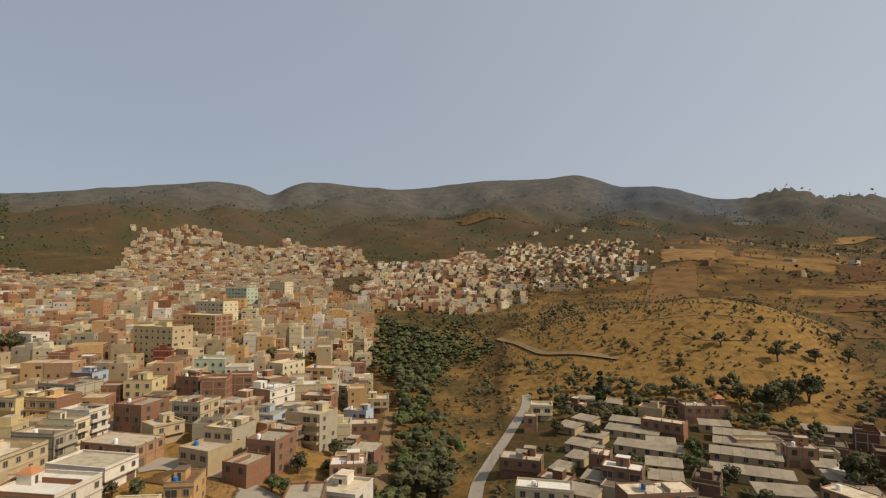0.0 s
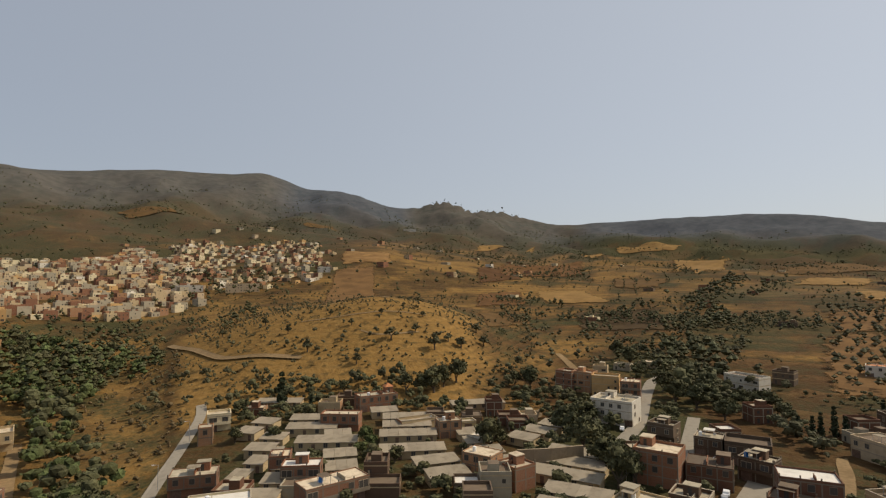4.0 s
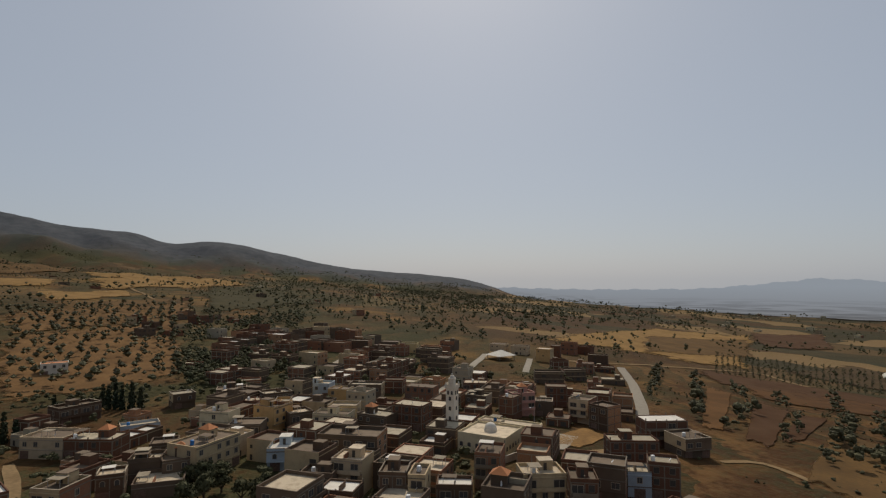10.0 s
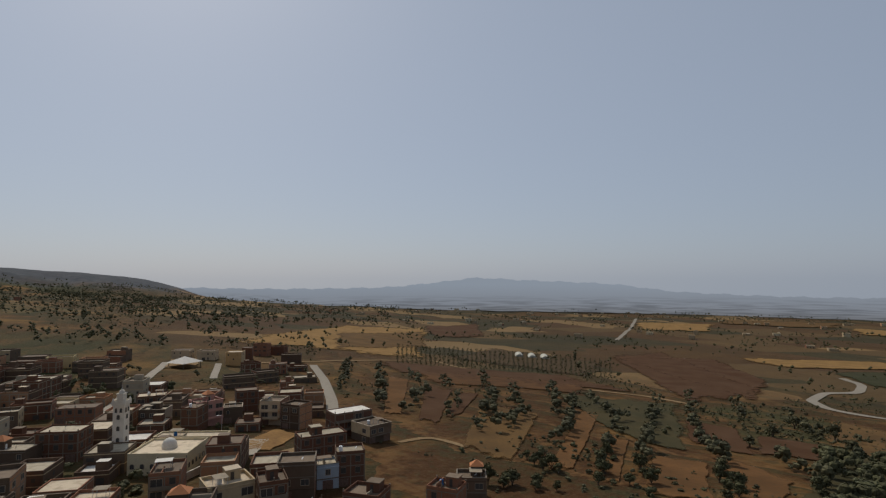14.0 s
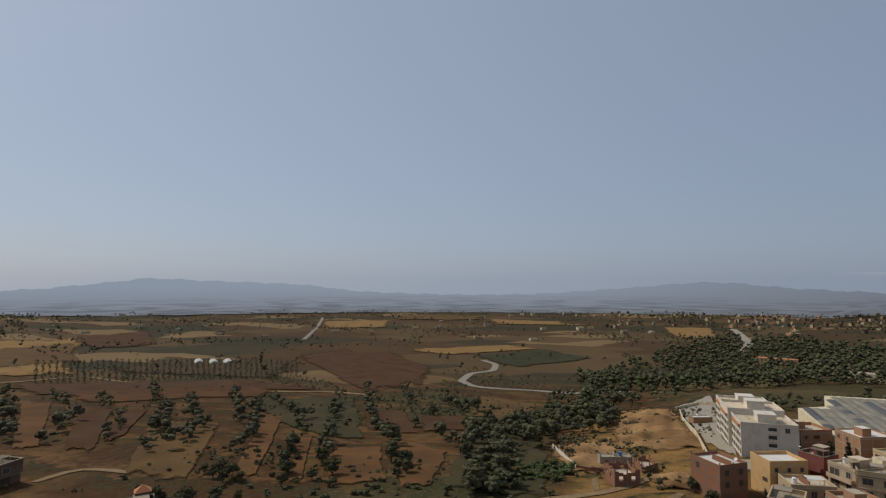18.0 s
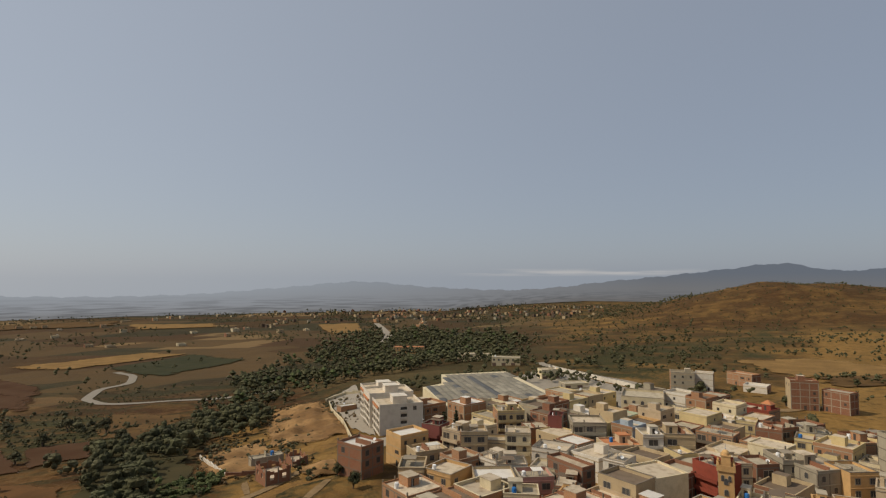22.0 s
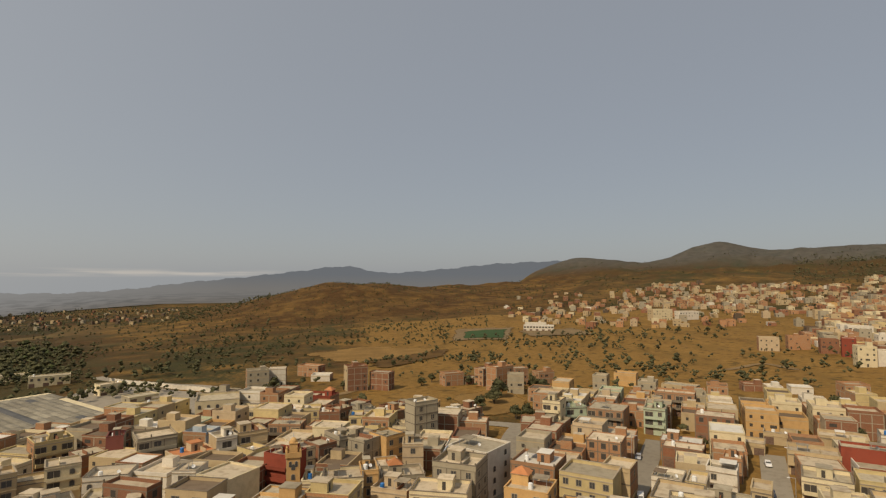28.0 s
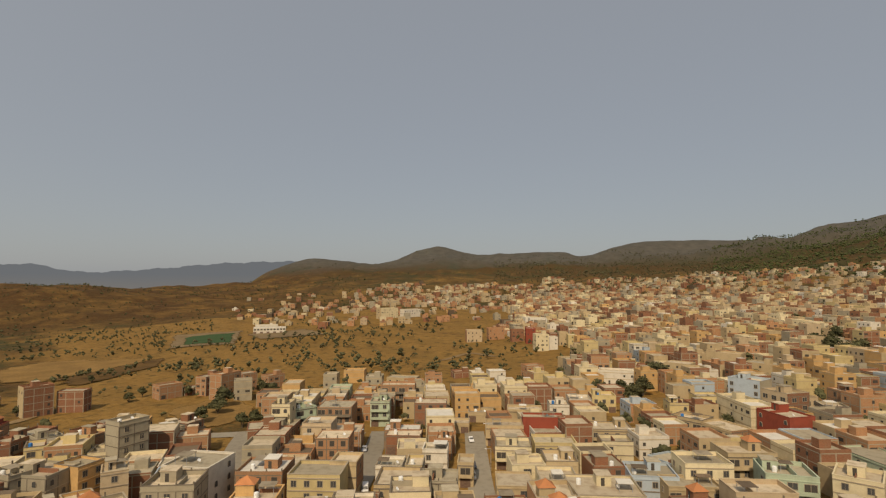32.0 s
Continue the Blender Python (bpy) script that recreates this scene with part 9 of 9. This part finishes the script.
wood("thicket along the stream bed", "broad", within(STREAM, 520, 510, (0.7, 1.6), 0.3) + within([(-40, -452), (12, -408), (19, -345), (-22, -329)], 110, 509, (0.7, 1.5), 0.3), "leaf_dark", 510)
wood("bright reeds and bushes by the stream", "shrub", within([(19, -197), (-1, -201), (3, -179), (19, -176)], 130, 511, (0.7, 1.5), 0.2) + within(STREAM, 60, 508, (0.7, 1.5), 0.3), "leaf_bright", 511, "shrubs")
wood("dark trees round the school on the hill", "broad", within([(38, 879), (204, 822), (174, 674), (30, 707)], 260, 512, (1.0, 1.9), 1.0), "leaf_dark", 512)
wood("tree bands below the eastern ridge", "broad", within([(1972, -206), (2288, -693), (1185, -418), (852, -403), (650, -302), (779, -196)], 900, 513, (1.0, 2.0), 2.0) + along([(936, -244), (821, -269), (651, -308)], 6, 514, (1.2, 2.0), 5), "leaf_dark", 513)
FOREST = ((-4, -309), (-15, -305), (-45, -356), (-96, -417), (-173, -440), (-225, -420), (-350, -600), (-326, -960), (-246, -968), (-106, -722), (-44, -582), (-5, -495))


def in_forest(x, y, rng):
    c = False
    for (x0, y0), (x1, y1) in zip(FOREST, FOREST[1:] + FOREST[:1]):
        if (y0 > y) != (y1 > y) and x < (x1 - x0) * (y - y0) / (y1 - y0) + x0:
            c = not c
    return c and rng.random() < 1.6 * float(thicket(x, y)) - 0.1


forest = scatter(176, 218, 300, 1000, 11000, 20, (0.5, 2.1), in_forest, 1.2)
wood("dark leafy wood behind the factory", "broad", forest[::2] + forest[1::4], "leaf_dark", 18)
wood("tall dark conifers in the wood behind the factory", "cypress", [(x, y, q * 0.7) for x, y, q in forest[3::8]], "leaf_cypress", 118)
wood("lighter trees in the wood behind the factory", "broad", forest[7::8], "leaf_bright", 119)
wood("far valley wood", "broad", scatter(184, 226, 650, 2300, 4200, 21, (0.9, 1.9), patchy(110, 0.42, 0.7), 2), "leaf_dark", 19)
wood("scrub on the open slope", "shrub", scatter(112, 178, 150, 480, 3200, 24, (0.35, 1.1), hollows(0.46), 0.8), "leaf_olive", 22, "shrubs")
wood("rows of small bushes on the building ground", "shrub", orchard([(8, -228), (4, -253), (-37, -235), (-22, -209), (-8, -213)], (-10, -228), 30, 3.4, 4.4, 571, (0.6, 1.2)), "leaf_olive", 571, "shrubs")
wood("bushes by the sand heaps", "shrub", within([(-23, -172), (-30, -175), (-32, -185), (-26, -183)], 40, 572, (0.5, 1.1), 0.1), "leaf_olive", 572, "shrubs")
wood("dry scrub on the cut earth", "shrub", scatter(178, 194, 185, 340, 900, 44, (0.25, 0.95), hollows(0.42), 0.0), "leaf_dry", 44, "shrubs")
wood("low dark bushes on the cut earth", "shrub", scatter(177, 193, 185, 330, 420, 45, (0.3, 1.0), hollows(0.5), 0.0), "leaf_olive", 45, "shrubs")
wood("rough dark scrub on the terraced slope", "shrub", scatter(110, 172, 140, 620, 2400, 124, (0.5, 1.5), hollows(0.56), 0.6), "leaf_dark", 122, "shrubs")
wood("field trees on the slope", "broad", scatter(112, 182, 200, 520, 700, 25, (0.35, 0.8), hollows(0.62), 1.5), "leaf_olive", 23)
rows = []
for i in range(46):
    h = 130.5 + 21.5 * i / 45
    for j in range(32):
        r = 492 + 6.4 * j + rnd.uniform(-1.5, 1.5)
        if r > 696 - abs(h - 138) * 3.5 or rnd.random() < 0.12:
            continue
        x, y = at(h + rnd.uniform(-0.1, 0.1), r)
        rows.append((x, y, rnd.uniform(0.55, 0.85)))
wood("orchard rows on the plain", "olive", rows, "leaf_olive", 24)
wood("dark trees round the factory", "broad", scatter(197, 217, 325, 540, 700, 42, (0.7, 1.5), patchy(40, 0.35, 0.5), 2), "leaf_dark", 42)
wood("roadside trees by the factory yard", "broad", [(-196 - 6 * math.sin(k * 1.7) - 0.06 * k, -200 - 5.2 * k, 0.6 + 0.25 * math.sin(k * 2.9)) for k in range(28)], "leaf_dark", 43)
wood("hedgerow trees on the plain", "broad", scatter(100, 212, 480, 2300, 11000, 27, (0.7, 1.6), hollows(0.62, 0.05), 2.4), "leaf_dark", 25)
PLAIN_BANDS = ([(1010, -834), (1200, -960), (1330, -1120)], [(1300, -960), (1500, -1150)], [(1080, -1242), (759, -1111)], [(745, -1293), (405, -979)], [(631, -647), (389, -820)], [(88, -1608), (-39, -1480)],
               [(44, -1850), (-300, -1621)], [(-315, -1700), (-296, -1224)], [(275, -1037), (142, -957)], [(-17, -1016), (-105, -904)], [(650, -1500), (250, -1750)])
wood("tree bands across the plain", "broad", sum((along(pts, 4.0, 580 + k, (0.7, 1.5), 9) for k, pts in enumerate(PLAIN_BANDS)), []), "leaf_dark", 580)
wood("woods at the foot of the eastern ridge", "broad", scatter(84, 132, 540, 2300, 6500, 28, (0.9, 1.8), hollows(0.55), 2.5), "leaf_dark", 26)
wood("dark trees between the eastern houses", "broad", scatter(34, 112, 140, 320, 900, 34, (0.5, 1.05), patchy(24, 0.42, 1.3), 2.0), "leaf_dark", 34)
wood("dark tree bands below the red hill", "broad", scatter(214, 268, 400, 640, 700, 35, (0.5, 1.1), patchy(40, 0.52, 0.9), 2.5), "leaf_dark", 35)
wood("street and garden trees in the town", "broad", scatter(255, 365, 230, 1250, 2600, 29, (0.6, 1.4), hollows(0.58), 2.0), "leaf_dark", 27)
wood("garden trees in the eastern quarter", "broad", scatter(44, 110, 150, 420, 420, 30, (0.4, 0.85), patchy(26, 0.4), 2.4), "leaf_dark", 28)
wood("low conifers in front of the factory", "cypress", [(-112 - 5.2 * k + 1.5 * math.sin(k * 2.3), -221 + 0.8 * k + 1.4 * math.sin(k * 3.7), 0.45 + 0.2 * math.sin(k * 1.9)) for k in range(11)], "leaf_cypress", 41)
wood("hilltop trees on the knoll", "broad", [(*at(29.6 + 0.42 * k + 0.15 * math.sin(3.1 * k), 2690 + 12 * math.sin(1.7 * k)), 2.2 + 0.9 * math.sin(2.3 * k)) for k in range(22) if k % 7 != 5], "leaf_cypress", 29)


# ---------------------------------------------------------------- cars, tanks, small things
MAT["car_white"] = simple("white_car_paint", (0.75, 0.74, 0.72), 0.3)
MAT["car_dark"] = simple("dark_car_paint", (0.04, 0.045, 0.06), 0.25)
MAT["car_silver"] = simple("silver_car_paint", (0.45, 0.45, 0.46), 0.3, 0.3)
MAT["rubber"] = simple("rubber", (0.02, 0.02, 0.02), 0.8)


def car(x, y, rot, paint, van=False):
    e = new("van" if van else "car")
    e.matrix_world = pose(x, y, gz(x, y) + 0.3, 0, 0, rot)
    tagged(e, "parked %s %s on the street" % ({"car_white": "white", "car_dark": "dark", "car_silver": "silver"}[paint], "van" if van else "hatchback car"), "van" if van else "car", "parked vehicles")
    s = Shape()
    L, W = (2.5, 0.95) if van else (2.1, 0.85)
    prof = [(-L, 0.35), (-L, 0.95), (-L + 0.1, 1.9), (L - 1.3, 1.95), (L - 0.8, 1.1), (L, 0.95), (L, 0.35)] if van else [(-L, 0.35), (-L, 0.85), (-L + 0.35, 0.95), (-L + 0.75, 1.45), (0.45, 1.48), (1.0, 0.98), (L - 0.1, 0.85), (L, 0.6), (L, 0.35)]
    n = len(prof)
    for k, sgn in ((0, 1), (1, -1)):
        s.quad([(p[0], sgn * W * (0.86 if p[1] > 1.2 else 1.0), p[1]) for p in (prof if sgn < 0 else prof[::-1])])
    for i in range(n):
        p, q = prof[i], prof[(i + 1) % n]
        wp, wq = W * (0.86 if p[1] > 1.2 else 1.0), W * (0.86 if q[1] > 1.2 else 1.0)
        s.quad([(p[0], wp, p[1]), (q[0], wq, q[1]), (q[0], -wq, q[1]), (p[0], -wp, p[1])])
    part("body", s, [paint], e)
    s = Shape()
    if van:
        s.quad([(L - 1.27, -0.75, 1.85), (L - 0.83, -0.85, 1.15), (L - 0.83, 0.85, 1.15), (L - 1.27, 0.75, 1.85)])
    else:
        s.quad([(0.5, -0.66, 1.42), (0.97, -0.78, 1.02), (0.97, 0.78, 1.02), (0.5, 0.66, 1.42)])
    s.v = [(a + 0.03, b, c + 0.02) for a, b, c in s.v]
    part("windscreen", s, ["glass"], e)
    for sx in (-L * 0.62, L * 0.62):
        for sy in (-W + 0.05, W - 0.05):
            s = Shape()
            s.tube(0, 0, -0.11, 0.11, 0.31, 0.31, 12)
            o = part("wheel", s, ["rubber"], e)
            o.location, o.rotation_euler = (sx, sy, 0.31), (radians(90), 0, 0)
    return e


for x, y, r, p in ((173, 153, 40, "car_white"), (134, 87, 35, "car_white"), (142, 91, 35, "car_silver"), (146, 93, 30, "car_white"), (129, 84, 35, "car_dark"),
                   (-175, 51, 0, "car_white"), (-60, -206, 80, "car_white"), (-64, -207, 85, "car_dark"), (-68, -207, 80, "car_dark"), (-72, -209, 80, "car_silver"),
                   (-71, -203, 10, "car_white"), (-178, 12, 2, "car_dark"), (-196, -25, 2, "car_silver"), (-205, 13, 4, "car_white")):
    car(x, y, r, p)
for x, y, r, p in ((-159, -20, 5, "car_white"), (-169, 11, 3, "car_white"), (-104, -125, 40, "car_white"), (156, 3, -20, "car_white")):
    car(x, y, r, p, van=True)


def tank(x, y, z, mat, r=0.6, h=1.3):
    s = Shape()
    s.tube(0, 0, 0, h, r, r * 0.96, 14)
    for k in (0.3, 0.65):
        s.tube(0, 0, h * k, h * k + 0.07, r * 1.05, r * 1.05, 14)
    s.dome(0, 0, h, r * 0.95, 14, 4, 0, 0.35)
    e = new("water_tank", s.mesh("water_tank", [mat]))
    e.location = (x, y, z)
    return tagged(e, "%s plastic water tank on a flat roof" % ("blue" if mat == "tank_blue" else "white"), "water tank", "rooftop water tanks")


def dish(x, y, z):
    e = new("satellite_dish")
    e.matrix_world = pose(x, y, z, 0, 0, rnd.uniform(120, 160))
    tagged(e, "small white satellite dish on a flat roof", "satellite dish", "rooftop dishes")
    s = Shape()
    s.tube(0, 0, 0, 1.0, 0.035, 0.035, 6)
    part("mast", s, ["metal"], e)
    s = Shape()
    s.tube(0, 0, 0, 0.06, 0.28, 0.38, 12, 0, True)
    s.tube(0, 0, 0.06, 0.14, 0.38, 0.5, 12, 0, False)
    o = part("reflector", s, ["tank_white"], e)
    o.location, o.rotation_euler = (0, 0, 1.0), (radians(50), 0, 0)
    return e


houses = [o for o in scene.objects if o.name.startswith("house") and o.parent is None]
for k, o in enumerate(houses):
    c = [p for p in o.children if p.name.startswith("roof")]
    if not c:
        continue
    vs = [v.co for v in c[0].data.vertices]
    top = max(v.z for v in vs)
    x1, y1 = max(v.x for v in vs) - 1.2, max(v.y for v in vs) - 1.2
    m = o.matrix_world
    if k % 3 == 0:
        p = m @ Vector((-x1 * rnd.uniform(0.3, 1), rnd.uniform(-0.8, 0.3) * y1, top))
        tank(p.x, p.y, p.z, "tank_blue" if k % 4 == 0 else "tank_white")
    if k % 4 == 1:
        p = m @ Vector((x1 * rnd.uniform(0.2, 1), -y1 * rnd.uniform(0.4, 0.95), top))
        dish(p.x, p.y, p.z)


MAT["film"] = plaster("dusty_white_film", (0.50, 0.47, 0.37), rough=0.5)


def greenhouse(x, y, rot, w, d):
    s = Shape()
    n = 8
    for i in range(n):
        a, b = math.pi * i / n, math.pi * (i + 1) / n
        p, q = (-w / 2 * math.cos(a), w * 0.45 * math.sin(a)), (-w / 2 * math.cos(b), w * 0.45 * math.sin(b))
        s.quad([(p[0], -d / 2, p[1]), (p[0], d / 2, p[1]), (q[0], d / 2, q[1]), (q[0], -d / 2, q[1])])
    for y0 in (-d / 2, d / 2):
        s.quad([(-w / 2 * math.cos(math.pi * i / n), y0, w * 0.45 * math.sin(math.pi * i / n)) for i in range(n + 1)])
    e = new("greenhouse", s.mesh("greenhouse", ["film"]))
    e.matrix_world = pose(x, y, gz(x, y), 0, 0, rot)
    return tagged(e, "white plastic tunnel greenhouse in the fields", "greenhouse", "tunnel greenhouses")


def street_lamp(x, y, rot, h=8.0):
    e = new("street_lamp")
    e.matrix_world = pose(x, y, gz(x, y), 0, 0, rot)
    tagged(e, "slender grey metal street lamp", "street lamp", "street lamps")
    s = Shape()
    s.tube(0, 0, -0.5, h, 0.10, 0.06, 8)
    part("pole", s, ["metal"], e)
    s = Shape()
    s.box(0, -0.05, h - 0.1, 1.4, 0.05, h, 0)
    part("arm", s, ["metal"], e)
    s = Shape()
    s.box(1.2, -0.16, h - 0.16, 1.9, 0.16, h - 0.02, 0)
    part("lamp_head", s, ["tank_white"], e)
    return e


for x, y, r in ((128, 112, 40), (152, 100, 200), (-170, -27, 90), (-195, -27, 90), (-172, 17, -90), (-200, 19, -90), (-70, -200, 100), (-104, -118, 0), (212, -92, 60), (12, 190, 160), (25, 232, 160)):
    street_lamp(x, y, r)
for k in range(3):
    x, y = at(143.0 + 1.3 * k, 640 - 4 * k)
    greenhouse(x, y, 40, 9, 22)
